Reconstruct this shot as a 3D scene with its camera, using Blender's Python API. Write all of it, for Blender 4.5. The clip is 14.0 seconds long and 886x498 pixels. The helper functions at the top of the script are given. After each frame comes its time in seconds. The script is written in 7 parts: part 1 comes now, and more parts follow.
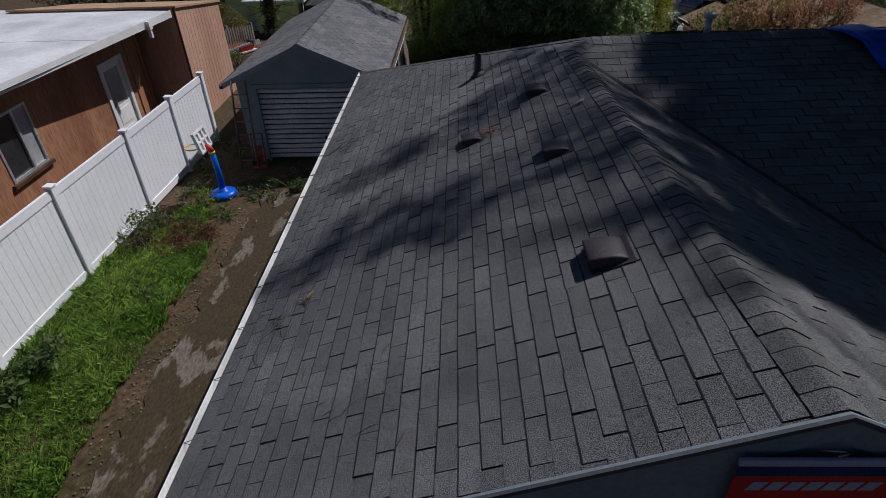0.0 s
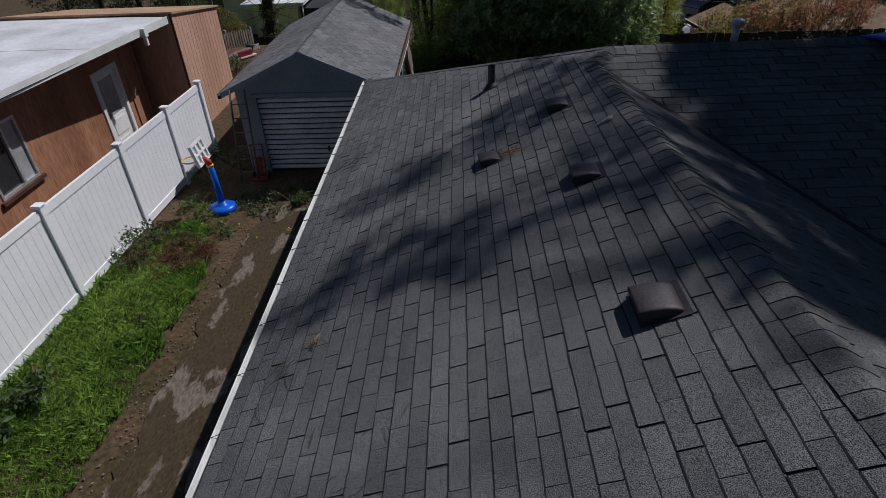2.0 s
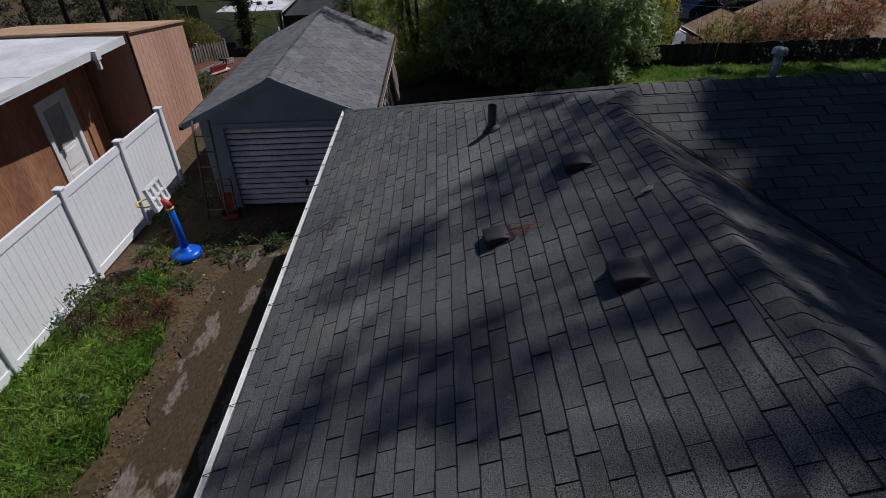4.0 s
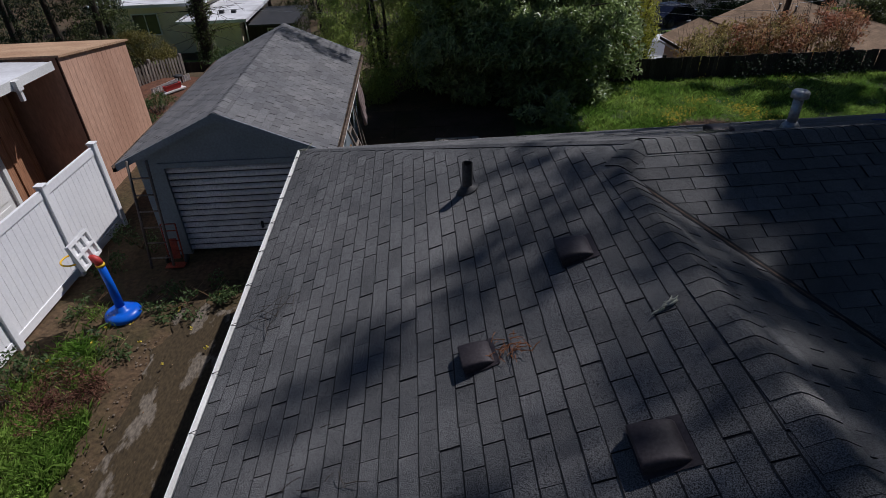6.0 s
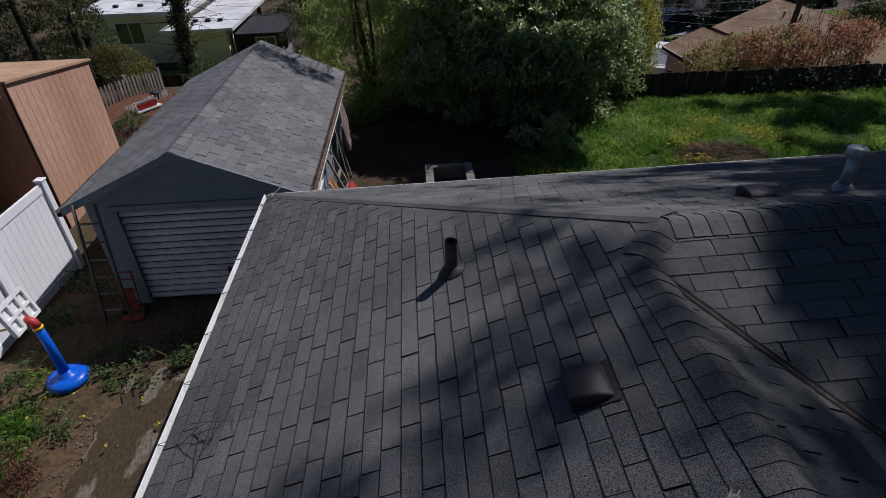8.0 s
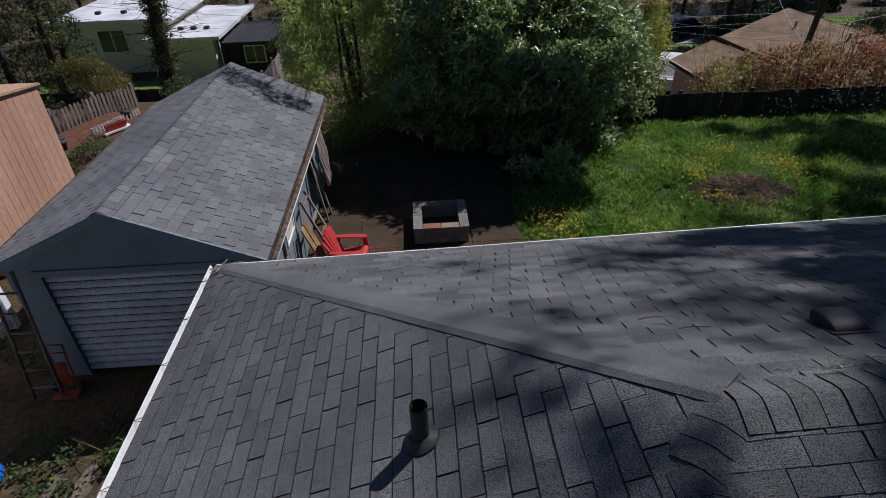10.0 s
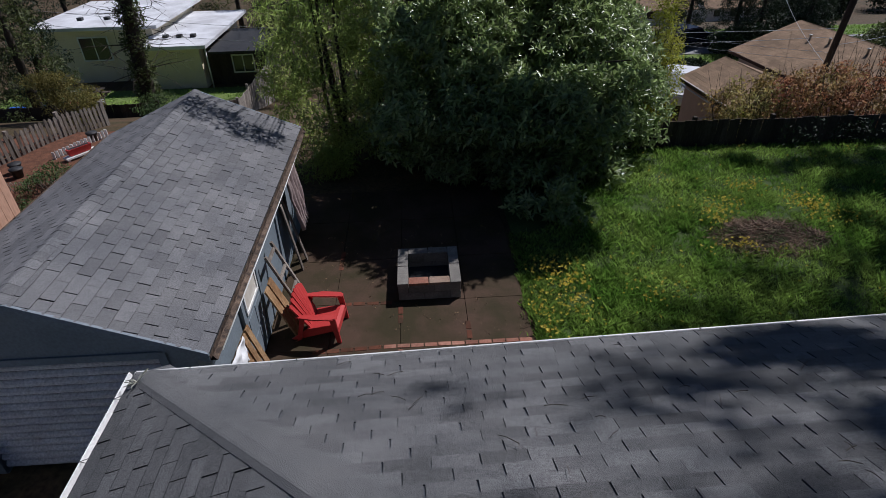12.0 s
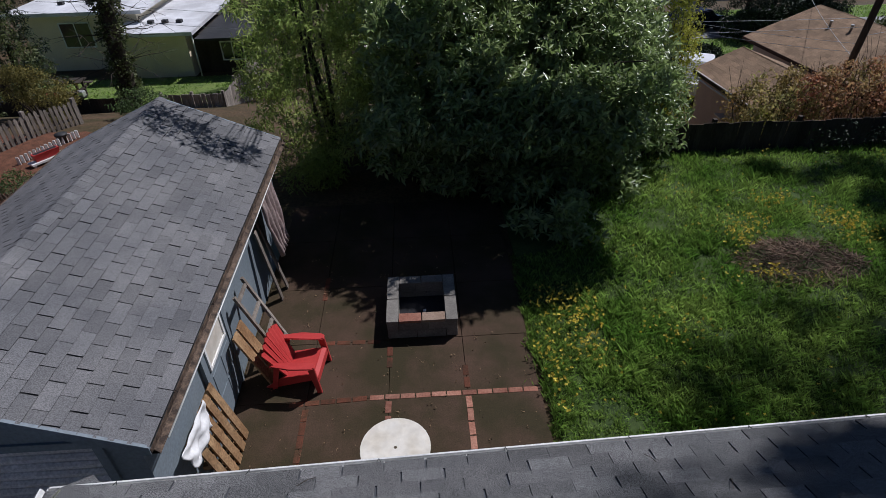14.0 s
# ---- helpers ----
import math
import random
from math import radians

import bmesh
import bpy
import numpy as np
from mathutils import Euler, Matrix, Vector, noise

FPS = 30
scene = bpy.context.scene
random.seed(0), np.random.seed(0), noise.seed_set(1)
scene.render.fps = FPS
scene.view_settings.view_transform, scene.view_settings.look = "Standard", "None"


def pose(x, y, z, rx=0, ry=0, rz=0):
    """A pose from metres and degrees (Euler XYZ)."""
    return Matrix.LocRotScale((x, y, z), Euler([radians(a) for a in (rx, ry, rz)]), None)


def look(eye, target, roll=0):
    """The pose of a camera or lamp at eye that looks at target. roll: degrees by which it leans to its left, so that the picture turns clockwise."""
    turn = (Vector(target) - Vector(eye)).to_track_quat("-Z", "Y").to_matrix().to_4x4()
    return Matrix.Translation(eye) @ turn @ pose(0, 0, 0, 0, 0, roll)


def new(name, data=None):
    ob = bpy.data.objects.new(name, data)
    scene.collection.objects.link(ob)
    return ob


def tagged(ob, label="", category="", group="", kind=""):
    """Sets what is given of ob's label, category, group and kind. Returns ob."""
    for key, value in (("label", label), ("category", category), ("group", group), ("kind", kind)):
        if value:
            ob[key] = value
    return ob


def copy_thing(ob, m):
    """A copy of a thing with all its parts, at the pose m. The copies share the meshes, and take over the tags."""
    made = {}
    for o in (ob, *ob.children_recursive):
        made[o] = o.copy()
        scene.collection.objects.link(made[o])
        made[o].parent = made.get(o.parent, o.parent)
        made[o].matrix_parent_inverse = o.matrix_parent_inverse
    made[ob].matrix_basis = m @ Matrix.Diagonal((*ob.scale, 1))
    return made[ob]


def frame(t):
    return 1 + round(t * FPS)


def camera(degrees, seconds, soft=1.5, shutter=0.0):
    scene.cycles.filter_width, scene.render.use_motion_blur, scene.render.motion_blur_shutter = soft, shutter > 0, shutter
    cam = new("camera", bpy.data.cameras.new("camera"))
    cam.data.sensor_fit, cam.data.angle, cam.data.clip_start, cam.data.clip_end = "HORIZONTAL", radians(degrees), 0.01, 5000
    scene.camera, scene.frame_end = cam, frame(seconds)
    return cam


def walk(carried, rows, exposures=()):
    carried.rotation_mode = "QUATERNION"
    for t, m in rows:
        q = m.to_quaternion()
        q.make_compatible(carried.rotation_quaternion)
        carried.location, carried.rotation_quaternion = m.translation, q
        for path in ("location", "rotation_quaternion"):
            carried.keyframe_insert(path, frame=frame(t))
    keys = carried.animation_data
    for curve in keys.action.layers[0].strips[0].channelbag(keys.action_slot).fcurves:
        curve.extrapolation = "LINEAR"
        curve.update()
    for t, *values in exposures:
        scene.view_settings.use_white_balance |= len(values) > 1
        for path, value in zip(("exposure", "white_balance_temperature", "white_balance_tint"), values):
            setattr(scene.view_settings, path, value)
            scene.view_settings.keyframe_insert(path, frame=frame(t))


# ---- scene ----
cam = camera(76.0, 14.0, soft=0.7)
PATH = [
    (0, (2.043, -11.756, 5.838), (1.974, -10.104, 4.713), -2.0),
    (0.5, (2.009, -11.679, 5.83), (1.939, -10.026, 4.707), -2.1),
    (1, (1.97, -11.585, 5.821), (1.902, -9.932, 4.699), -2.1),
    (1.5, (1.917, -11.44, 5.823), (1.85, -9.786, 4.7), -2.1),
    (2, (1.858, -11.183, 5.824), (1.789, -9.53, 4.7), -2.3),
    (2.5, (1.797, -10.831, 5.819), (1.729, -9.177, 4.695), -2.3),
    (3, (1.742, -10.435, 5.819), (1.678, -8.782, 4.695), -2.4),
    (5.5, (1.835, -8.619, 5.905), (1.879, -6.966, 4.781), -2.1),
    (6, (1.878, -8.295, 5.91), (1.929, -6.64, 4.787), -2.1),
    (6.5, (1.934, -7.994, 5.921), (1.989, -6.339, 4.799), -2.2),
    (7, (1.992, -7.702, 5.924), (2.05, -6.047, 4.803), -2.2),
    (7.5, (2.048, -7.374, 5.933), (2.107, -5.719, 4.811), -2.2),
    (8, (2.101, -7.009, 5.946), (2.161, -5.352, 4.828), -2.2),
    (8.5, (2.151, -6.656, 5.96), (2.214, -4.998, 4.843), -2.1),
    (9, (2.217, -6.244, 5.961), (2.28, -4.585, 4.844), -2.2),
    (11.5, (2.612, -4.207, 6.018), (2.678, -2.547, 4.904), -1.5),
    (12, (2.658, -3.814, 6.023), (2.725, -2.153, 4.911), -1.5),
    (12.5, (2.712, -3.454, 6.04), (2.778, -1.793, 4.928), -1.5),
    (13, (2.742, -3.099, 6.053), (2.81, -1.438, 4.941), -1.4),
    (13.5, (2.774, -2.761, 6.063), (2.843, -1.1, 4.951), -1.3),
    (13.8, (2.795, -2.580, 6.063), (2.864, -0.919, 4.951), -1.35),
    (13.9, (2.81, -2.539, 6.062), (2.875, -0.892, 4.930), -1.45),
    (14, (2.827, -2.499, 6.06), (2.887, -0.876, 4.892), -1.6),
]
walk(cam, [(t, look(eye, target, roll)) for t, eye, target, roll in PATH], exposures=[(0, -0.62, 5930, 15), (2.5, -0.62, 5930, 15), (5, -0.52, 5930, 16), (7, -0.5, 5930, 17), (9, -0.36, 5880, 17), (11.5, -0.28, 5780, 16), (14, -0.32, 5780, 16)])

# ---- light ----
SUN = Vector((0.60, 0.50, 0.98)).normalized()
world = bpy.data.worlds.new("sky")
scene.world = world
world.use_nodes = True
sky = world.node_tree.nodes.new("ShaderNodeTexSky")
sky.sky_type = "NISHITA"
sky.sun_disc = False
sky.sun_elevation = math.asin(SUN.z)
sky.sun_rotation = math.atan2(SUN.x, SUN.y)
sky.ozone_density = 6.0
sky.dust_density = 0.4
world.node_tree.links.new(sky.outputs[0], world.node_tree.nodes["Background"].inputs[0])
world.node_tree.nodes["Background"].inputs[1].default_value = 0.046
sun_data = bpy.data.lights.new("sun", "SUN")
sun_data.energy = 5.1
sun_data.angle = radians(0.55)
sun_data.color = (1.0, 0.95, 0.87)
sun = new("sun", sun_data)
sun.matrix_world = look(SUN * 60, (0, 0, 0))


# ---- materials ----
def surf(name, a, b, scale=3.0, fine=60.0, rough=0.85, bump=0.25, metal=0.0, rand=0.0, island=False, grain=0.25, spec=0.3, leaf=0.0, dist=0.01, stretch=(1, 1, 1), edge=(0.36, 0.64), crisp=0.2):
    """A surface of two colours mixed by broad noise, with fine grain, relief and an uneven gloss."""
    m = bpy.data.materials.new(name)
    m.use_nodes = True
    nt = m.node_tree
    n, l = nt.nodes, nt.links
    p = n["Principled BSDF"]
    geo = n.new("ShaderNodeNewGeometry")
    pos = geo.outputs["Position"]
    if stretch != (1, 1, 1):
        mp = n.new("ShaderNodeMapping")
        mp.inputs["Scale"].default_value = stretch
        l.new(pos, mp.inputs["Vector"])
        pos = mp.outputs[0]
    big = n.new("ShaderNodeTexNoise")
    big.inputs["Scale"].default_value = scale
    big.inputs["Detail"].default_value = 8
    big.inputs["Roughness"].default_value = 0.58
    l.new(pos, big.inputs["Vector"])
    ramp = n.new("ShaderNodeValToRGB")
    ramp.color_ramp.elements[0].position, ramp.color_ramp.elements[1].position = edge
    ramp.color_ramp.elements[0].color, ramp.color_ramp.elements[1].color = (*a, 1), (*b, 1)
    l.new(big.outputs[0], ramp.inputs[0])
    small = n.new("ShaderNodeTexNoise")
    small.inputs["Scale"].default_value = fine
    small.inputs["Detail"].default_value = 3
    l.new(pos, small.inputs["Vector"])
    gain = n.new("ShaderNodeMapRange")
    gain.inputs["From Min"].default_value, gain.inputs["From Max"].default_value = 0.5 - crisp, 0.5 + crisp
    gain.inputs["To Min"].default_value, gain.inputs["To Max"].default_value = 1 - grain, 1 + grain
    l.new(small.outputs[0], gain.inputs["Value"])
    value = gain.outputs[0]
    if rand:
        src = geo.outputs["Random Per Island"] if island else n.new("ShaderNodeObjectInfo").outputs["Random"]
        r = n.new("ShaderNodeMapRange")
        r.inputs["To Min"].default_value, r.inputs["To Max"].default_value = 1 - rand, 1 + rand
        l.new(src, r.inputs["Value"])
        mul = n.new("ShaderNodeMath")
        mul.operation = "MULTIPLY"
        l.new(value, mul.inputs[0])
        l.new(r.outputs[0], mul.inputs[1])
        value = mul.outputs[0]
    hsv = n.new("ShaderNodeHueSaturation")
    l.new(ramp.outputs[0], hsv.inputs["Color"])
    l.new(value, hsv.inputs["Value"])
    l.new(hsv.outputs[0], p.inputs["Base Color"])
    rr = n.new("ShaderNodeMapRange")
    rr.inputs["To Min"].default_value, rr.inputs["To Max"].default_value = max(0.02, rough - 0.1), min(1, rough + 0.1)
    l.new(big.outputs[0], rr.inputs["Value"])
    l.new(rr.outputs[0], p.inputs["Roughness"])
    p.inputs["Metallic"].default_value = metal
    p.inputs["Specular IOR Level"].default_value = spec
    if bump:
        bp = n.new("ShaderNodeBump")
        bp.inputs["Strength"].default_value = bump
        bp.inputs["Distance"].default_value = dist
        l.new(small.outputs[0], bp.inputs["Height"])
        l.new(bp.outputs[0], p.inputs["Normal"])
    if leaf:
        tr = n.new("ShaderNodeBsdfTranslucent")
        l.new(hsv.outputs[0], tr.inputs["Color"])
        mix = n.new("ShaderNodeMixShader")
        mix.inputs[0].default_value = leaf
        l.new(p.outputs[0], mix.inputs[1])
        l.new(tr.outputs[0], mix.inputs[2])
        l.new(mix.outputs[0], n["Material Output"].inputs["Surface"])
    return m


M = {
    "shingle": surf("asphalt_shingle", (0.087, 0.088, 0.088), (0.128, 0.127, 0.125), 1.1, 165, 0.9, 0.9, rand=0.16, grain=0.75, dist=0.006, crisp=0.12),
    "shingle_field": surf("asphalt_shingle_field", (0.085, 0.087, 0.089), (0.127, 0.126, 0.126), 1.1, 165, 0.9, 0.9, rand=0.16, island=True, grain=0.75, dist=0.006, crisp=0.12),
    "shingle_back": surf("asphalt_shingle_yard_side", (0.085, 0.087, 0.089), (0.127, 0.126, 0.126), 1.1, 165, 0.9, 0.9, rand=0.26, island=True, grain=0.75, dist=0.006, crisp=0.12),
    "garage_shingle": surf("garage_shingle", (0.112, 0.113, 0.119), (0.163, 0.161, 0.163), 1.3, 100, 0.9, 0.6, rand=0.16, grain=0.3, dist=0.004, crisp=0.12),
    "garage_field": surf("garage_shingle_field", (0.112, 0.113, 0.119), (0.163, 0.161, 0.163), 1.3, 100, 0.9, 0.6, rand=0.16, island=True, grain=0.3, dist=0.004, crisp=0.12),
    "deck": surf("roof_felt", (0.016, 0.016, 0.018), (0.03, 0.03, 0.032), 6, 80, 0.95, 0.3),
    "white_metal": surf("white_gutter_paint", (0.62, 0.62, 0.6), (0.8, 0.8, 0.78), 2.5, 40, 0.45, 0.05, grain=0.08),
    "blue_paint": surf("blue_grey_paint", (0.165, 0.2, 0.228), (0.205, 0.242, 0.27), 1.2, 30, 0.7, 0.15, grain=0.12),
    "grey_siding": surf("grey_siding_paint", (0.13, 0.15, 0.18), (0.17, 0.19, 0.22), 1.5, 40, 0.7, 0.15, grain=0.1),
    "drip": surf("grey_drip_edge", (0.05, 0.055, 0.062), (0.075, 0.08, 0.09), 3, 40, 0.6, 0.1, grain=0.15),
    "vinyl": surf("white_vinyl", (0.84, 0.84, 0.86), (0.91, 0.91, 0.92), 0.8, 20, 0.4, 0.02, grain=0.04),
    "brown_ply": surf("brown_stained_plywood", (0.25, 0.112, 0.06), (0.4, 0.2, 0.11), 1.3, 30, 0.85, 0.25, grain=0.3, stretch=(1, 1, 0.14)),
    "dark_trim": surf("dark_brown_trim", (0.06, 0.03, 0.02), (0.1, 0.05, 0.03), 3, 40, 0.8, 0.2),
    "membrane": surf("white_roof_membrane", (0.5, 0.5, 0.51), (0.74, 0.75, 0.77), 0.7, 14, 0.75, 0.15, grain=0.07),
    "tan_roof": surf("tan_roof_sheet", (0.36, 0.22, 0.13), (0.48, 0.32, 0.2), 1.2, 30, 0.9, 0.2),
    "white_paint": surf("white_paint", (0.68, 0.68, 0.66), (0.8, 0.8, 0.78), 2, 40, 0.6, 0.08, grain=0.08),
    "soil": surf("ground_soil", (0.05, 0.04, 0.016), (0.095, 0.06, 0.033), 1.1, 14, 0.95, 0.6, grain=0.4, dist=0.03),
    "galv": surf("galvanised_steel", (0.3, 0.31, 0.32), (0.46, 0.47, 0.48), 3, 30, 0.5, 0.1, metal=0.7),
}


# ---- mesh helpers ----
def mesh_ob(name, verts, faces, material, parent=None, label="", smooth=False):
    me = bpy.data.meshes.new(name)
    me.from_pydata([tuple(v) for v in verts], [], [tuple(f) for f in faces])
    me.update()
    if smooth:
        me.polygons.foreach_set("use_smooth", [True] * len(me.polygons))
    if material:
        me.materials.append(material)
    ob = new(name, me)
    if parent:
        ob.parent = parent
    if label:
        tagged(ob, label)
    return ob


def part(name, bm, material, parent=None, label="", smooth=False):
    me = bpy.data.meshes.new(name)
    bmesh.ops.recalc_face_normals(bm, faces=bm.faces)
    bm.to_mesh(me)
    bm.free()
    if smooth:
        me.polygons.foreach_set("use_smooth", [True] * len(me.polygons))
    if material:
        me.materials.append(material)
    ob = new(name, me)
    if parent:
        ob.parent = parent
    if label:
        tagged(ob, label)
    return ob


def empty(name, label, category, group="", kind="", at=(0, 0, 0)):
    ob = new(name)
    ob.location = at
    return tagged(ob, label, category, group, kind)


def add_box(bm, x0, x1, y0, y1, z0, z1, m=None, bevel=0.0):
    mat = Matrix.Translation(((x0 + x1) / 2, (y0 + y1) / 2, (z0 + z1) / 2)) @ Matrix.Diagonal((x1 - x0, y1 - y0, z1 - z0, 1))
    r = bmesh.ops.create_cube(bm, size=1, matrix=(m @ mat) if m else mat)
    if bevel:
        edges = {e for v in r["verts"] for e in v.link_edges}
        bmesh.ops.bevel(bm, geom=list(edges), offset=bevel, segments=2, affect="EDGES", profile=0.6)


def boxes(name, items, material, parent=None, label="", bevel=0.0, m=None):
    bm = bmesh.new()
    for it in items:
        add_box(bm, *it, m=m, bevel=bevel)
    return part(name, bm, material, parent, label)


def tube(bm, pts, radii, seg=10, cap=True):
    """A round tube through points with a radius each."""
    rings = []
    pts = [Vector(p) for p in pts]
    for i, p in enumerate(pts):
        d = (pts[min(i + 1, len(pts) - 1)] - pts[max(i - 1, 0)]).normalized()
        a = d.orthogonal().normalized()
        if i and abs(d.dot(last_d)) > 0.2:
            a = (last_a - d * last_a.dot(d)).normalized()
        b = d.cross(a)
        last_a, last_d = a, d
        r = radii[i] if hasattr(radii, "__len__") else radii
        rings.append([bm.verts.new(p + (a * math.cos(t) + b * math.sin(t)) * r) for t in (k * math.tau / seg for k in range(seg))])
    for r0, r1 in zip(rings, rings[1:]):
        for k in range(seg):
            bm.faces.new((r0[k], r0[(k + 1) % seg], r1[(k + 1) % seg], r1[k]))
    if cap:
        bm.faces.new(rings[0][::-1])
        bm.faces.new(rings[-1])


def wire(name, pts, r, material, parent=None, label="", seg=6):
    bm = bmesh.new()
    tube(bm, pts, r, seg)
    return part(name, bm, material, parent, label, True)


def prism(bm, outline, depth):
    """An outline of 3D points pushed along the vector depth."""
    a = [bm.verts.new(p) for p in outline]
    b = [bm.verts.new(Vector(p) + Vector(depth)) for p in outline]
    bm.faces.new(a)
    bm.faces.new(b[::-1])
    for i in range(len(a)):
        j = (i + 1) % len(a)
        bm.faces.new((a[i], b[i], b[j], a[j]))


def clip(poly, a, b):
    """The part of poly to the left of the line from a to b."""
    out = []
    side = lambda p: (b[0] - a[0]) * (p[1] - a[1]) - (b[1] - a[1]) * (p[0] - a[0])
    for i, p in enumerate(poly):
        q = poly[(i + 1) % len(poly)]
        s, t = side(p), side(q)
        if s >= 0:
            out.append(p)
        if (s > 0 > t) or (s < 0 < t):
            k = s / (s - t)
            out.append((p[0] + (q[0] - p[0]) * k, p[1] + (q[1] - p[1]) * k))
    return out


def shingled_slope(name, origin, along, up, outline, parent, mats, label, ex=0.134, tab=0.305, stagger=0.1285, phase=0.0, pieces=None, thick=0.013, seed=1, gap=0.0055, worn_shade=0.0):
    """A roof slope with its deck, its courses of shingle tabs and, within pieces (s0, s1, u0, u1), tabs that are objects of their own."""
    rnd = random.Random(seed)
    if sum(p[0] * q[1] - q[0] * p[1] for p, q in zip(outline, outline[1:] + outline[:1])) < 0:
        outline = outline[::-1]
    o, e, u = Vector(origin), Vector(along).normalized(), Vector(up).normalized()
    nrm = e.cross(u).normalized()
    if nrm.z < 0:
        nrm = -nrm
    at = lambda s, v, h: o + e * s + u * v + nrm * h
    bm = bmesh.new()
    prism(bm, [at(s, v, -0.004) for s, v in outline], nrm * -0.05)
    deck = part(name, bm, mats[0], parent, label)
    smax, umax = max(p[0] for p in outline), max(p[1] for p in outline)
    smin = min(p[0] for p in outline)
    verts, faces, slot = [], [], []
    tpl = bpy.data.meshes.new("shingle")
    box = [(gap, 0), (tab - gap, 0), (tab - gap, ex + 0.004), (gap, ex + 0.004)]
    height = lambda v: thick * (1 - 0.75 * v / ex)
    tv = [(s, v, -0.004) for s, v in box] + [(s, v, height(v)) for s, v in box]
    tf = [(4, 5, 6, 7), (0, 1, 5, 4), (1, 2, 6, 5), (2, 3, 7, 6), (3, 0, 4, 7)]
    # dark lower edge: worn granules plus the butt's shadow line put into colour
    if worn_shade:
        tv[4], tv[5] = (gap, 0, thick * 0.5), (tab - gap, 0, thick * 0.5)
        tv += [(gap, worn_shade, thick), (tab - gap, worn_shade, thick)]
        tf = [(8, 9, 6, 7), (0, 1, 5, 4), (1, 2, 6, 9, 5), (2, 3, 7, 6), (3, 0, 4, 8, 7), (4, 5, 9, 8)]
    tpl.from_pydata(tv, [], tf)
    tpl.materials.append(mats[1])
    tpl.materials.append(mats[0])
    tpl.polygons.foreach_set("material_index", [0] + [1] * (len(tf) - 1))
    frame3 = Matrix((e, u, nrm)).transposed().to_4x4()
    flip = e.cross(u).dot(nrm) < 0
    made = 0
    for k in range(int(umax / ex) + 1):
        u0 = k * ex
        start = phase + (k * stagger) % tab - 2 * tab + math.floor(smin / tab) * tab
        for i in range(int((smax - smin) / tab) + 5):
            s0 = start + i * tab
            j, w = rnd.uniform(-0.006, 0.006), rnd.uniform(-0.003, 0.003)
            h = rnd.uniform(-0.0008, 0.0026)
            rect = [(s0 + gap + j, u0 + w), (s0 + tab - gap + j, u0 + w), (s0 + tab - gap + j, u0 + ex + 0.004), (s0 + gap + j, u0 + ex + 0.004)]
            poly = rect
            for q in range(len(outline)):
                poly = clip(poly, outline[q], outline[(q + 1) % len(outline)])
                if len(poly) < 3:
                    break
            if len(poly) < 3:
                continue
            whole = len(poly) == 4 and all(abs(a[0] - b[0]) + abs(a[1] - b[1]) < 1e-6 for a, b in zip(poly, rect))
            if pieces and whole and made < 300 and not flip and pieces[0] < s0 < pieces[1] and pieces[2] <= u0 < pieces[3]:
                ob = new("shingle", tpl)
                ob.parent = deck
                ob.matrix_local = Matrix.Translation(at(s0 + j, u0 + w, h)) @ frame3 @ Matrix.Rotation(rnd.uniform(-0.014, 0.014), 4, "Z")
                made += 1
                continue
            b0 = len(verts)
            if worn_shade and whole:
                tilt = rnd.uniform(-0.018, 0.018)
                verts += [at(rect[0][0] - gap + s, rect[0][1] + v + tilt * (s - tab / 2), z + (h if z > 0 else 0)) for s, v, z in tv]
                faces += [tuple(b0 + q for q in (f[::-1] if flip else f)) for f in tf]
                slot += [0] + [1] * (len(tf) - 1)
                continue
            nn = len(poly)
            verts += [at(s, v, -0.004) for s, v in poly] + [at(s, v, h + thick * (1 - 0.75 * (v - u0) / ex)) for s, v in poly]
            top = tuple(range(b0 + nn, b0 + 2 * nn))
            faces.append(top[::-1] if flip else top)
            slot += [0] + [1] * nn
            for a in range(nn):
                c = (a + 1) % nn
                f = (b0 + a, b0 + c, b0 + nn + c, b0 + nn + a)
                faces.append(f[::-1] if flip else f)
    field = mesh_ob("shingle_field", verts, faces, mats[2], deck)
    field.data.materials.append(mats[0])
    field.data.polygons.foreach_set("material_index", slot)
    tagged(field, kind="stuff")
    return deck


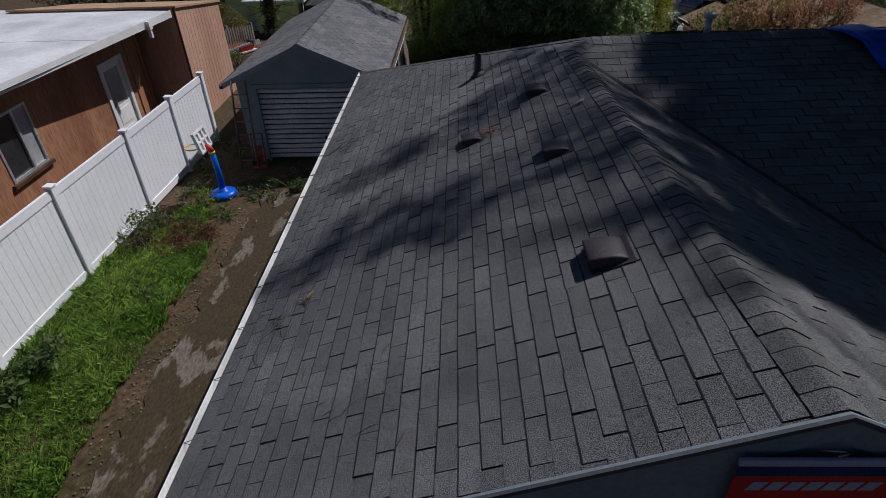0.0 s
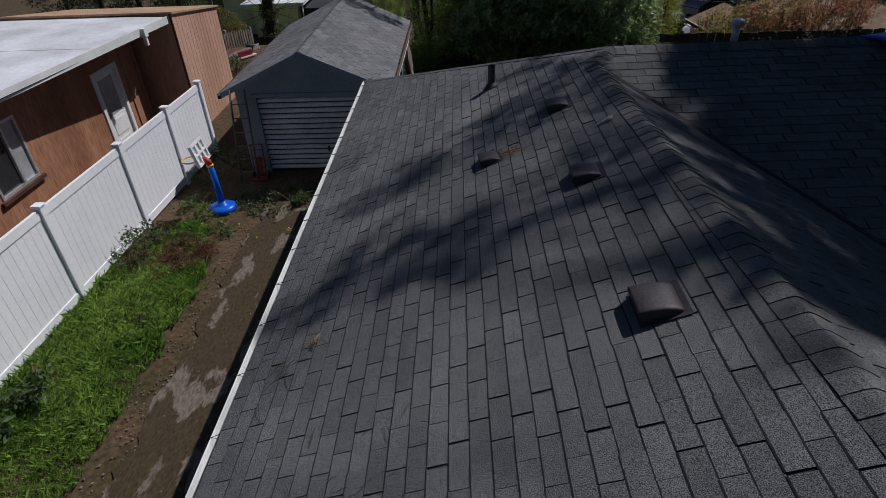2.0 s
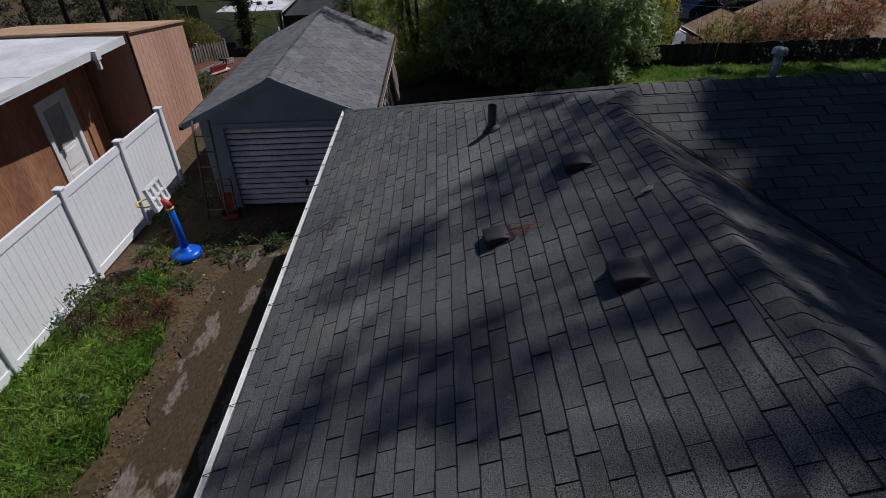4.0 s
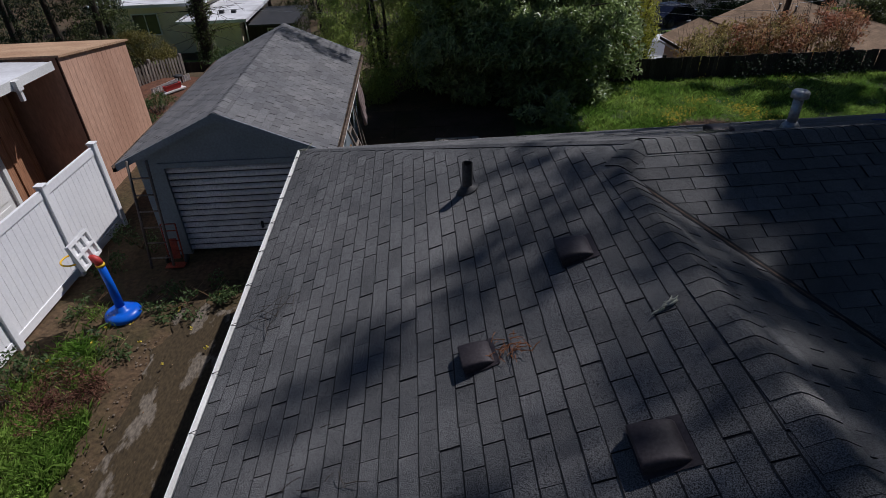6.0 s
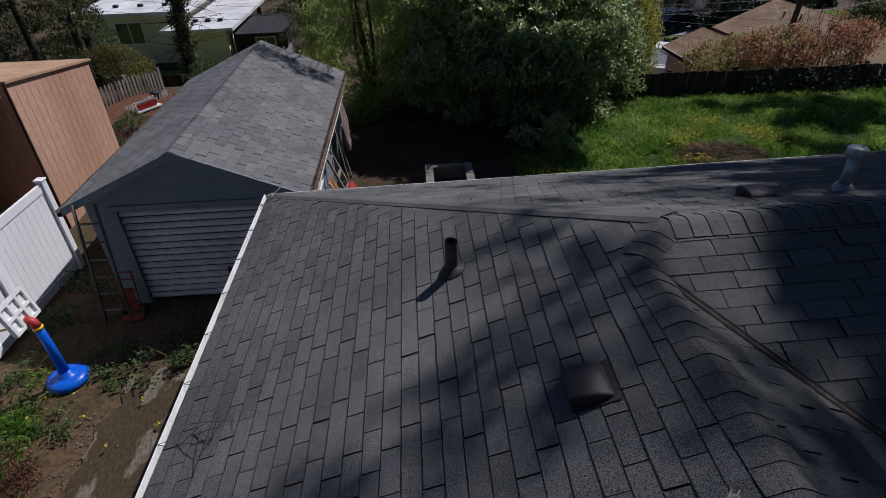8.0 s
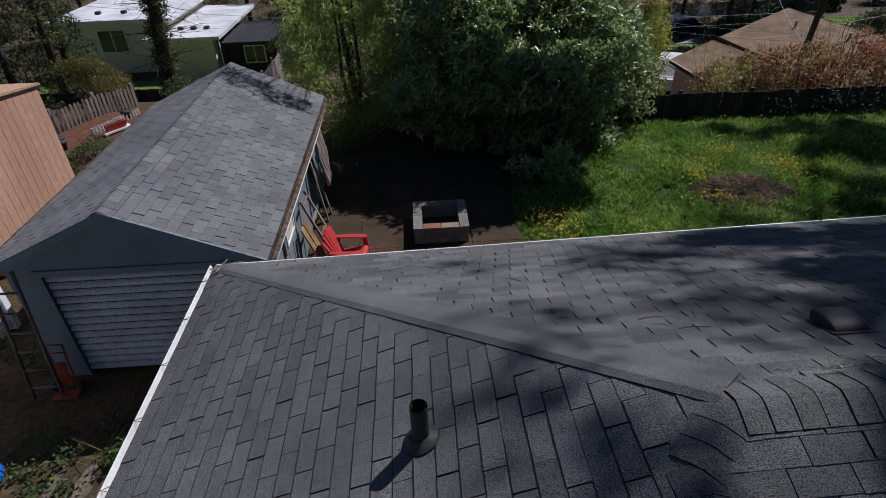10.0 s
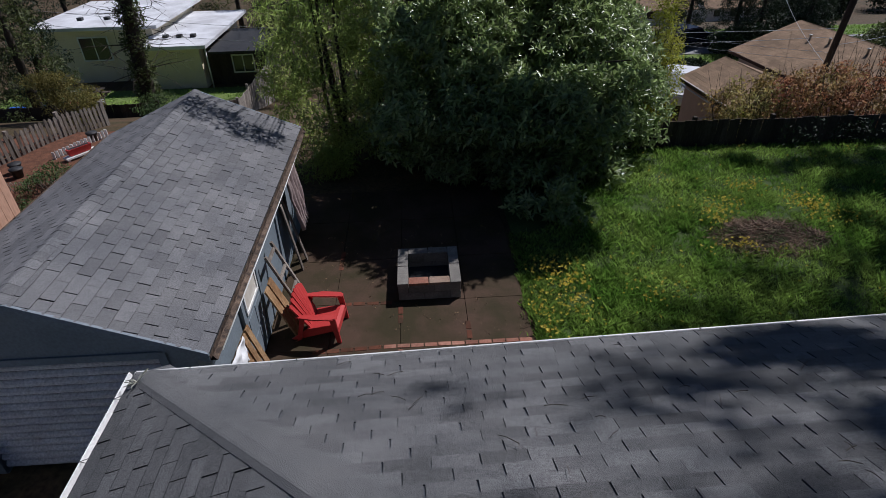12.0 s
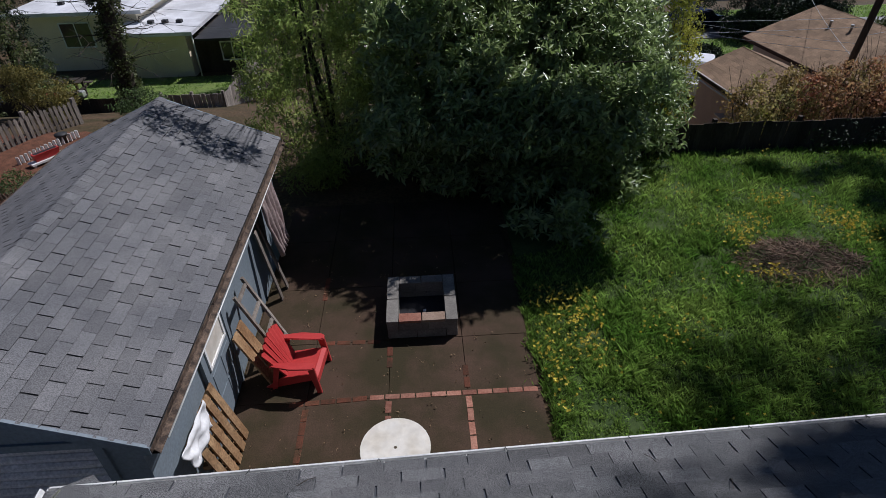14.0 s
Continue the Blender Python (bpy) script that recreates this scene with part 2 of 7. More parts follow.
def cap_row(p0, p1, side_a, side_b, parent, material, wa=0.16, wb=0.16, step=0.134, lift=0.009, lip=0.012, seed=5, name="ridge_cap"):
    """Bent cap shingles lapped along a ridge or hip from p0 to p1; the sides point down the two slopes, wa and wb wide, and the edge on side a stands up by lip."""
    rnd = random.Random(seed)
    p0, p1 = Vector(p0), Vector(p1)
    d = (p1 - p0).normalized()
    a, b = Vector(side_a).normalized(), Vector(side_b).normalized()
    upv = -(a + b).normalized() if (a + b).length > 0.05 else Vector((0, 0, 1))
    prof = []
    for s in (-1, -0.62, -0.3, 0, 0.3, 0.62, 1):
        side = a * wa if s < 0 else b * wb
        prof.append(side * abs(s) + upv * (0.012 * (1 - abs(s)) - 0.02 * (1 - min(1, abs(s) / 0.3)) * 0.5 + (lip - 0.012) * 0.6 * max(0, -s) - 0.004 * max(0, s)))
    count = max(1, int((p1 - p0).length / step))
    step = (p1 - p0).length / count
    ln = step + 0.02
    verts = []
    for q, hh in ((0, lift), (ln, lift * 0.25)):
        for off in prof:
            verts.append(off + d * q + upv * hh)
    n = len(prof)
    for q, hh in ((0, lift), (ln, lift * 0.25)):
        for i, off in enumerate(prof):
            verts.append(off + d * q + upv * (hh - (lip + 0.006 if i == 0 else 0.014)))
    faces = []
    for i in range(n - 1):
        faces.append((i, i + 1, n + i + 1, n + i))
        faces.append((2 * n + i, 2 * n + i + 1, i + 1, i))
    faces.append((0, n, 3 * n, 2 * n))
    faces.append((n - 1, 2 * n + n - 1, 4 * n - 1, 2 * n - 1))
    me = bpy.data.meshes.new(name)
    me.from_pydata([tuple(v) for v in verts], [], faces)
    me.update()
    bm = bmesh.new()
    bm.from_mesh(me)
    bmesh.ops.recalc_face_normals(bm, faces=bm.faces)
    bm.to_mesh(me)
    bm.free()
    me.materials.append(material)
    me.materials.append(M["deck"])
    top = 2 * (n - 1)
    for pl in me.polygons:
        pl.material_index = 1 if abs(pl.normal.dot(d)) > 0.7 or pl.index >= top else 0
    for i in range(count):
        ob = new(name, me)
        ob.parent = parent
        ob.matrix_local = Matrix.Translation(p0 + d * (i * step) + upv * rnd.uniform(0, 0.003)) @ Matrix.Rotation(rnd.uniform(-0.006, 0.006), 4, upv)


# ---- the house ----
S = 0.385                       # rise of the roof for each metre
EZ = 2.31                       # roof height at the eaves
RX, RY = 3.76, -3.62            # the two ridges, the first at the gable
BX = 3.57                       # where the first ridge, running askew, meets the long wing
YF, YB = -10.05, -0.05            # front gable edge, back eave
XE, XR = 11.5, 6.78              # end of the long wing, far eave of the front wing
RZ = EZ + S * RX
MZ = 3.79                       # the long wing's ridge stands a little higher
JX = (MZ - EZ) / S              # where the left slope reaches that ridge
run = math.hypot(1, S)
house = empty("house", "single-storey house with hipped grey shingle roof", "house")
ylow = -7.42                    # front eave of the long wing
fs = (MZ - EZ) / (RY - ylow)
K = 0.032                       # the long wing stands a little askew
kl = math.hypot(1, K)
yl = RY - K * JX - (RY - ylow) * kl
BZ = EZ + S * BX
vy = yl + K * BX + (BZ - EZ) / fs * kl
ridge_a, ridge_b = Vector((RX, YF, RZ)), Vector((BX, vy, BZ))
ua, ub = RX * run, BX * run
# the ridge line drawn on to the hip
hm = (JX * run) / (RY - YB)
rm = (ub - ua) / (vy - YF)
hs = (ua + hm * (YB - YF)) / (hm - rm)
left = shingled_slope("roof_deck", (0, YF, EZ), (0, 1, 0), (1, 0, S),
                      [(0, ua), (0, 0), (YB - YF, 0), (hs, ua + rm * hs)], house, (M["deck"], M["shingle"], M["shingle_field"]),
                      "worn grey three-tab asphalt shingle slope", worn_shade=0.01, gap=0.004, thick=0.0055, phase=0.707 % 0.305, pieces=(0.27, 4.67, 0.5, 3.4))
shingled_slope("roof_deck", (0, YF, EZ), (0, 1, 0), (1, 0, S), [(hs, ua + rm * hs), (RY - YF, JX * run), (vy - YF, ub)], house,
               (M["deck"], M["shingle"], M["shingle_field"]), "grey shingle saddle between the ridges", phase=0.707 % 0.305, seed=9, thick=0.007, gap=0.0045)
back_u = (YB - RY)
bup = Vector((K, -1, 0)).normalized()
bs = (MZ - EZ) / ((back_u + K * JX) / kl)
rend = RY + K * (XE - JX)
bq = math.hypot(1, bs)
to_s = lambda x, y: ((x * 1 + (y - YB) * K) / kl, (x * K - (y - YB)) / kl * bq)
back = shingled_slope("roof_deck", (0, YB, EZ), (1, K, 0), (bup.x, bup.y, bs),
                      [to_s(0, YB), to_s(XE, YB + K * XE), to_s(XE, rend), to_s(JX, RY)], house,
                      (M["drip"], M["shingle"], M["shingle_back"]), "grey asphalt shingle slope over the yard", seed=2, thick=0.01, gap=0.0045)
fq = math.hypot(1, fs)
to_f = lambda x, y: ((x + (y - yl) * K) / kl, (y - yl - x * K) / kl * fq)
drop = Vector((0, 0, 0.03))     # the far side starts lower, under the rounded caps
eave_f = Vector((XR, YF, EZ))
nr = (ridge_b - ridge_a).cross(eave_f - ridge_a + drop).normalized()
nr = nr if nr.z > 0 else -nr
front_z = lambda x, y: EZ + fs * (y - yl - x * K) / kl
right_z = lambda x, y: ridge_a.z - 0.03 - (nr.x * (x - RX) + nr.y * (y - YF)) / nr.z


def valley(x):
    """Where the two far slopes meet."""
    lo, hi = -9.5, RY
    for _ in range(50):
        mid = (lo + hi) / 2
        lo, hi = (mid, hi) if front_z(x, mid) < right_z(x, mid) else (lo, mid)
    return Vector((x, lo, front_z(x, lo)))


v_top, v_low = valley(BX + 0.02), valley(XR)
front = shingled_slope("roof_deck", (0, yl, EZ), (1, K, 0), (-K / kl, 1 / kl, fs),
                       [to_f(XR, v_low.y), to_f(XE, yl + K * XE), to_f(XE, rend), to_f(JX, RY), to_f(BX, vy)], house,
                       (M["deck"], M["shingle"], M["shingle_field"]), "weathered shingle slope in tree shade", seed=3, thick=0.007, gap=0.004)
ra = (ridge_b - ridge_a).normalized()
rup = nr.cross(ra).normalized()
rup = rup if rup.z > 0 else -rup
ro = ridge_a - drop - rup * (ridge_a - drop - eave_f).dot(rup)
to_r = lambda p: ((Vector(p) - ro).dot(ra), (Vector(p) - ro).dot(rup))
right = shingled_slope("roof_deck", ro, ra, rup, [to_r(eave_f), to_r(ridge_a - drop), to_r(ridge_b - drop), to_r(v_low)], house,
                       (M["deck"], M["shingle"], M["shingle_field"]), "grey shingle slope in tree shade", seed=4, thick=0.008, gap=0.004)
cap_row(ridge_a + Vector((0, 0.02, 0.004)), ridge_b + Vector((0, 0, 0.004)), Vector((-1, 0, -S)), -rup + Vector((0, 0, -0.04)), left, M["shingle"], 0.145, 0.17, lip=0.011)
cap_row((JX + 0.0, RY - 0.002, MZ + 0.004), (XE, rend, MZ + 0.012), (K, -1, -fs), (-K, 1, -bs), back, M["shingle"], 0.17, 0.19, lift=0.01, lip=0.012)
NL, NB_, NF_ = Vector((-S, 0, 1)).normalized(), Vector((-K * bs / kl, bs / kl, 1)).normalized(), Vector((K * fs / kl, -fs / kl, 1)).normalized()


def down_side(n, h, toward):
    """The direction in a slope of normal n at right angles to the hip h, on the side of toward."""
    v = n.cross(h).normalized()
    return v if v.dot(Vector(toward)) > 0 else -v


lk = Vector((JX, RY, MZ)) - ridge_b
cap_row(ridge_b + Vector((0, 0, 0.006)), ridge_b + lk * 0.94 + Vector((0, 0, 0.004)), down_side(NL, lk, (-1, 1, 0)), down_side(NF_, lk, (1, -1, 0)), left, M["shingle"], 0.14, 0.12, step=0.12, lift=0.007, lip=0.009)
hp = Vector((JX, RY - YB, MZ - EZ))
cap_row((0.03, YB - 0.03, EZ + 0.016), (JX * 0.985, YB + (RY - YB) * 0.985, MZ - 0.006), down_side(NL, hp, (-1, -1, 0)), down_side(NB_, hp, (1, 1, 0)), left, M["shingle_field"], 0.07, 0.3, step=9.0, lift=0.0, lip=0.013, name="hip_cap")

# walls under the roof, with a gable to the front
bm = bmesh.new()
W = 0.35
for a, b in (((W, YF + 0.3), (W, YB - W)), ((W, YB - W), (XE - 0.3, YB - W)), ((XE - 0.3, YB - W), (XE - 0.3, ylow + W)),
             ((XE - 0.3, ylow + W), (XR - W, ylow + W)), ((XR - W, ylow + W), (XR - W, YF + 0.3)), ((XR - W, YF + 0.3), (W, YF + 0.3))):
    d = Vector((b[0] - a[0], b[1] - a[1], 0)).normalized()
    nn = Vector((-d.y, d.x, 0)) * 0.15
    prism(bm, [(a[0], a[1], -0.1), (b[0], b[1], -0.1), (b[0], b[1], EZ + 0.02), (a[0], a[1], EZ + 0.02)], nn)
part("wall", bm, M["grey_siding"], house, "blue-grey painted siding wall")
bm = bmesh.new()
prism(bm, [(0.02, YF + 0.012, EZ - 0.03), (XR - 0.02, YF + 0.012, EZ - 0.03), (RX, YF + 0.012, RZ - 0.03)], (0, 0.25, 0))
part("gable_wall", bm, M["blue_paint"], house, "blue-grey painted gable wall")
for x1 in (0, XR):
    bm = bmesh.new()
    prism(bm, [(RX, YF - 0.008, RZ + 0.012), (x1, YF - 0.008, EZ + 0.012), (x1, YF - 0.008, EZ - 0.17), (RX, YF - 0.008, RZ - 0.17)], (0, 0.02, 0))
    board = part("rake_board", bm, M["blue_paint"], house, "blue-grey painted rake board")
    bm = bmesh.new()
    prism(bm, [(RX, YF - 0.03, RZ + 0.02), (x1, YF - 0.03, EZ + 0.02), (x1, YF - 0.03, EZ - 0.012), (RX, YF - 0.03, RZ - 0.012)], (0, 0.021, 0))
    part("drip_edge", bm, M["drip"], board, "grey painted metal drip edge")
# soffit boards
boxes("soffit", [(0.0, W, YF + 0.05, YB, EZ - 0.12, EZ - 0.1), (0, XE, YB - W, YB, EZ - 0.12, EZ - 0.1)], M["white_paint"], house)


def gutter(name, p0, p1, out, parent, material, w=0.1, hangers=0.6, deep=1.0):
    """An open gutter with a folded front lip and wire hangers."""
    p0, p1, out = Vector(p0), Vector(p1), Vector(out)
    prof = [(0, 0), (0, -0.09), (0.07, -0.095), (w - 0.012, -0.05), (w, 0), (w + 0.012, 0.002), (w + 0.012, -0.006), (w + 0.004, -0.012), (w - 0.006, -0.056), (0.072, -0.102), (-0.004, -0.097), (-0.004, 0)]
    prof = [(x, z * deep) for x, z in prof]
    bm = bmesh.new()
    a = [bm.verts.new(p0 + out * x + Vector((0, 0, z))) for x, z in prof]
    b = [bm.verts.new(p1 + out * x + Vector((0, 0, z))) for x, z in prof]
    for i in range(len(prof)):
        j = (i + 1) % len(prof)
        bm.faces.new((a[i], a[j], b[j], b[i]))
    bm.faces.new(a)
    bm.faces.new(b[::-1])
    g = part(name, bm, material, parent)
    d = (p1 - p0)
    n = int(d.length / hangers)
    for i in range(n):
        c = p0 + d * ((i + 0.5) / n)
        t = d.normalized() * 0.035
        bm = bmesh.new()
        tube(bm, [c - t + out * (-0.05) + Vector((0, 0, 0.02)), c + out * (w + 0.006) + Vector((0, 0, 0.006)), c + t + out * (-0.05) + Vector((0, 0, 0.02))], 0.0035, 5)
        part("hanger", bm, M["deck"], g, "black wire gutter hanger")
    return g


gutter("gutter", (-0.01, YF, EZ - 0.012), (-0.01, YB + 0.04, EZ - 0.012), (-1, 0, 0), house, M["white_metal"], 0.045)
gutter("gutter", (0.0, YB + 0.008, EZ - 0.012), (XE, YB + 0.008 + K * XE, EZ - 0.012), (0, 1, 0), house, M["white_metal"], 0.03, 0.9)

# ---- the garage ----
GX, GZ, GE = -1.42, 2.74, 1.94
GL, GR, GF, GB = -3.24, 0.40, 0.55, 6.75
garage = empty("garage", "small detached garage with grey shingle gable roof", "garage")
gl = GX - GL
gs = (GZ - GE) / gl
gsl = math.hypot(gl, GZ - GE)
gm = (M["deck"], M["garage_shingle"], M["garage_field"])
shingled_slope("roof_deck", (GR, GF, GE), (0, 1, 0), (-1, 0, (GZ - GE) / (GR - GX)), [(0, 0), (0, gsl), (GB - GF, gsl), (GB - GF, 0)], garage, gm, "light grey shingle roof slope", ex=0.14, seed=6, thick=0.012, gap=0.005)
gdeck = shingled_slope("roof_deck", (GL, GF, GE), (0, 1, 0), (1, 0, gs), [(0, gsl), (0, 0), (GB - GF, 0), (GB - GF, gsl)], garage, gm, "light grey shingle roof slope", ex=0.14, seed=7, thick=0.012, gap=0.005)
cap_row((GX, GF, GZ + 0.012), (GX, GB, GZ + 0.012), (-1, 0, -gs), (1, 0, -gs), gdeck, M["garage_shingle"], 0.12, 0.12, 0.14, 0.005)
wx0, wx1, wy0, wy1 = -3.0, 0.16, 0.74, 6.55
dx0, dx1, dz = -2.56, -0.22, 1.76
for it in ((wx0, wx0 + 0.1, wy0 + 0.1, wy1 - 0.1, -0.1, GE + 0.02), (wx1 - 0.1, wx1, wy0 + 0.1, wy1 - 0.1, -0.1, GE + 0.05), (wx0, wx1, wy1 - 0.1, wy1, -0.1, GE)):
    boxes("wall", [it], M["blue_paint"], garage, "blue-grey painted garage wall")
bm = bmesh.new()
prism(bm, [(wx0, wy0, -0.1), (dx0, wy0, -0.1), (dx0, wy0, dz), (dx1, wy0, dz), (dx1, wy0, -0.1), (wx1, wy0, -0.1), (wx1, wy0, GE + 0.08), (GX, wy0, GZ - 0.05), (wx0, wy0, GE + 0.08)], (0, 0.1, 0))
part("front_wall", bm, M["blue_paint"], garage, "blue-grey painted gable front")
bm = bmesh.new()
prism(bm, [(wx0, wy1, GE), (wx1, wy1, GE), (GX, wy1, GZ - 0.06)], (0, -0.1, 0))
part("gable_wall", bm, M["blue_paint"], garage)
for x1 in (GL, GR):
    for yy in (GF - 0.01, GB - 0.02):
        bm = bmesh.new()
        prism(bm, [(GX, yy, GZ + 0.012), (x1, yy, GE + 0.012), (x1, yy, GE - 0.11), (GX, yy, GZ - 0.11)], (0, 0.03, 0))
        part("rake_board", bm, M["blue_paint"], garage)
boxes("door_frame", [(dx0 - 0.09, dx0, wy0 - 0.025, wy0 + 0.02, 0, dz + 0.09), (dx1, dx1 + 0.09, wy0 - 0.025, wy0 + 0.02, 0, dz + 0.09), (dx0, dx1, wy0 - 0.025, wy0 + 0.02, dz, dz + 0.09)], M["blue_paint"], garage)
# corrugated roll-up door
door_metal = surf("weathered_steel_door", (0.48, 0.46, 0.45), (0.64, 0.62, 0.61), 2.0, 35, 0.6, 0.1, grain=0.25)
gdoor = boxes("roll_up_door", [(dx0, dx1, wy0 + 0.07, wy0 + 0.085, 0.03, dz)], M["deck"], garage, "weathered grey corrugated roll-up door")
nsl = 14
for k in range(nsl):
    z0 = 0.04 + (dz - 0.05) * k / nsl
    p_ = (dz - 0.05) / nsl
    bm = bmesh.new()
    prism(bm, [(dx0, wy0 + 0.07, z0), (dx0, wy0 + 0.035, z0 + 0.012), (dx0, wy0 + 0.026, z0 + p_ * 0.3), (dx0, wy0 + 0.03, z0 + p_ * 0.5), (dx0, wy0 + 0.052, z0 + p_ * 0.7), (dx0, wy0 + 0.07, z0 + p_ * 0.78)], (dx1 - dx0, 0, 0))
    part("slat", bm, door_metal, gdoor)
boxes("handle", [(-1.16, -1.12, wy0 - 0.02, wy0 + 0.03, 0.48, 0.6)], M["deck"], gdoor)

# ---- vinyl fence ----
FX = lambda y: -4.39 + 0.03 * y
POSTS = [-8.4, -6.15, -3.9, -1.64, 0.25, 1.95]
FT = 1.75
fence = empty("vinyl_fence", "white vinyl privacy fence along the side yard", "fence")


def fence_post(y):
    m = pose(FX(y), y, 0)
    post = boxes("post", [(-0.06, 0.06, -0.06, 0.06, -0.15, FT + 0.02)], M["vinyl"], fence, bevel=0.006, m=m)
    boxes("cap", [(-0.075, 0.075, -0.075, 0.075, FT + 0.02, FT + 0.05)], M["vinyl"], post, bevel=0.008, m=m)


for ya, yb in zip(POSTS, POSTS[1:]):
    m = pose(FX(ya), ya, 0, 0, 0, math.degrees(math.atan2(-(FX(yb) - FX(ya)), yb - ya)))
    ln = math.hypot(yb - ya, FX(yb) - FX(ya))
    fence_post(ya)
    boxes("rail", [(-0.025, 0.025, 0.06, ln - 0.06, FT - 0.17, FT - 0.02)], M["vinyl"], fence, bevel=0.004, m=m)
    boxes("rail", [(-0.025, 0.025, 0.06, ln - 0.06, 0.03, 0.18)], M["vinyl"], fence, bevel=0.004, m=m)
    nb = int(round((ln - 0.12) / 0.15))
    bw = (ln - 0.12) / nb
    for k in range(nb):
        boxes("board", [(-0.011, 0.011, 0.06 + k * bw + 0.004, 0.06 + (k + 1) * bw - 0.004, 0.17, FT - 0.16)], M["vinyl"], fence, m=m)
fence_post(POSTS[-1])

# ---- brown house next door ----
NX = -6.2
nh = empty("neighbour_house", "brown plywood house with white flat roof", "house")
def wall_with_openings(name, x0, x1, y0, y1, z1, holes, parent, material, label=""):
    """A wall along y with thickness x0..x1; holes are (ya, yb, za, zb)."""
    cuts = sorted({y0, y1, *[h[0] for h in holes], *[h[1] for h in holes]})
    bm = bmesh.new()
    for ya, yb in zip(cuts, cuts[1:]):
        spans = [(-0.1, z1)]
        for h in holes:
            if h[0] <= ya and yb <= h[1]:
                spans = [(-0.1, h[2]), (h[3], z1)]
        for za, zb in spans:
            if zb > za + 1e-6:
                add_box(bm, x0, x1, ya, yb, za, zb)
    bmesh.ops.remove_doubles(bm, verts=bm.verts, dist=1e-4)
    return part(name, bm, material, parent, label)


NWIN, NDOOR = (-2.62, -1.56, 1.16, 2.36), (1.06, 1.98, 0.12, 2.2)
wall_with_openings("wall", NX - 0.15, NX, -10, 3.0, 2.86, [NWIN, NDOOR], nh, M["brown_ply"], "brown stained plywood wall")
boxes("wall", [(-13, NX - 0.15, -10, -9.85, -0.1, 2.86)], M["brown_ply"], nh)
boxes("wall", [(-13, -12.85, -9.85, 2.85, -0.1, 2.86)], M["brown_ply"], nh)
boxes("wall", [(-13, NX - 0.15, 2.85, 3.0, -0.1, 2.86)], M["brown_ply"], nh)
EV = lambda y: -5.24 + 0.0855 * (y - 3.21)      # the eave runs a little askew
bm = bmesh.new()
prism(bm, [(-13.4, -10.4, 2.88), (EV(-10.4), -10.4, 2.88), (EV(3.21), 3.21, 2.88), (-13.4, 4.3, 2.88)], (0, 0, 0.09))
part("roof", bm, M["membrane"], nh, "white flat roof membrane")
bm = bmesh.new()
prism(bm, [(EV(-10.4), -10.4, 2.82), (EV(3.21), 3.21, 2.82), (EV(3.21), 3.21, 2.985), (EV(-10.4), -10.4, 2.985)], (0.025, 0, 0))
part("fascia", bm, M["white_paint"], nh)
bm = bmesh.new()
prism(bm, [(EV(3.21), 3.215, 2.85), (-13.4, 4.305, 2.85), (-13.4, 4.305, 2.985), (EV(3.21), 3.215, 2.985)], (0, 0.025, 0))
part("fascia", bm, M["dark_trim"], nh, "dark wooden roof edge")
bm = bmesh.new()
prism(bm, [(NX, -10, 2.862), (EV(-10) - 0.02, -10, 2.862), (EV(3.1) - 0.02, 3.1, 2.862), (NX, 3.1, 2.862)], (0, 0, 0.012))
part("soffit", bm, M["brown_ply"], nh)
BX0, BX1, BY0, BY1, BT0, BT1 = -9.5, -5.2, 3.42, 6.28, 3.0, 2.6
SHED_PLY = surf("sun_faded_plywood", (0.44, 0.25, 0.17), (0.56, 0.34, 0.24), 1.0, 25, 0.9, 0.25, grain=0.15, stretch=(1, 1, 0.25))
box_ob = empty("brown_shed", "brown grooved plywood storage shed with sloping roof", "shed")
shed_top = lambda y: BT0 + (BT1 - BT0) * (y - BY0) / (BY1 - BY0)
boxes("wall", [(BX0, BX1 - 0.06, BY0, BY0 + 0.05, -0.1, BT0)], SHED_PLY, box_ob)
boxes("wall", [(BX0, BX1 - 0.06, BY1 - 0.05, BY1, -0.1, BT1)], SHED_PLY, box_ob)
for x0, x1, y0, y1, mat in ((BX0, BX0 + 0.05, BY0 + 0.05, BY1 - 0.05, SHED_PLY), (BX1 - 0.06, BX1 - 0.02, BY0, BY1, M["dark_trim"])):
    bm = bmesh.new()
    prism(bm, [(x0, y0, -0.1), (x0, y1, -0.1), (x0, y1, shed_top(y1)), (x0, y0, shed_top(y0))], (x1 - x0, 0, 0))
    part("wall", bm, mat, box_ob)
nbd = 14
bwd = (BY1 - BY0) / nbd
for k in range(nbd):
    y0, y1 = BY0 + k * bwd + 0.005, BY0 + (k + 1) * bwd - 0.005
    bm = bmesh.new()
    prism(bm, [(BX1 - 0.02, y0, -0.05), (BX1 - 0.02, y1, -0.05), (BX1 - 0.02, y1, shed_top(y1)), (BX1 - 0.02, y0, shed_top(y0))], (0.02, 0, 0))
    part("panel", bm, SHED_PLY, box_ob)
bm = bmesh.new()
prism(bm, [(BX0 - 0.05, BY0 - 0.05, BT0 + 0.005), (BX1 + 0.05, BY0 - 0.05, BT0 + 0.005), (BX1 + 0.05, BY1 + 0.06, BT1 - 0.008), (BX0 - 0.05, BY1 + 0.06, BT1 - 0.008)], (0, 0, 0.045))
part("roof", bm, M["tan_roof"], box_ob, "tan weathered roof sheet")

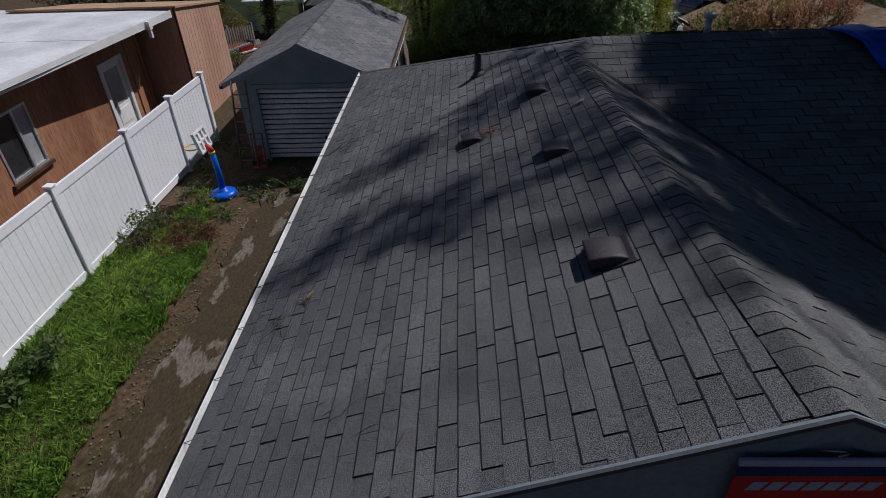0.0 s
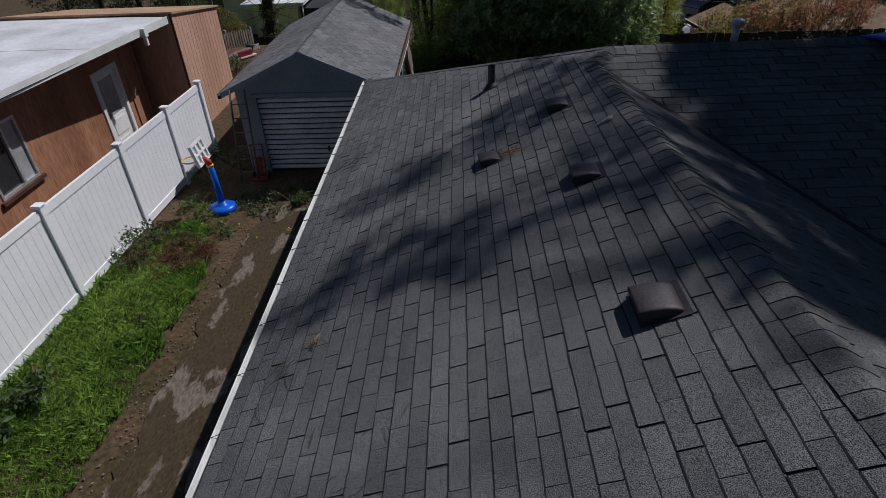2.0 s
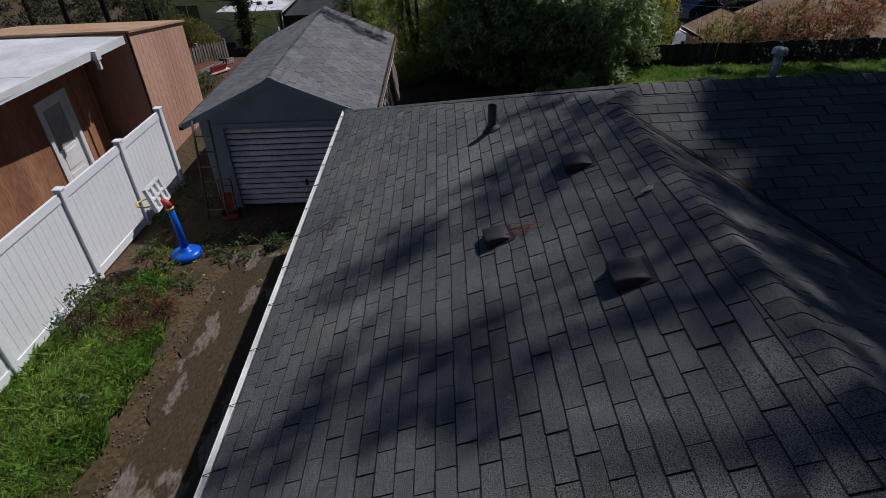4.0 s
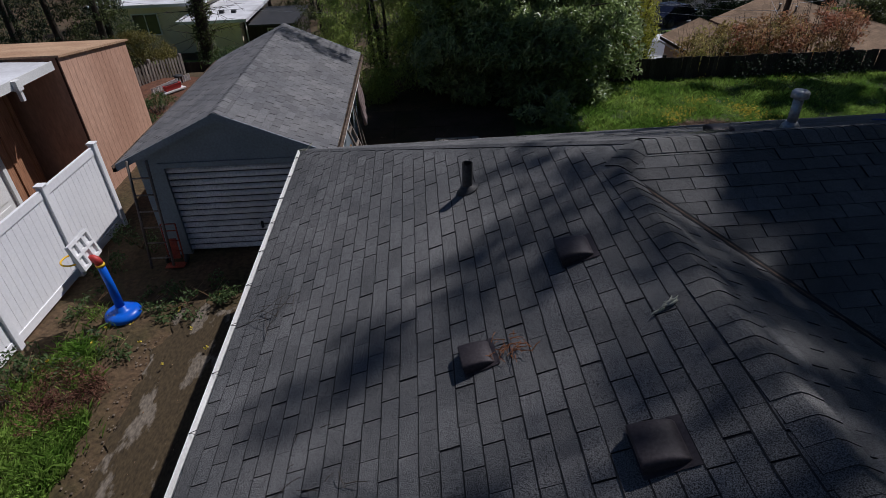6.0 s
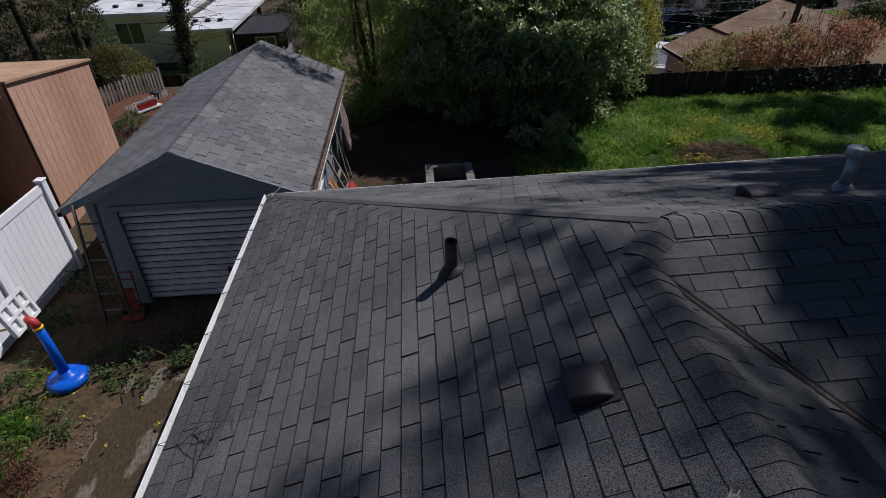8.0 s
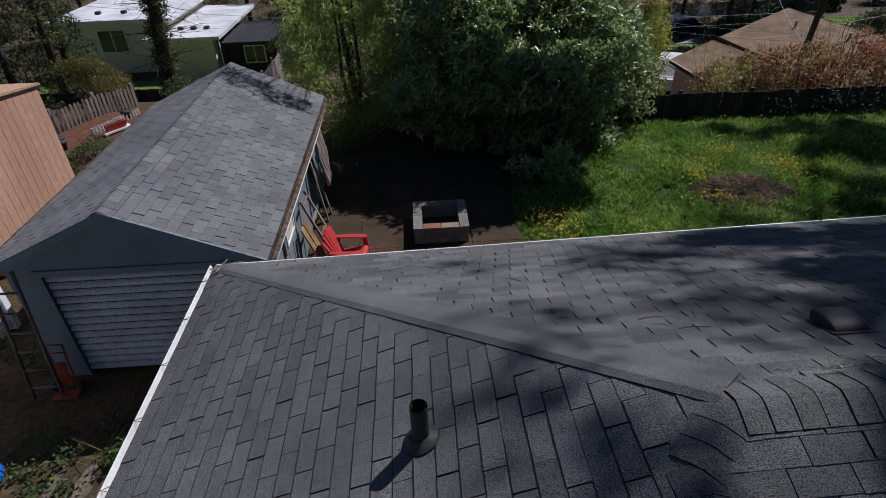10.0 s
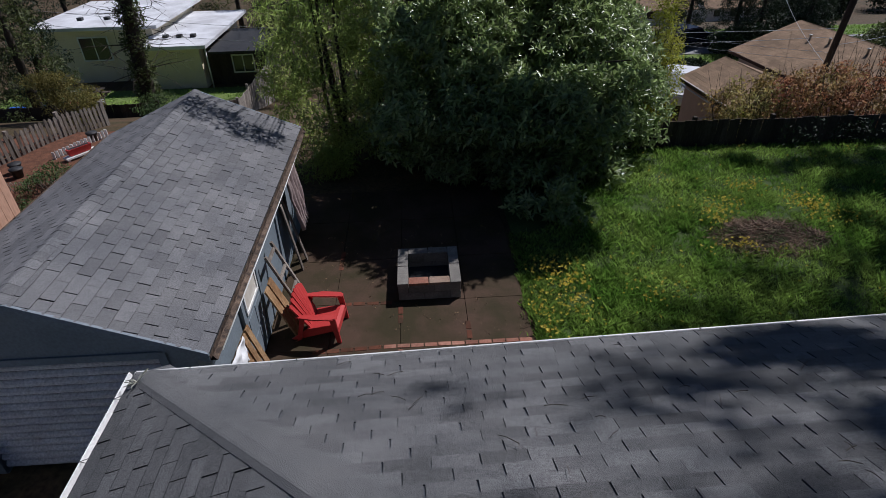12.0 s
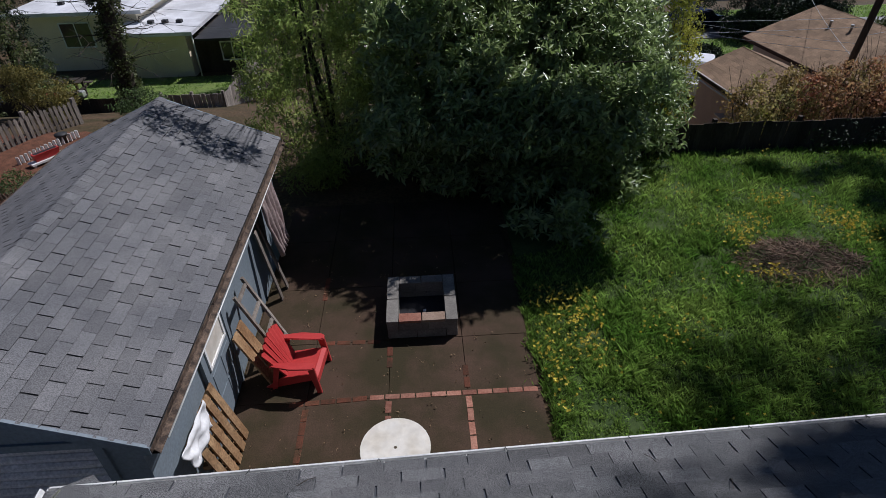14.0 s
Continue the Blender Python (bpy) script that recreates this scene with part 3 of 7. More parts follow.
# ---- ground ----
def ground_z(x, y):
    d = max(0.0, y - 11)
    z = -3.1 * (1 - math.exp(-(d / 8.0) ** 2))
    r = max(0.0, min(1, (x - 8.2) / 2)) * max(0.0, min(1, (y - 9.7) / 1.2))
    z -= 1.0 * max(0.0, min(1, (x - 9) / 2)) * max(0.0, min(1, (y - 11) / 2)) * max(0.0, min(1, (24 - y) / 4))
    z -= 0.85 * r + 0.5 * max(0.0, min(1, (x - 9) / 4)) * max(0.0, min(1, (y - 11) / 5))
    z -= 0.206 * min(max(0.0, y - 36), 65)
    if y < 9 and x > 4.2:
        z += 0.12 * math.exp(-((x - 9.3) ** 2 + (y - 5) ** 2) / 3.0)
    return z


def grid_axis(lo, hi, fine_lo, fine_hi, step, grow=1.25):
    out, s, v = [], step, fine_lo
    while v > lo:
        out.append(v)
        v -= s
        s *= grow
    out = out[::-1]
    v, s = fine_lo + step, step
    while v < hi:
        out.append(v)
        if v > fine_hi:
            s *= grow
        v += s
    return out


xs, ys = grid_axis(-900, 900, -16, 26, 0.5), grid_axis(-600, 1500, -14, 34, 0.5)
gv = [(x, y, ground_z(x, y) - 0.02 + 0.015 * noise.noise((x * 1.3, y * 1.3, 0))) for y in ys for x in xs]
nx = len(xs)
gf = [(j * nx + i, j * nx + i + 1, (j + 1) * nx + i + 1, (j + 1) * nx + i) for j in range(len(ys) - 1) for i in range(nx - 1)]
ground = mesh_ob("ground", gv, gf, M["soil"], smooth=True)
tagged(ground, "bare soil and moss with sparse weeds", "ground", kind="structure")


# ---- plants ----
def leaf_cloud(name, clumps, size, aspect, material, parent, seed, droop=0.2, whorl=1, flat=0.7, face=(0, 0, 1)):
    """Many folded leaves scattered through clumps of (centre, radii, count)."""
    rs = np.random.RandomState(seed)
    P = []
    for c, r, n in clumps:
        d = rs.normal(size=(n, 3))
        d /= np.linalg.norm(d, axis=1)[:, None]
        P.append(np.array(c) + d * (rs.uniform(0.25, 1, (n, 1)) ** 0.5) * np.array(r))
    P = np.concatenate(P)
    if whorl > 1:
        P = np.repeat(P[rs.permutation(len(P))[:len(P) // whorl]], whorl, 0)
    n = len(P)
    d = rs.normal(size=(n, 3))
    d[:, 2] -= droop
    d /= np.linalg.norm(d, axis=1)[:, None]
    up = rs.normal(size=(n, 3)) * flat + np.array(face)
    w = np.cross(d, up)
    w /= np.linalg.norm(w, axis=1)[:, None]
    nn = np.cross(w, d)
    L = rs.uniform(0.65, 1.3, (n, 1)) * size
    W = L * aspect * 0.5
    V = np.stack([P, P + d * L * 0.5 + w * W + nn * W * 0.4, P + d * L - nn * L * 0.12, P + d * L * 0.5 - w * W + nn * W * 0.4], 1).reshape(-1, 3)
    i = np.arange(n) * 4
    F = np.stack([i, i + 1, i + 2, i, i + 2, i + 3], 1).reshape(-1)
    return raw_mesh(name, V, F, 3, material, parent)


def raw_mesh(name, V, F, k, material, parent):
    me = bpy.data.meshes.new(name)
    nf = len(F) // k
    me.vertices.add(len(V))
    me.vertices.foreach_set("co", np.ascontiguousarray(V, dtype=np.float32).reshape(-1))
    me.loops.add(len(F))
    me.loops.foreach_set("vertex_index", np.ascontiguousarray(F, dtype=np.int32))
    me.polygons.add(nf)
    me.polygons.foreach_set("loop_start", np.arange(nf, dtype=np.int32) * k)
    me.update(calc_edges=True)
    me.materials.append(material)
    ob = new(name, me)
    if parent:
        ob.parent = parent
    return ob


def tuft(x, y):
    """How tall the grass stands here: taller in tufts."""
    return 0.8 + 0.5 * noise.noise((x * 1.3, y * 1.3, 8.0)) + 0.5 * noise.noise((x * 6.1, y * 6.1, 2.0))


def blades(name, points, height, width, material, parent, seed, lean=0.5):
    """Grass: one bent, tapering blade of two triangles at each point."""
    rs = np.random.RandomState(seed)
    P = np.array(points)
    n = len(P)
    a = rs.uniform(0, math.tau, n)
    side = np.stack([np.cos(a), np.sin(a), np.zeros(n)], 1)
    b = rs.uniform(0, math.tau, n)
    h = (rs.uniform(0.45, 1.25, n) * height)[:, None] * np.array([[max(0.3, tuft(p[0], p[1]))] for p in points])
    out = np.stack([np.cos(b), np.sin(b), np.zeros(n)], 1) * h * rs.uniform(0.1, lean * 1.8, (n, 1))
    z = np.array((0, 0, 1.0))
    V = np.stack([P - side * width, P + side * width, P + out * 0.4 + z * h * 0.62 + side * width * 0.7, P + out + z * h * 0.95], 1).reshape(-1, 3)
    i = np.arange(n) * 4
    F = np.stack([i, i + 1, i + 2, i, i + 2, i + 3], 1).reshape(-1)
    return raw_mesh(name, V, F, 3, material, parent)


def trunk_mesh(name, pts, r0, r1, material, parent, label="", seg=8):
    bm = bmesh.new()
    n = len(pts)
    tube(bm, pts, [r0 + (r1 - r0) * i / (n - 1) for i in range(n)], seg)
    return part(name, bm, material, parent, label, True)


def wander(p, q, n, amp, rnd):
    p, q = Vector(p), Vector(q)
    return [p.lerp(q, i / n) + Vector((rnd.uniform(-amp, amp), rnd.uniform(-amp, amp), rnd.uniform(-amp, amp) * 0.4)) * (0 < i < n) for i in range(n + 1)]


LEAF = {
    "laurel": surf("laurel_leaf", (0.22, 0.3, 0.1), (0.32, 0.4, 0.16), 0.9, 6, 0.34, 0, rand=0.45, island=True, grain=0.1, spec=0.8, leaf=0.42),
    "willow": surf("narrow_leaf", (0.3, 0.42, 0.1), (0.44, 0.5, 0.15), 0.9, 6, 0.5, 0, rand=0.4, island=True, grain=0.1, leaf=0.58),
    "bush": surf("rust_and_olive_leaf", (0.33, 0.31, 0.11), (0.4, 0.25, 0.1), 0.7, 5, 0.6, 0, edge=(0.4, 0.66), rand=0.45, island=True, grain=0.15, leaf=0.48),
    "rusty": surf("rust_red_leaf", (0.38, 0.17, 0.1), (0.33, 0.28, 0.11), 1.1, 5, 0.6, 0, edge=(0.42, 0.66), rand=0.45, island=True, grain=0.15, leaf=0.48),
    "olive": surf("olive_leaf", (0.15, 0.14, 0.035), (0.25, 0.21, 0.06), 1.6, 6, 0.6, 0, rand=0.4, island=True, leaf=0.35),
    "conifer": surf("dark_needle_and_shaded_leaf", (0.014, 0.028, 0.012), (0.03, 0.05, 0.02), 0.8, 6, 0.6, 0, rand=0.4, island=True, grain=0.1, leaf=0.15),
    "yellow": surf("yellow_green_leaf", (0.3, 0.34, 0.04), (0.46, 0.46, 0.07), 1, 6, 0.5, 0, rand=0.3, island=True, leaf=0.4),
    "hedge": surf("hedge_leaf", (0.07, 0.09, 0.03), (0.12, 0.14, 0.05), 1.2, 6, 0.55, 0, rand=0.4, island=True, leaf=0.3),
    "grass": surf("grass_blade", (0.12, 0.235, 0.035), (0.3, 0.42, 0.095), 0.7, 4, 0.45, 0, rand=0.7, island=True, grain=0.15, leaf=0.45),
    "weed": surf("weed_leaf", (0.055, 0.095, 0.03), (0.1, 0.15, 0.05), 1.5, 6, 0.6, 0, rand=0.4, island=True, leaf=0.35),
    "flower": surf("yellow_flower", (0.62, 0.5, 0.06), (0.75, 0.6, 0.1), 3, 8, 0.6, 0, rand=0.2, island=True, leaf=0.2),
    "bark": surf("dark_bark", (0.03, 0.024, 0.018), (0.07, 0.055, 0.042), 5, 40, 0.95, 0.6, grain=0.3, dist=0.02),
    "straw": surf("dry_stalk", (0.16, 0.1, 0.055), (0.28, 0.19, 0.11), 3, 20, 0.9, 0, rand=0.35, island=True),
}
rnd = random.Random(11)

# big evergreen laurel over the patio's far side
laurel = empty("laurel_tree", "large glossy evergreen laurel shading the patio", "tree", at=(4.6, 9.6, 0))


def under(ob, thing):
    ob.matrix_parent_inverse = thing.matrix_basis.inverted()
    return ob


def dome(cx, cy, rx, ry, low, top, n, k0, k1, per, seed, swell=0.16, lean=1.0):
    """Clumps over the shell of a bumpy dome, with some inside it."""
    rd = random.Random(seed)
    out = []
    for i in range(n):
        a, h = rd.uniform(0, math.tau), rd.random() ** 0.9
        r = (1 - h ** 1.7) ** 0.6 * (0.86 + 0.14 * min(1, h / 0.25))
        r *= 1 + swell * 2 * noise.noise((math.cos(a) * 1.6 + cx, math.sin(a) * 1.6, h * 3.0 + seed))
        inner = i % 4 == 0
        r *= rd.uniform(0.3, 0.75) if inner else rd.uniform(0.84, 1.03)
        k = rd.uniform(k0, k1) * (1.3 if inner else 1)
        z = low + (top - low) * h * (0.85 if inner else 1)
        deep = 1 - (1 - (1 - h ** 1.4) ** 0.8 / max(0.05, (1 - h ** 1.7) ** 0.6)) * lean
        out.append(((cx + rx * r * math.cos(a), cy + ry * r * deep * math.sin(a), z), (k, k, k * 0.7), max(8, int(per * k * k))))
    return out


clumps = dome(6.45, 11.0, 2.6, 3.6, 1.1, 4.9, 500, 0.2, 0.38, 560, 4, 0.24) + dome(3.7, 11.4, 1.9, 3.2, 1.5, 3.4, 220, 0.2, 0.36, 560, 6, 0.22) + dome(5.1, 11.3, 1.9, 3.6, 1.7, 4.5, 280, 0.2, 0.36, 560, 7, 0.26)
for i in range(34):
    x = rnd.uniform(6.3, 8.9)
    clumps.append(((x, 7.3 + (x - 6.4) * 0.8 + rnd.uniform(0, 1.2), rnd.uniform(0.2, 1.7)), (0.4, 0.4, 0.35), 110))

for i in range(70):
    clumps.append(((rnd.uniform(1.4, 6.2), rnd.uniform(9.0, 9.8), rnd.uniform(0.2, 1.5)), (0.36, 0.3, 0.3), 90))
for i in range(60):
    clumps.append(((rnd.uniform(2.0, 4.9), rnd.uniform(9.7, 11.2), rnd.uniform(0.9, 3.3)), (0.4, 0.35, 0.35), 90))


def bank(x, y):
    """Height of the crown's lit upper side, which rises away from the patio."""
    v = max(0.0, (y - 7.2 - max(0, x - 6.6) * 0.75) / 3.9)
    return 1.15 + 0.7 * max(0, 5.4 - x) + (3.7 - 0.55 * max(0, 5.4 - x)) * v ** 0.85 + 0.55 * noise.noise((x * 0.95, y * 0.95, 3.0)) + 0.25 * noise.noise((x * 2.3, y * 2.3, 7.0))


def within(x, y, z):
    """The crown narrows upwards on the lawn's side."""
    return x < 8.6 - 0.57 * max(0, z - 1.2) + 0.42 * (y - 9)


clumps = [c for c in clumps if c[0][1] > 11.2 or c[0][2] < bank(c[0][0], c[0][1]) - 0.1]
# dark skirt below the lit upper side, and low boughs over the lawn's edge
for i in range(190):
    x, y = rnd.uniform(1.9, 7.2), rnd.uniform(7.4, 8.8)
    clumps.append(((x, y, rnd.uniform(0.2, bank(x, y) - 0.45)), (0.34, 0.34, 0.3), 100))
for i in range(18):
    x = rnd.uniform(4.5, 5.9)
    clumps.append(((x, rnd.uniform(5.7, 7.4), rnd.uniform(0.1, 0.75)), (0.32, 0.32, 0.2), 90))
for i in range(560):
    x = rnd.uniform(1.9, 9.1)
    y = 7.2 + max(0, x - 6.6) * 0.75 + 4.2 * rnd.random()
    k = rnd.uniform(0.2, 0.34)
    clumps.append(((x, y, bank(x, y) + rnd.uniform(-0.12, 0.12)), (k, k, k * 0.6), int(420 * k * k) + 10))
clumps = [c for c in clumps if within(*c[0])]
# boughs that reach forward
for i in range(95):
    q = Vector((rnd.uniform(0.9, 5.9), rnd.uniform(6.0, 6.8), 0)) + SUN / SUN.z * rnd.uniform(1.5, 2.4)
    clumps.append((tuple(q), (0.36, 0.36, 0.22), 110))
# its high crown, above the view, shades the patio
for i in range(220):
    x = rnd.uniform(0.3, 5.75)
    edge = 5.2 - 1.3 * min(1, max(0, (x - 0.8) / 1.6)) + 0.45 * max(0, x - 4.4) + 0.35 * noise.noise((x * 2.2, 4, 1))
    q = Vector((x, rnd.uniform(edge + 0.3, 6.1), 0)) + SUN / SUN.z * rnd.uniform(4.75, 5.6)
    clumps.append((tuple(q), (0.42, 0.42, 0.3), 105))
under(leaf_cloud("crown", clumps, 0.17, 0.33, LEAF["laurel"], laurel, 3, -0.1, 6, 0.42, (0.2, -0.42, 1)), laurel)
for i in range(5):
    b = (rnd.uniform(3.4, 6.2), rnd.uniform(9.0, 10.4), -0.1)
    t = (b[0] + rnd.uniform(-0.3, 2.0), b[1] + rnd.uniform(0.6, 1.4), 6.4)
    pts = wander(b, t, 6, 0.12, rnd)
    under(trunk_mesh("trunk", pts, 0.14, 0.03, LEAF["bark"], laurel), laurel)
    for k in range(4):
        q = pts[2 + k % 4]
        under(trunk_mesh("limb", wander(q, q + Vector((rnd.uniform(-1.8, 1.8), rnd.uniform(-1.6, 1.2), rnd.uniform(0.5, 1.3))), 4, 0.08, rnd), 0.05, 0.012, LEAF["bark"], laurel, seg=6), laurel)

# narrow-leaved tree beside the garage corner
willow = empty("narrow_leaved_tree", "yellow-green narrow-leaved tree behind the garage", "tree", at=(0.5, 9.6, 0))
clumps = dome(0.85, 10.0, 1.5, 1.6, 0.1, 4.7, 230, 0.2, 0.4, 640, 8, 0.3) + dome(2.5, 10.1, 0.95, 1.0, 1.6, 5.0, 60, 0.18, 0.32, 620, 9, 0.3)
for i in range(60):
    a = rnd.uniform(2.2, 6.0)
    z = rnd.uniform(0.6, 4.4)
    e = rnd.uniform(1.1, 1.32)
    clumps.append(((0.85 + 1.45 * e * math.cos(a), 10.0 + 1.6 * e * math.sin(a), z), (0.3, 0.2, 0.12), 60))
lace = []
for i in range(52):
    q = Vector((rnd.uniform(-1.7, 0.35), 5.95 + rnd.uniform(-0.38, 0.35), 2.4)) + SUN / SUN.z * rnd.uniform(2.7, 3.3)
    lace.append(q)
    clumps.append((tuple(q), (0.18, 0.12, 0.08), 26))
for i in range(8):
    clumps.append(((0.45 + rnd.uniform(-0.3, 0.5), 8.7 + rnd.uniform(-0.4, 0.4), rnd.uniform(0.1, 0.7)), (0.4, 0.35, 0.3), 220))
for q in lace[::3]:
    under(trunk_mesh("limb", wander((0.8, 9.8, 3.6), q, 4, 0.08, rnd), 0.02, 0.005, LEAF["bark"], willow, seg=5), willow)
under(leaf_cloud("crown", clumps, 0.15, 0.17, LEAF["willow"], willow, 5, 0.5), willow)
for i in range(4):
    b = (0.75 + rnd.uniform(-0.4, 0.4), 9.9 + rnd.uniform(-0.3, 0.3), -0.1)
    under(trunk_mesh("trunk", wander(b, (b[0] + rnd.uniform(-0.7, 0.7), b[1] + rnd.uniform(-0.5, 0.5), 4.8), 6, 0.08, rnd), 0.07, 0.015, LEAF["bark"], willow), willow)

# rust-coloured shrub along the back fence
shrub = empty("autumn_shrub", "tall twiggy shrub with rust and olive leaves", "shrub", at=(12.6, 9.8, 0))
clumps, rusty, boughs = [], [], []
for i in range(330):
    x, y = rnd.uniform(10.75, 16.5), 10.6 + rnd.uniform(-0.75, 0.8)
    top = 0.75 + 0.5 * min(1, (x - 10.5) / 1.6) + 0.06 * (x - 11) + 0.55 * noise.noise((x * 1.4, y * 1.3, 3))
    c = ((x, y, -0.6 + (top + 0.6) * rnd.uniform(0.02, 1) ** 0.6), (0.24, 0.24, 0.17), 42)
    (rusty if x + 1.6 * noise.noise((x * 0.9, y, 5)) > 12.7 else clumps).append(c)
# boughs hanging in front of the fence, their shade put into a darker leaf colour
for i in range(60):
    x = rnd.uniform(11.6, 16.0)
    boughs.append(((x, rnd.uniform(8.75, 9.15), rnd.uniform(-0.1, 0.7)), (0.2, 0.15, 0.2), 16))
under(leaf_cloud("crown", clumps, 0.1, 0.5, LEAF["bush"], shrub, 8), shrub)
under(leaf_cloud("crown", rusty, 0.1, 0.5, LEAF["rusty"], shrub, 9), shrub)
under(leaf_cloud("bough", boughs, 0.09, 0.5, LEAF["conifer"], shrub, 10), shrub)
for i in range(110):
    b = (rnd.uniform(10.9, 16.2), 10.5 + rnd.uniform(-0.4, 0.5), -1.0)
    tip = Vector((b[0] + rnd.uniform(-0.7, 0.7), b[1] + rnd.uniform(-0.6, 0.6), rnd.uniform(0.8, 1.5) + 0.45 * max(0, min(2, b[0] - 12.5))))
    stem = wander(b, tip, 5, 0.1, rnd)
    under(trunk_mesh("twig", stem, 0.013, 0.003, LEAF["bark"], shrub, seg=5), shrub)
    under(trunk_mesh("twig", [stem[3], stem[3] + Vector((rnd.uniform(-0.4, 0.4), rnd.uniform(-0.3, 0.3), rnd.uniform(0.2, 0.5)))], 0.006, 0.002, LEAF["bark"], shrub, seg=4), shrub)


# unseen crowns, placed to throw the dappled shade over the roof and lawn
def over(x, y, z, lift):
    return (x + SUN.x / SUN.z * lift, y + SUN.y / SUN.z * lift, z + lift)


rs2 = random.Random(21)
SHADE = []


def shade(poly, n, r0, r1, dx=0.0, dy=0.0):
    """Leaf clusters whose shadows fall within an outline of the plan; dx and dy shift it from roof height to the ground."""
    xs_, ys_ = [p[0] for p in poly], [p[1] for p in poly]
    while n > 0:
        x, y = rs2.uniform(min(xs_), max(xs_)), rs2.uniform(min(ys_), max(ys_))
        inside = False
        for (ax, ay), (bx, by) in zip(poly, poly[1:] + poly[:1]):
            if (ay > y) != (by > y) and x < ax + (bx - ax) * (y - ay) / (by - ay):
                inside = not inside
        if inside:
            SHADE.append((x + dx, y + dy, rs2.uniform(r0, r1)))
            n -= 1


# two long streaks over the left slope, and patches near its ridge
shade([(0.6, -6.85), (1.5, -7.15), (2.2, -7.45), (2.7, -7.2), (3.0, -7.6), (3.45, -7.9), (3.2, -7.2), (2.8, -6.6), (1.9, -6.45), (1.0, -6.3)], 30, 0.16, 0.27)
shade([(3.1, -7.8), (3.15, -9.3), (3.4, -9.4), (3.5, -7.9)], 12, 0.13, 0.2)
shade([(0.8, -5.4), (1.5, -5.4), (2.3, -5.2), (2.9, -4.95), (3.35, -4.8), (3.4, -4.2), (3.2, -3.85), (2.9, -3.9), (2.3, -4.2), (1.5, -4.6), (0.9, -5.0)], 36, 0.16, 0.27)
shade([(2.6, -6.3), (3.7, -7.3), (3.75, -4.7), (3.2, -5.2), (2.75, -5.6)], 15, 0.16, 0.27)
shade([(2.5, -3.0), (2.9, -2.85), (3.3, -3.3), (2.9, -3.7), (2.3, -3.6)], 7, 0.14, 0.22)
shade([(3.35, -8.9), (3.3, -8.2), (3.8, -8.0), (4.0, -8.6)], 12, 0.16, 0.24)
shade([(1.0, -6.1), (1.4, -5.7), (1.5, -5.9), (1.1, -6.3)], 2, 0.12, 0.18)
# the far slopes lie almost wholly in shade
shade([(3.85, -7.9), (4.5, -8.5), (5.2, -9.3), (6.8, -9.9), (6.8, -5.0), (4.6, -4.9), (3.9, -5.4)], 46, 0.3, 0.45)
shade([(3.75, -5.6), (3.8, -4.6), (4.2, -4.35), (4.8, -4.9), (4.4, -5.6)], 14, 0.18, 0.28)
shade([(4.2, -4.15), (5.0, -3.75), (11.5, -3.8), (11.5, -7.4), (6.7, -7.3), (4.7, -5.0)], 150, 0.5, 0.65)
shade([(3.8, -4.2), (4.5, -4.3), (5.5, -3.7), (4.6, -3.65)], 5, 0.14, 0.22)
# the slope over the yard
shade([(4.3, -0.1), (4.15, -1.2), (3.7, -1.6), (3.8, -2.9), (5.0, -3.4), (7.5, -3.4), (7.5, 0.2)], 52, 0.2, 0.36)
shade([(5.6, -3.3), (5.6, 0.1), (11.0, 0.2), (11.0, -3.3)], 40, 0.4, 0.5)
shade([(2.9, -0.3), (3.3, -0.35), (3.4, -0.8), (3.05, -0.7)], 3, 0.12, 0.18)
shade([(2.6, -2.1), (3.3, -1.9), (3.4, -2.3), (2.9, -2.7)], 5, 0.14, 0.2)
shade([(4.2, -0.9), (4.3, 0.1), (8.5, 0.3), (8.5, -0.9)], 34, 0.2, 0.34)
shade([(4.5, -3.4), (4.7, -2.2), (7.0, -2.0), (7.0, -3.4)], 16, 0.22, 0.34)
shade([(4.6, -3.1), (4.8, -2.5), (5.4, -2.5), (5.4, -3.2)], 8, 0.2, 0.28)
# the lawn
shade([(5.8, 2.4), (6.8, 3.3), (8.0, 3.8), (9.5, 4.2), (11.5, 4.5), (12.5, 2.0), (11.0, 0.3), (5.9, 1.2)], 150, 0.24, 0.365, 1.96, 1.63)
shade([(9.6, 8.7), (9.8, 8.6), (10.7, 7.7), (11.2, 7.0), (11.8, 6.4), (13.0, 5.8), (17.0, 5.5), (17.0, 8.2), (10.0, 8.4)], 56, 0.38, 0.46, 1.96, 1.63)
shade([(10.0, 3.8), (10.3, 5.2), (11.5, 5.4), (13.0, 4.5), (13.0, 3.0)], 12, 0.38, 0.44, 1.96, 1.63)
TRUNKS = [(16.0, 0.2), (19.0, 7.0), (14.5, -5.5), (12.0, -14.0)]
crowns = [[] for _ in TRUNKS]
# lower clusters, added out of view to block sky light over the far slopes
LOW = [(rs2.uniform(5.6, 11.5), rs2.uniform(-9.6, -3.9), 0.7) for _ in range(105)] + [(rs2.uniform(6.2, 11.0), rs2.uniform(-3.2, -0.2), 0.55) for _ in range(26)]
for x, y, r in SHADE:
    c = Vector(over(x, y, 3.2, rs2.uniform(13.0, 19.0)))
    k = min(range(4), key=lambda i: (c.x - TRUNKS[i][0]) ** 2 + (c.y - TRUNKS[i][1]) ** 2)
    crowns[k].append((c, r))
for x, y, r in LOW:
    c = Vector(over(x, y, 3.2, rs2.uniform(3.6, 6.5)))
    crowns[2 if c.y < -2.7 else 0].append((c, r))
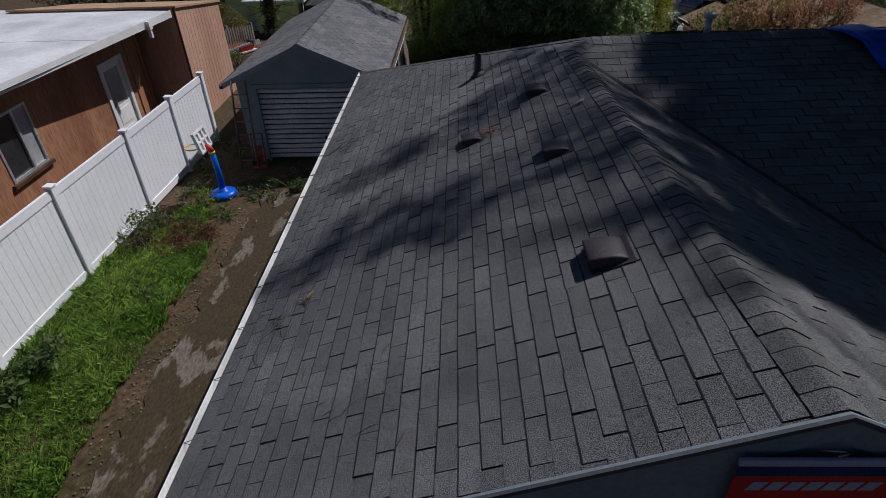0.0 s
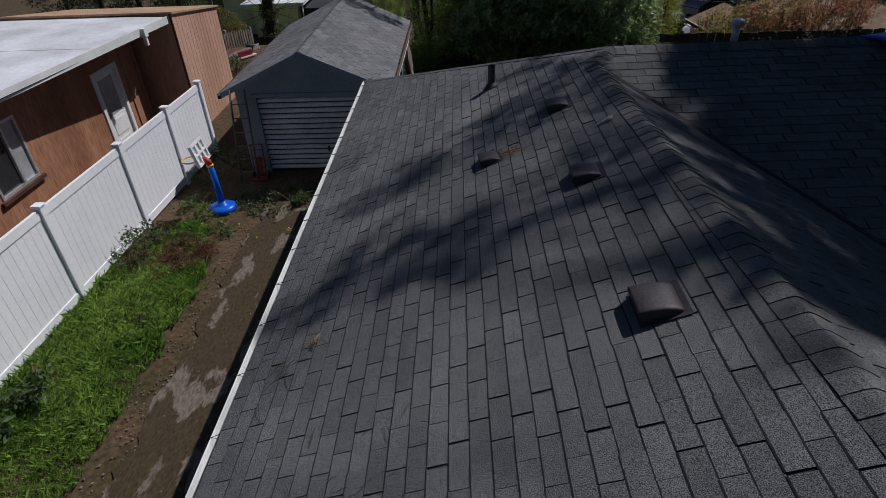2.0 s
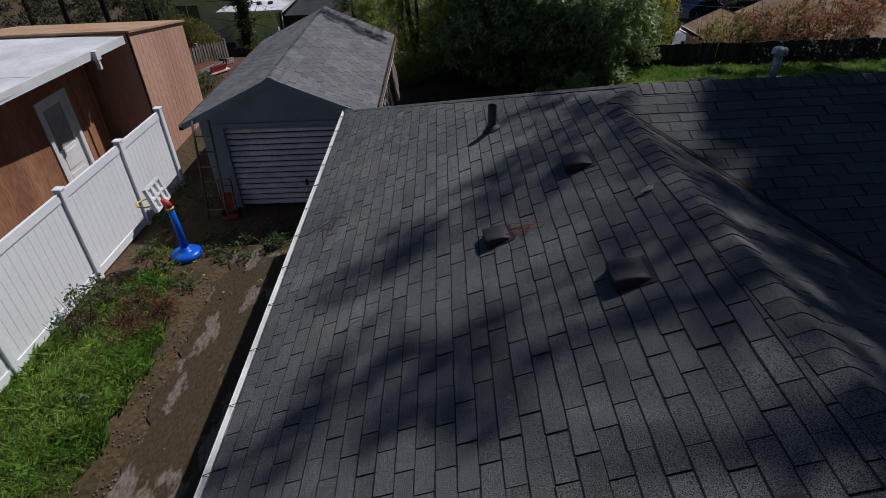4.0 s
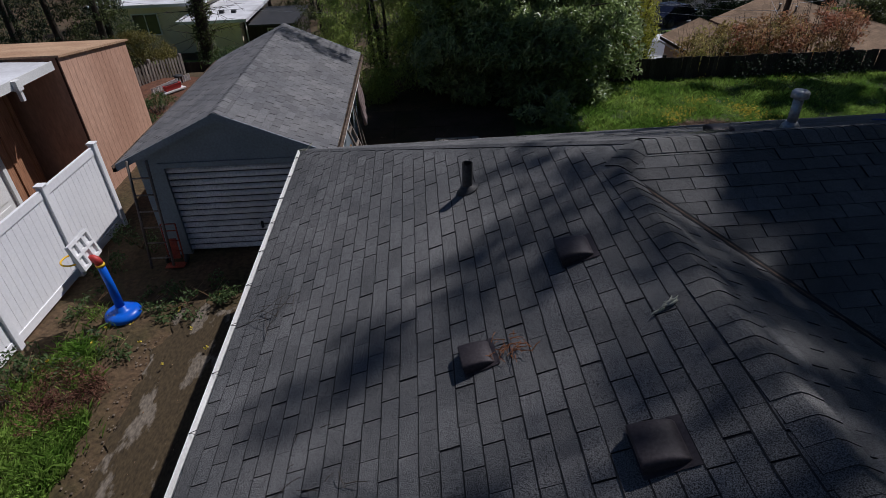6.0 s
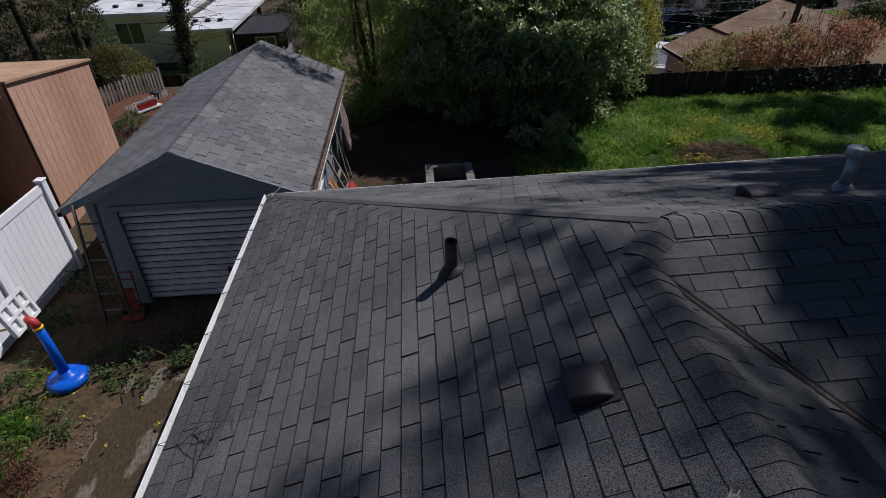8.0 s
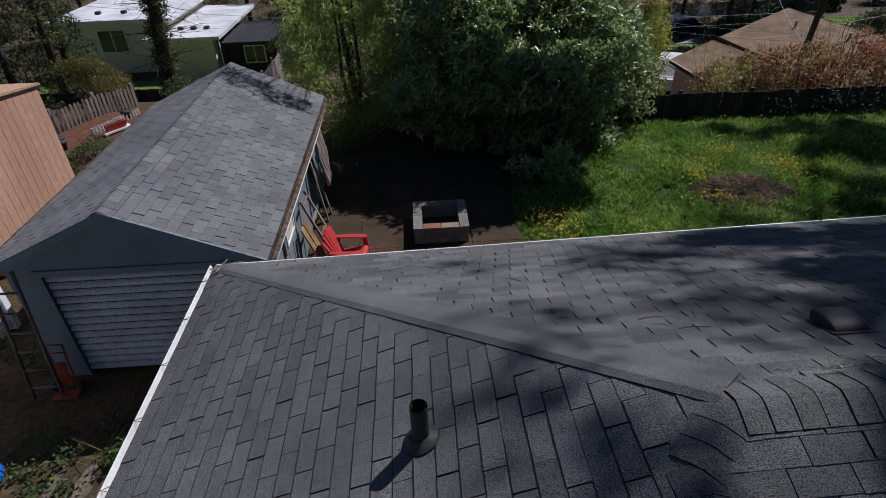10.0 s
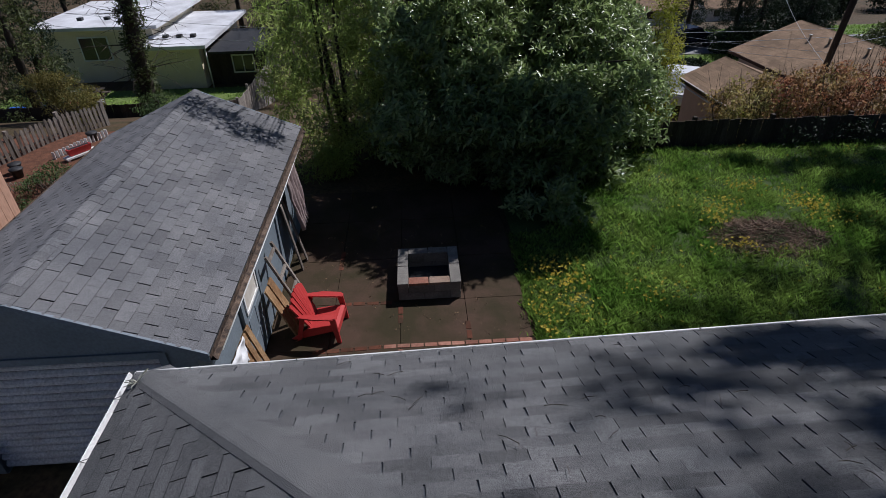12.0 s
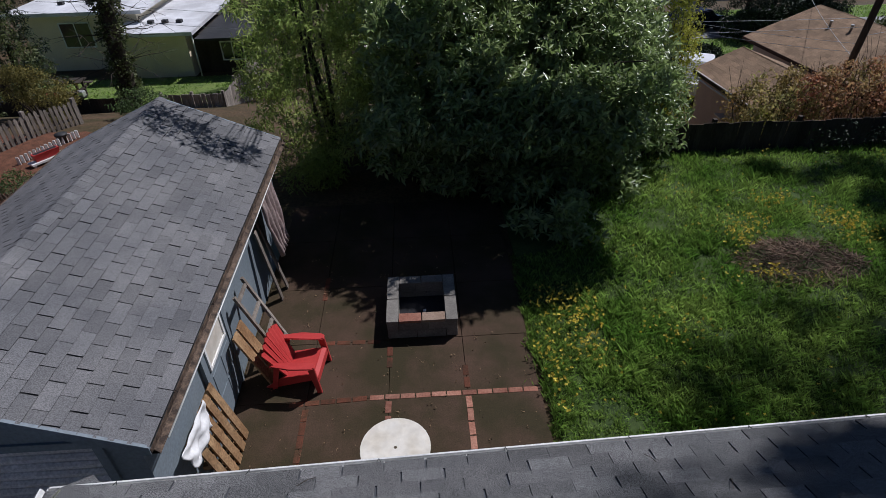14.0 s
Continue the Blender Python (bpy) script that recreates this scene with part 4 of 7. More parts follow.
# the fourth tree is added out of view to keep sky light off the front slope
for _ in range(75):
    crowns[3].append((Vector((rs2.uniform(6.5, 14.5), rs2.uniform(-17.0, -11.5), rs2.uniform(4.5, 12.5))), rs2.uniform(0.8, 1.2)))
# more unseen crowns added on the right, as a screen against the sky
for _ in range(70):
    c = Vector((rs2.uniform(13.4, 16.5), rs2.uniform(-8.5, 0.5), rs2.uniform(3.5, 11.5)))
    crowns[2 if c.y < -2.7 else 0].append((c, rs2.uniform(0.7, 1.1)))
for (x, y), cl in zip(TRUNKS, crowns):
    tree = empty("broadleaf_tree", "unseen tall broadleaf tree with crown added for shade", "tree", "tall shade trees", at=(x, y, 0))
    z0 = ground_z(x, y)
    stem = wander((x, y, z0 - 0.2), (x - 0.8, y, 21.0), 8, 0.12, rs2)
    under(trunk_mesh("trunk", stem, 0.34, 0.07, LEAF["bark"], tree), tree)
    for c, r in cl:
        q = min(stem, key=lambda p: (p - c).length + max(0, p.z - c.z) * 2)
        under(trunk_mesh("limb", [q, q.lerp(c, 0.5) + Vector((0, 0, 0.25)), c], 0.035, 0.01, LEAF["bark"], tree, seg=5), tree)
    under(leaf_cloud("crown", [(tuple(c), (r, r, r * 0.8), int((6 + 92 * r * r) if r < 0.37 else (60 + 620 * r * r))) for c, r in cl], 0.2, 0.5, LEAF["laurel"], tree, 31), tree)

# ---- side yard ----
MATS = {
    "drive": surf("dirty_concrete", (0.05, 0.035, 0.017), (0.14, 0.117, 0.09), 2.6, 34, 0.88, 0.4, grain=0.4, edge=(0.545, 0.585), stretch=(1, 0.42, 1)),
    "patio": surf("mossy_concrete", (0.034, 0.026, 0.01), (0.068, 0.041, 0.026), 1.1, 75, 0.92, 0.3, grain=0.3, edge=(0.4, 0.6)),
    "brick": surf("pink_brick", (0.22, 0.085, 0.055), (0.33, 0.17, 0.12), 3, 40, 0.9, 0.4, rand=0.25),
    "stone": surf("grey_concrete_block", (0.15, 0.14, 0.125), (0.23, 0.215, 0.19), 3, 50, 0.9, 0.4, rand=0.12),
    "red": surf("red_plastic", (0.42, 0.038, 0.036), (0.5, 0.055, 0.05), 2, 30, 0.45, 0.04, grain=0.06),
    "truck": surf("faded_red_enamel", (0.2, 0.03, 0.018), (0.3, 0.055, 0.03), 4, 40, 0.6, 0.1, grain=0.3),
    "blue": surf("blue_plastic", (0.005, 0.09, 0.55), (0.01, 0.13, 0.68), 2, 20, 0.35, 0.03, grain=0.05),
    "yellow": surf("yellow_plastic", (0.75, 0.45, 0.02), (0.8, 0.5, 0.03), 2, 20, 0.4, 0, grain=0.05),
    "wood": surf("weathered_plank", (0.2, 0.11, 0.05), (0.36, 0.23, 0.12), 3, 35, 0.9, 0.4, rand=0.2, grain=0.3),
    "grey_wood": surf("grey_weathered_wood", (0.11, 0.09, 0.075), (0.23, 0.2, 0.17), 3, 35, 0.95, 0.4, rand=0.25, grain=0.3, stretch=(1, 1, 0.3)),
    "pale_wood": surf("sunbleached_fence_plank", (0.2, 0.17, 0.145), (0.36, 0.32, 0.28), 3, 35, 0.95, 0.4, rand=0.25, grain=0.3, stretch=(1, 1, 0.3)),
    "dark_wood": surf("dark_fence_board", (0.035, 0.028, 0.022), (0.07, 0.055, 0.045), 2, 30, 0.95, 0.4, rand=0.25, stretch=(1, 1, 0.3)),
    "cloth": surf("white_cloth", (0.66, 0.66, 0.66), (0.8, 0.8, 0.8), 4, 20, 0.9, 0.2, grain=0.08),
    "drape": surf("dusty_pink_cloth", (0.24, 0.17, 0.16), (0.34, 0.27, 0.25), 3, 20, 0.95, 0.2),
    "marble": surf("cream_table_top", (0.6, 0.55, 0.46), (0.72, 0.69, 0.62), 4, 12, 0.4, 0.02, grain=0.08),
    "vent": surf("brown_vent_metal", (0.034, 0.028, 0.031), (0.052, 0.043, 0.047), 4, 60, 0.55, 0.08, metal=0.2),
    "rubber": surf("black_vent_pipe", (0.02, 0.02, 0.021), (0.045, 0.045, 0.047), 5, 40, 0.6, 0.1),
    "rust": surf("rusted_gutter", (0.035, 0.025, 0.02), (0.15, 0.105, 0.075), 11, 60, 0.9, 0.4, grain=0.35),
    "lichen": surf("grey_lichen", (0.25, 0.26, 0.2), (0.4, 0.4, 0.33), 8, 50, 0.95, 0.4),
    "mulch": surf("bark_mulch", (0.085, 0.036, 0.02), (0.16, 0.07, 0.04), 5, 60, 0.95, 0.6, grain=0.45, dist=0.03),
    "cream_wall": surf("cream_siding", (0.7, 0.61, 0.44), (0.78, 0.69, 0.52), 0.8, 20, 0.85, 0.1, grain=0.08),
    "pink_wall": surf("beige_stucco", (0.48, 0.36, 0.3), (0.58, 0.44, 0.37), 0.8, 30, 0.9, 0.2, grain=0.1),
    "pale_wall": surf("pale_grey_siding", (0.62, 0.61, 0.58), (0.72, 0.7, 0.67), 0.8, 20, 0.85, 0.1, grain=0.08),
    "brown_roof": surf("brown_shingle", (0.19, 0.125, 0.075), (0.28, 0.19, 0.12), 0.9, 40, 0.92, 0.4, rand=0.2, island=True, grain=0.3),
    "far_lawn": surf("far_lawn_turf", (0.1, 0.15, 0.035), (0.15, 0.2, 0.05), 0.8, 9, 0.9, 0.4, grain=0.3),
    "asphalt": surf("asphalt", (0.22, 0.22, 0.225), (0.3, 0.3, 0.3), 0.6, 40, 0.9, 0.2),
    "tarp": surf("blue_tarp", (0.01, 0.05, 0.35), (0.015, 0.08, 0.5), 3, 14, 0.4, 0.3, dist=0.03),
    "flag_red": surf("red_banner", (0.42, 0.02, 0.015), (0.5, 0.03, 0.02), 3, 80, 0.8, 0.1),
    "hem": surf("lilac_banner_hem", (0.3, 0.3, 0.42), (0.38, 0.38, 0.5), 3, 60, 0.8, 0.1, grain=0.1),
    "flag_blue": surf("navy_banner", (0.01, 0.02, 0.09), (0.015, 0.03, 0.13), 3, 80, 0.8, 0.1),
    "black_glass": surf("dark_glass", (0.012, 0.015, 0.018), (0.03, 0.033, 0.036), 1.5, 10, 0.12, 0, spec=0.6, grain=0.05),
    "pale_glass": surf("curtained_and_reflecting_glass", (0.3, 0.31, 0.32), (0.42, 0.43, 0.44), 2, 10, 0.15, 0, spec=0.6, grain=0.08),
    "car_dark": surf("dark_car_paint", (0.012, 0.014, 0.03), (0.018, 0.02, 0.04), 1, 10, 0.2, 0, spec=0.7, grain=0.03),
    "car_white": surf("white_car_paint", (0.75, 0.75, 0.76), (0.8, 0.8, 0.81), 1, 10, 0.25, 0, grain=0.02),
    "silver": surf("aluminium_frame", (0.5, 0.5, 0.5), (0.62, 0.62, 0.62), 3, 30, 0.4, 0.05, metal=0.6),
}


def sheet(name, x0, x1, y0, y1, z, material, label, category, step=0.25, rough_edge=0.0, seed=1, bump=0.01):
    """A thin slab lying on the ground, with an uneven outline and relief."""
    nxs, nys = max(2, int((x1 - x0) / step)), max(2, int((y1 - y0) / step))
    v, f = [], []
    for layer in (0, 1):
        for j in range(nys + 1):
            for i in range(nxs + 1):
                x, y = x0 + (x1 - x0) * i / nxs, y0 + (y1 - y0) * j / nys
                if rough_edge and i == 0:
                    x += rough_edge * noise.noise((y * 1.7, seed, 0)) + 0.4 * rough_edge * noise.noise((y * 5, seed, 3))
                if rough_edge and j in (0, nys):
                    y += rough_edge * noise.noise((x * 2.3, seed, 9))
                zz = (z + bump * noise.noise((x * 1.5, y * 1.5, seed)) if layer else -0.08) + ground_z(x, y)
                v.append((x, y, zz))
    n = (nxs + 1) * (nys + 1)
    for j in range(nys):
        for i in range(nxs):
            a = j * (nxs + 1) + i
            f.append((n + a, n + a + 1, n + a + nxs + 2, n + a + nxs + 1))
    rim = [i for i in range(nxs + 1)] + [j * (nxs + 1) + nxs for j in range(1, nys + 1)] + [nys * (nxs + 1) + i for i in range(nxs - 1, -1, -1)] + [j * (nxs + 1) for j in range(nys - 1, 0, -1)]
    for a, b in zip(rim, rim[1:] + rim[:1]):
        f.append((a, b, n + b, n + a))
    return tagged(mesh_ob(name, v, f, material), label, category, kind="structure")


sheet("driveway", -2.28, 0.3, -12, -0.9, 0.008, MATS["drive"], "old concrete driveway strip with dirt and moss", "driveway", step=0.12, rough_edge=0.3, bump=0.006)


def scatter(n, x0, x1, y0, y1, keep, seed):
    rs = np.random.RandomState(seed)
    out = []
    for x, y in zip(rs.uniform(x0, x1, n), rs.uniform(y0, y1, n)):
        if keep(x, y):
            out.append((x, y, ground_z(x, y) - 0.03))
    return out


def strip_keep(x, y):
    edge = -2.62 + 0.25 * noise.noise((y * 1.7, 1, 0)) - 0.1
    v = noise.noise((x * 1.1, y * 1.1, 2.0)) + 0.5 * noise.noise((x * 3, y * 3, 5.0))
    if y > -3.0:
        v -= 0.7 + 0.2 * (y + 3.0)
    e = 0.5 * noise.noise((y * 2.2, 7, 1)) + 0.2
    return x < edge + 0.1 and x < -2.75 + e * 0.4 and v > (-0.75 if y < -3 else -0.28)


grass = blades("side_grass", scatter(105000, -4.5, -2.3, -11.5, 0.9, strip_keep, 4), 0.17, 0.0036, LEAF["grass"], None, 6)
tagged(grass, "lush green grass between driveway and fence", "grass", kind="stuff")


def lawn_keep(x, y):
    left = 4.3 + 0.18 * noise.noise((y * 1.6, 3, 0))
    back = 9.2
    if y > 5.6 and x < 5.3 + (y - 6) * 0.75:
        return False
    return x > left and y < back and (x - 9.15) ** 2 / 0.85 + (y - 4.9) ** 2 / 0.3 > 1 + 1.3 * noise.noise((x * 3, y * 3, 1))


lawn = blades("lawn", scatter(270000, 4.1, 16.5, 0.3, 9.4, lawn_keep, 5) + scatter(60000, 4.1, 8.4, 0.4, 4.2, lawn_keep, 51), 0.15, 0.0036, LEAF["grass"], None, 9, 0.42)
tagged(lawn, "tall unmown grass lawn in dappled light", "grass", kind="stuff")
tagged(sheet("lawn_soil", 4.4, 16, 0.2, 10.5, 0.015, surf("lawn_thatch", (0.035, 0.06, 0.015), (0.055, 0.085, 0.02), 2, 20, 0.95, 0.3), "dark thatch under the tall grass", "ground"), kind="structure")


def flower_keep(x, y):
    return lawn_keep(x, y) and noise.noise((x * 0.8, y * 0.8, 4.0)) > 0.05


pts = scatter(520, 4.1, 14, 0.5, 9.5, flower_keep, 12)
rs3 = np.random.RandomState(5)
# thick drifts of them round the heap and along the patio
for cx, cy, sx, sy, n in ((8.45, 5.55, 0.22, 0.3, 110), (8.9, 6.0, 0.2, 0.15, 40), (10.5, 5.75, 0.28, 0.32, 170), (8.45, 4.45, 0.3, 0.12, 80), (9.6, 6.7, 0.25, 0.18, 60), (5.0, 3.7, 0.3, 0.35, 120), (5.05, 3.05, 0.2, 0.2, 50), (4.45, 2.75, 0.1, 0.35, 60), (6.5, 3.3, 0.3, 0.25, 40), (4.7, 4.2, 0.2, 0.15, 40)):
    pts += [(x, y, 0.07 + 0.1 * math.exp(-((x - 9.3) ** 2 + (y - 5) ** 2) / 3.0)) for x, y in zip(rs3.normal(cx, sx, n), rs3.normal(cy, sy, n)) if lawn_keep(x, y)]
fl = [((p[0], p[1], p[2] + 0.12 + 0.08 * rs3.rand()), (0.011, 0.011, 0.006), 5) for p in pts]
tagged(leaf_cloud("dandelions", fl, 0.029, 0.9, LEAF["flower"], None, 14, -1), "small yellow dandelion flowers in the lawn", "flowers", kind="stuff")
# coarse clumps of taller grass, thickest round the heap
rs6 = random.Random(61)
tall = []
for i in range(170):
    if i < 50:
        a, r = rs6.uniform(0, math.tau), rs6.uniform(1.15, 2.0)
        cx, cy = 9.25 + 1.35 * r * math.cos(a), 4.95 + 0.8 * r * math.sin(a)
    else:
        cx, cy = rs6.uniform(4.6, 13), rs6.uniform(0.6, 8.6)
    if lawn_keep(cx, cy):
        s = rs6.uniform(0.12, 0.28)
        tall += [(cx + rs6.gauss(0, s), cy + rs6.gauss(0, s), 0.01) for _ in range(rs6.randint(90, 190))]
tagged(blades("tall_grass", tall, 0.19, 0.0036, LEAF["grass"], None, 62, 0.55), "coarse clumps of taller grass in the lawn", "grass", kind="stuff")
# heap of cut stalks
rs4 = random.Random(8)
bm = bmesh.new()
for i in range(1000):
    a, r = rs4.uniform(0, math.tau), rs4.random() ** 0.5
    c = Vector((9.15 + 1.05 * r * math.cos(a), 4.88 + 0.68 * r * math.sin(a), 0.1 + 0.2 * (1 - r) + rs4.uniform(0, 0.05)))
    d = Vector((rs4.uniform(-1, 1), rs4.uniform(-1, 1), rs4.uniform(-0.2, 0.3))).normalized() * rs4.uniform(0.08, 0.28)
    tube(bm, [c - d, c + d], 0.004, 3, False)
part("stalk_heap", bm, surf("rotting_stalk", (0.08, 0.055, 0.04), (0.25, 0.17, 0.12), 3, 20, 0.95, 0, rand=0.5, island=True))
tagged(bpy.data.objects["stalk_heap"], "heap of dry cut stalks in the lawn", "garden heap", kind="stuff")


def weed(x, y, r, h, n, seed, mat="weed", size=0.07, label="low leafy weed growing in bare soil"):
    rd = random.Random(seed)
    w = empty("weed", label, "plant", "weeds", at=(x, y, 0))
    cl = [((x + rd.uniform(-r, r), y + rd.uniform(-r, r), rd.uniform(0.04, h)), (r * 0.45, r * 0.45, h * 0.35), n // 6) for _ in range(6)]
    under(leaf_cloud("leaves", cl, size, 0.5, LEAF[mat], w, seed), w)
    for _ in range(5):
        a = rd.uniform(0, math.tau)
        under(trunk_mesh("stem", [(x, y, -0.02), (x + r * 0.5 * math.cos(a), y + r * 0.5 * math.sin(a), h * 0.5), (x + r * math.cos(a), y + r * math.sin(a), h)], 0.006, 0.003, LEAF["straw"], w, seg=5), w)
    return w


for i, (x, y, r, h, n) in enumerate([(-3.9, -2.6, 0.36, 0.5, 420), (-3.5, -2.2, 0.3, 0.16, 90), (-3.95, -1.9, 0.25, 0.2, 110), (-3.3, -1.6, 0.3, 0.12, 80), (-3.75, -0.75, 0.3, 0.2, 150),
                                     (-2.2, -0.75, 0.45, 0.14, 260), (-1.8, -0.65, 0.35, 0.22, 260), (-1.4, -0.7, 0.3, 0.15, 160), (-2.8, -0.7, 0.3, 0.08, 140), (-3.9, 0.3, 0.3, 0.4, 240),
                                     (-3.6, 1.0, 0.3, 0.5, 240), (-2.9, -1.9, 0.3, 0.1, 140), (-4.05, -6.0, 0.3, 0.35, 240), (-4.05, -7.0, 0.3, 0.4, 260), (-3.2, -4.6, 0.12, 0.2, 60), (-4.0, -3.3, 0.25, 0.5, 120)]):
    weed(x, y, r, h, n, 40 + i, size=0.11 if y < -5.5 else 0.07)
rsd = random.Random(77)
dead = []
for _ in range(110):
    a, r = rsd.uniform(0, math.tau), rsd.random() ** 0.5
    x, y = -3.45 + 0.75 * r * math.cos(a), -2.75 + 0.62 * r * math.sin(a)
    if noise.noise((x * 2.2, y * 2.2, 6)) > -0.25:
        dead.append(((x, y, rsd.uniform(0.02, 0.14)), (0.12, 0.12, 0.05), 55))
tagged(leaf_cloud("withered_weeds", dead, 0.045, 0.3, surf("withered_leaf", (0.11, 0.045, 0.03), (0.2, 0.1, 0.065), 3, 20, 0.9, 0, rand=0.4, island=True, leaf=0.2), None, 78), "low mat of withered red-brown weeds", "weeds", kind="stuff")
tuft_pts = [(cx + rsd.gauss(0, s), cy + rsd.gauss(0, s), -0.02) for cx, cy, s, n in ((-3.5, -1.95, 0.2, 1500), (-3.1, -2.4, 0.1, 250), (-3.9, -2.6, 0.18, 700), (-3.6, -0.9, 0.14, 120), (-3.3, -3.5, 0.3, 1500)) for _ in range(n)]
tagged(blades("grass_tufts", tuft_pts, 0.17, 0.004, LEAF["grass"], None, 79, 0.7), "loose green grass tufts in bare soil", "grass", kind="stuff")
dand = [((-3.0 + rs4.uniform(-1.2, 1.6), rs4.uniform(-2.4, -0.6), 0.1), (0.02, 0.02, 0.01), 5) for _ in range(12)]
tagged(leaf_cloud("dandelions", dand, 0.04, 0.9, LEAF["flower"], None, 15, -1), "yellow dandelions in the side yard", "flowers", kind="stuff")
lit = [((rs4.uniform(-4, -0.9), rs4.uniform(-8, 0.3), 0.03), (0.02, 0.02, 0.005), 2) for _ in range(130)] + [((rs4.uniform(0.4, 4.2), rs4.uniform(0.8, 6), 0.042), (0.05, 0.05, 0.004), rs4.choice((1, 1, 2, 4))) for _ in range(260)]
tagged(leaf_cloud("leaf_litter", lit, 0.034, 0.4, LEAF["straw"], None, 16), "dry fallen leaves on soil and patio", "leaves", kind="stuff")

# crumbled concrete along the edge of the drive
rsp = random.Random(91)
V, Fc = [], []
for _ in range(520):
    y = rsp.uniform(-11.5, -1.5)
    x = -2.3 + 0.3 * noise.noise((y * 1.7, 1, 0)) + rsp.gauss(-0.08, 0.16)
    r = rsp.uniform(0.004, 0.018)
    b0 = len(V)
    V += [(x - r, y - r * rsp.uniform(0.5, 1.2), 0.0), (x + r * rsp.uniform(0.6, 1.2), y - r, 0.0), (x + r, y + r, 0.0), (x - r * rsp.uniform(0.5, 1), y + r, 0.0), (x + rsp.uniform(-0.4, 0.4) * r, y + rsp.uniform(-0.4, 0.4) * r, r * 0.45)]
    Fc += [(b0, b0 + 1, b0 + 4), (b0 + 1, b0 + 2, b0 + 4), (b0 + 2, b0 + 3, b0 + 4), (b0 + 3, b0, b0 + 4)]
tagged(mesh_ob("rubble", V, Fc, surf("crumbled_concrete", (0.09, 0.06, 0.04), (0.2, 0.16, 0.12), 6, 40, 0.95, 0.3, rand=0.3, island=True)), "crumbled concrete and small stones beside the drive", "rubble", kind="stuff")
# dead stalks standing by the fence
dry = empty("dead_weed", "dry red-brown weed stalks by the white fence", "plant", at=(-4.0, -2.9, 0))
for k in range(16):
    a = rsp.uniform(0, math.tau)
    q = Vector((0.35 * math.cos(a) + 0.05, 0.4 * math.sin(a), rsp.uniform(0.3, 0.7)))
    under(trunk_mesh("stalk", wander((-4.0 + rsp.uniform(-0.1, 0.15), -2.9 + rsp.uniform(-0.2, 0.2), -0.03), Vector((-4.0, -2.9, 0)) + q, 4, 0.04, rsp), 0.007, 0.003, LEAF["bark"], dry, seg=5), dry)

# toy basketball hoop
hoop = empty("toy_basketball_hoop", "blue plastic toy basketball hoop with white backboard", "toy", at=(-3.12, -1.0, 0))


def lathe(profile, seg=28):
    bm = bmesh.new()
    rings = [[bm.verts.new((r * math.cos(k * math.tau / seg), r * math.sin(k * math.tau / seg), z)) for k in range(seg)] for r, z in profile]
    for a, b in zip(rings, rings[1:]):
        for k in range(seg):
            bm.faces.new((a[k], a[(k + 1) % seg], b[(k + 1) % seg], b[k]))
    bm.faces.new(rings[0][::-1])
    bm.faces.new(rings[-1])
    return bm


part("base", lathe([(0.27, 0.0), (0.28, 0.04), (0.26, 0.09), (0.18, 0.12), (0.09, 0.13), (0.08, 0.2)]), MATS["blue"], hoop, "blue domed water base", True)
bm = bmesh.new()
tube(bm, [(0, 0, 0.12), (0, 0, 0.6), (-0.02, 0, 1.02)], [0.072, 0.062, 0.058], 18)
part("pole", bm, MATS["blue"], hoop, "", True)
bm = bmesh.new()
tube(bm, [(-0.02, 0, 0.99), (-0.02, 0, 1.03)], 0.068, 18)
part("collar", bm, MATS["yellow"], hoop, "yellow collar", True)
bm = bmesh.new()
tube(bm, [(-0.02, 0, 1.03), (-0.04, 0, 1.1), (-0.09, 0, 1.15), (-0.13, 0, 1.16)], [0.062, 0.062, 0.05, 0.03], 16)
part("top", bm, MATS["red"], hoop, "red pole top", True)
bd = pose(-0.17, 0, 1.27, 0, -12, 0)
board = boxes("backboard", [(-0.02, 0.012, -0.27, 0.27, -0.2, 0.24)], MATS["cloth"], hoop, "white ribbed plastic backboard", 0.012, bd)
for yy in (-0.25, -0.085, 0.085, 0.25):
    boxes("rib", [(0.0, 0.05, yy - 0.022, yy + 0.022, -0.19, 0.23)], MATS["cloth"], board, m=bd)
for zz in (-0.18, 0.02, 0.22):
    boxes("rib", [(0.0, 0.048, -0.268, 0.268, zz - 0.022, zz + 0.022)], MATS["cloth"], board, m=bd)
bm = bmesh.new()
ring = [Vector((-0.38 + 0.17 * math.cos(k * math.tau / 20), 0.17 * math.sin(k * math.tau / 20), 1.13)) for k in range(21)]
tube(bm, ring, 0.014, 8, False)
part("rim", bm, MATS["yellow"], hoop, "yellow rim", True)

# wooden ladder against the garage corner
ladder = empty("wooden_ladder", "old weathered wooden ladder leaning on the garage", "ladder", at=(-2.95, 0.3, 0))
for dx in (-0.2, 0.2):
    wire("rail", [(dx, 0, 0), (dx * 0.8 + 0.1, 0.2, 2.02)], 0.024, MATS["grey_wood"], ladder, seg=4)
for k in range(6):
    t = 0.1 + 0.15 * k
    wire("rung", [(-0.2 + 0.14 * t, 0.2 * t, 2.02 * t), (0.2 + 0.06 * t, 0.2 * t, 2.02 * t)], 0.016, MATS["grey_wood"], ladder, seg=6)
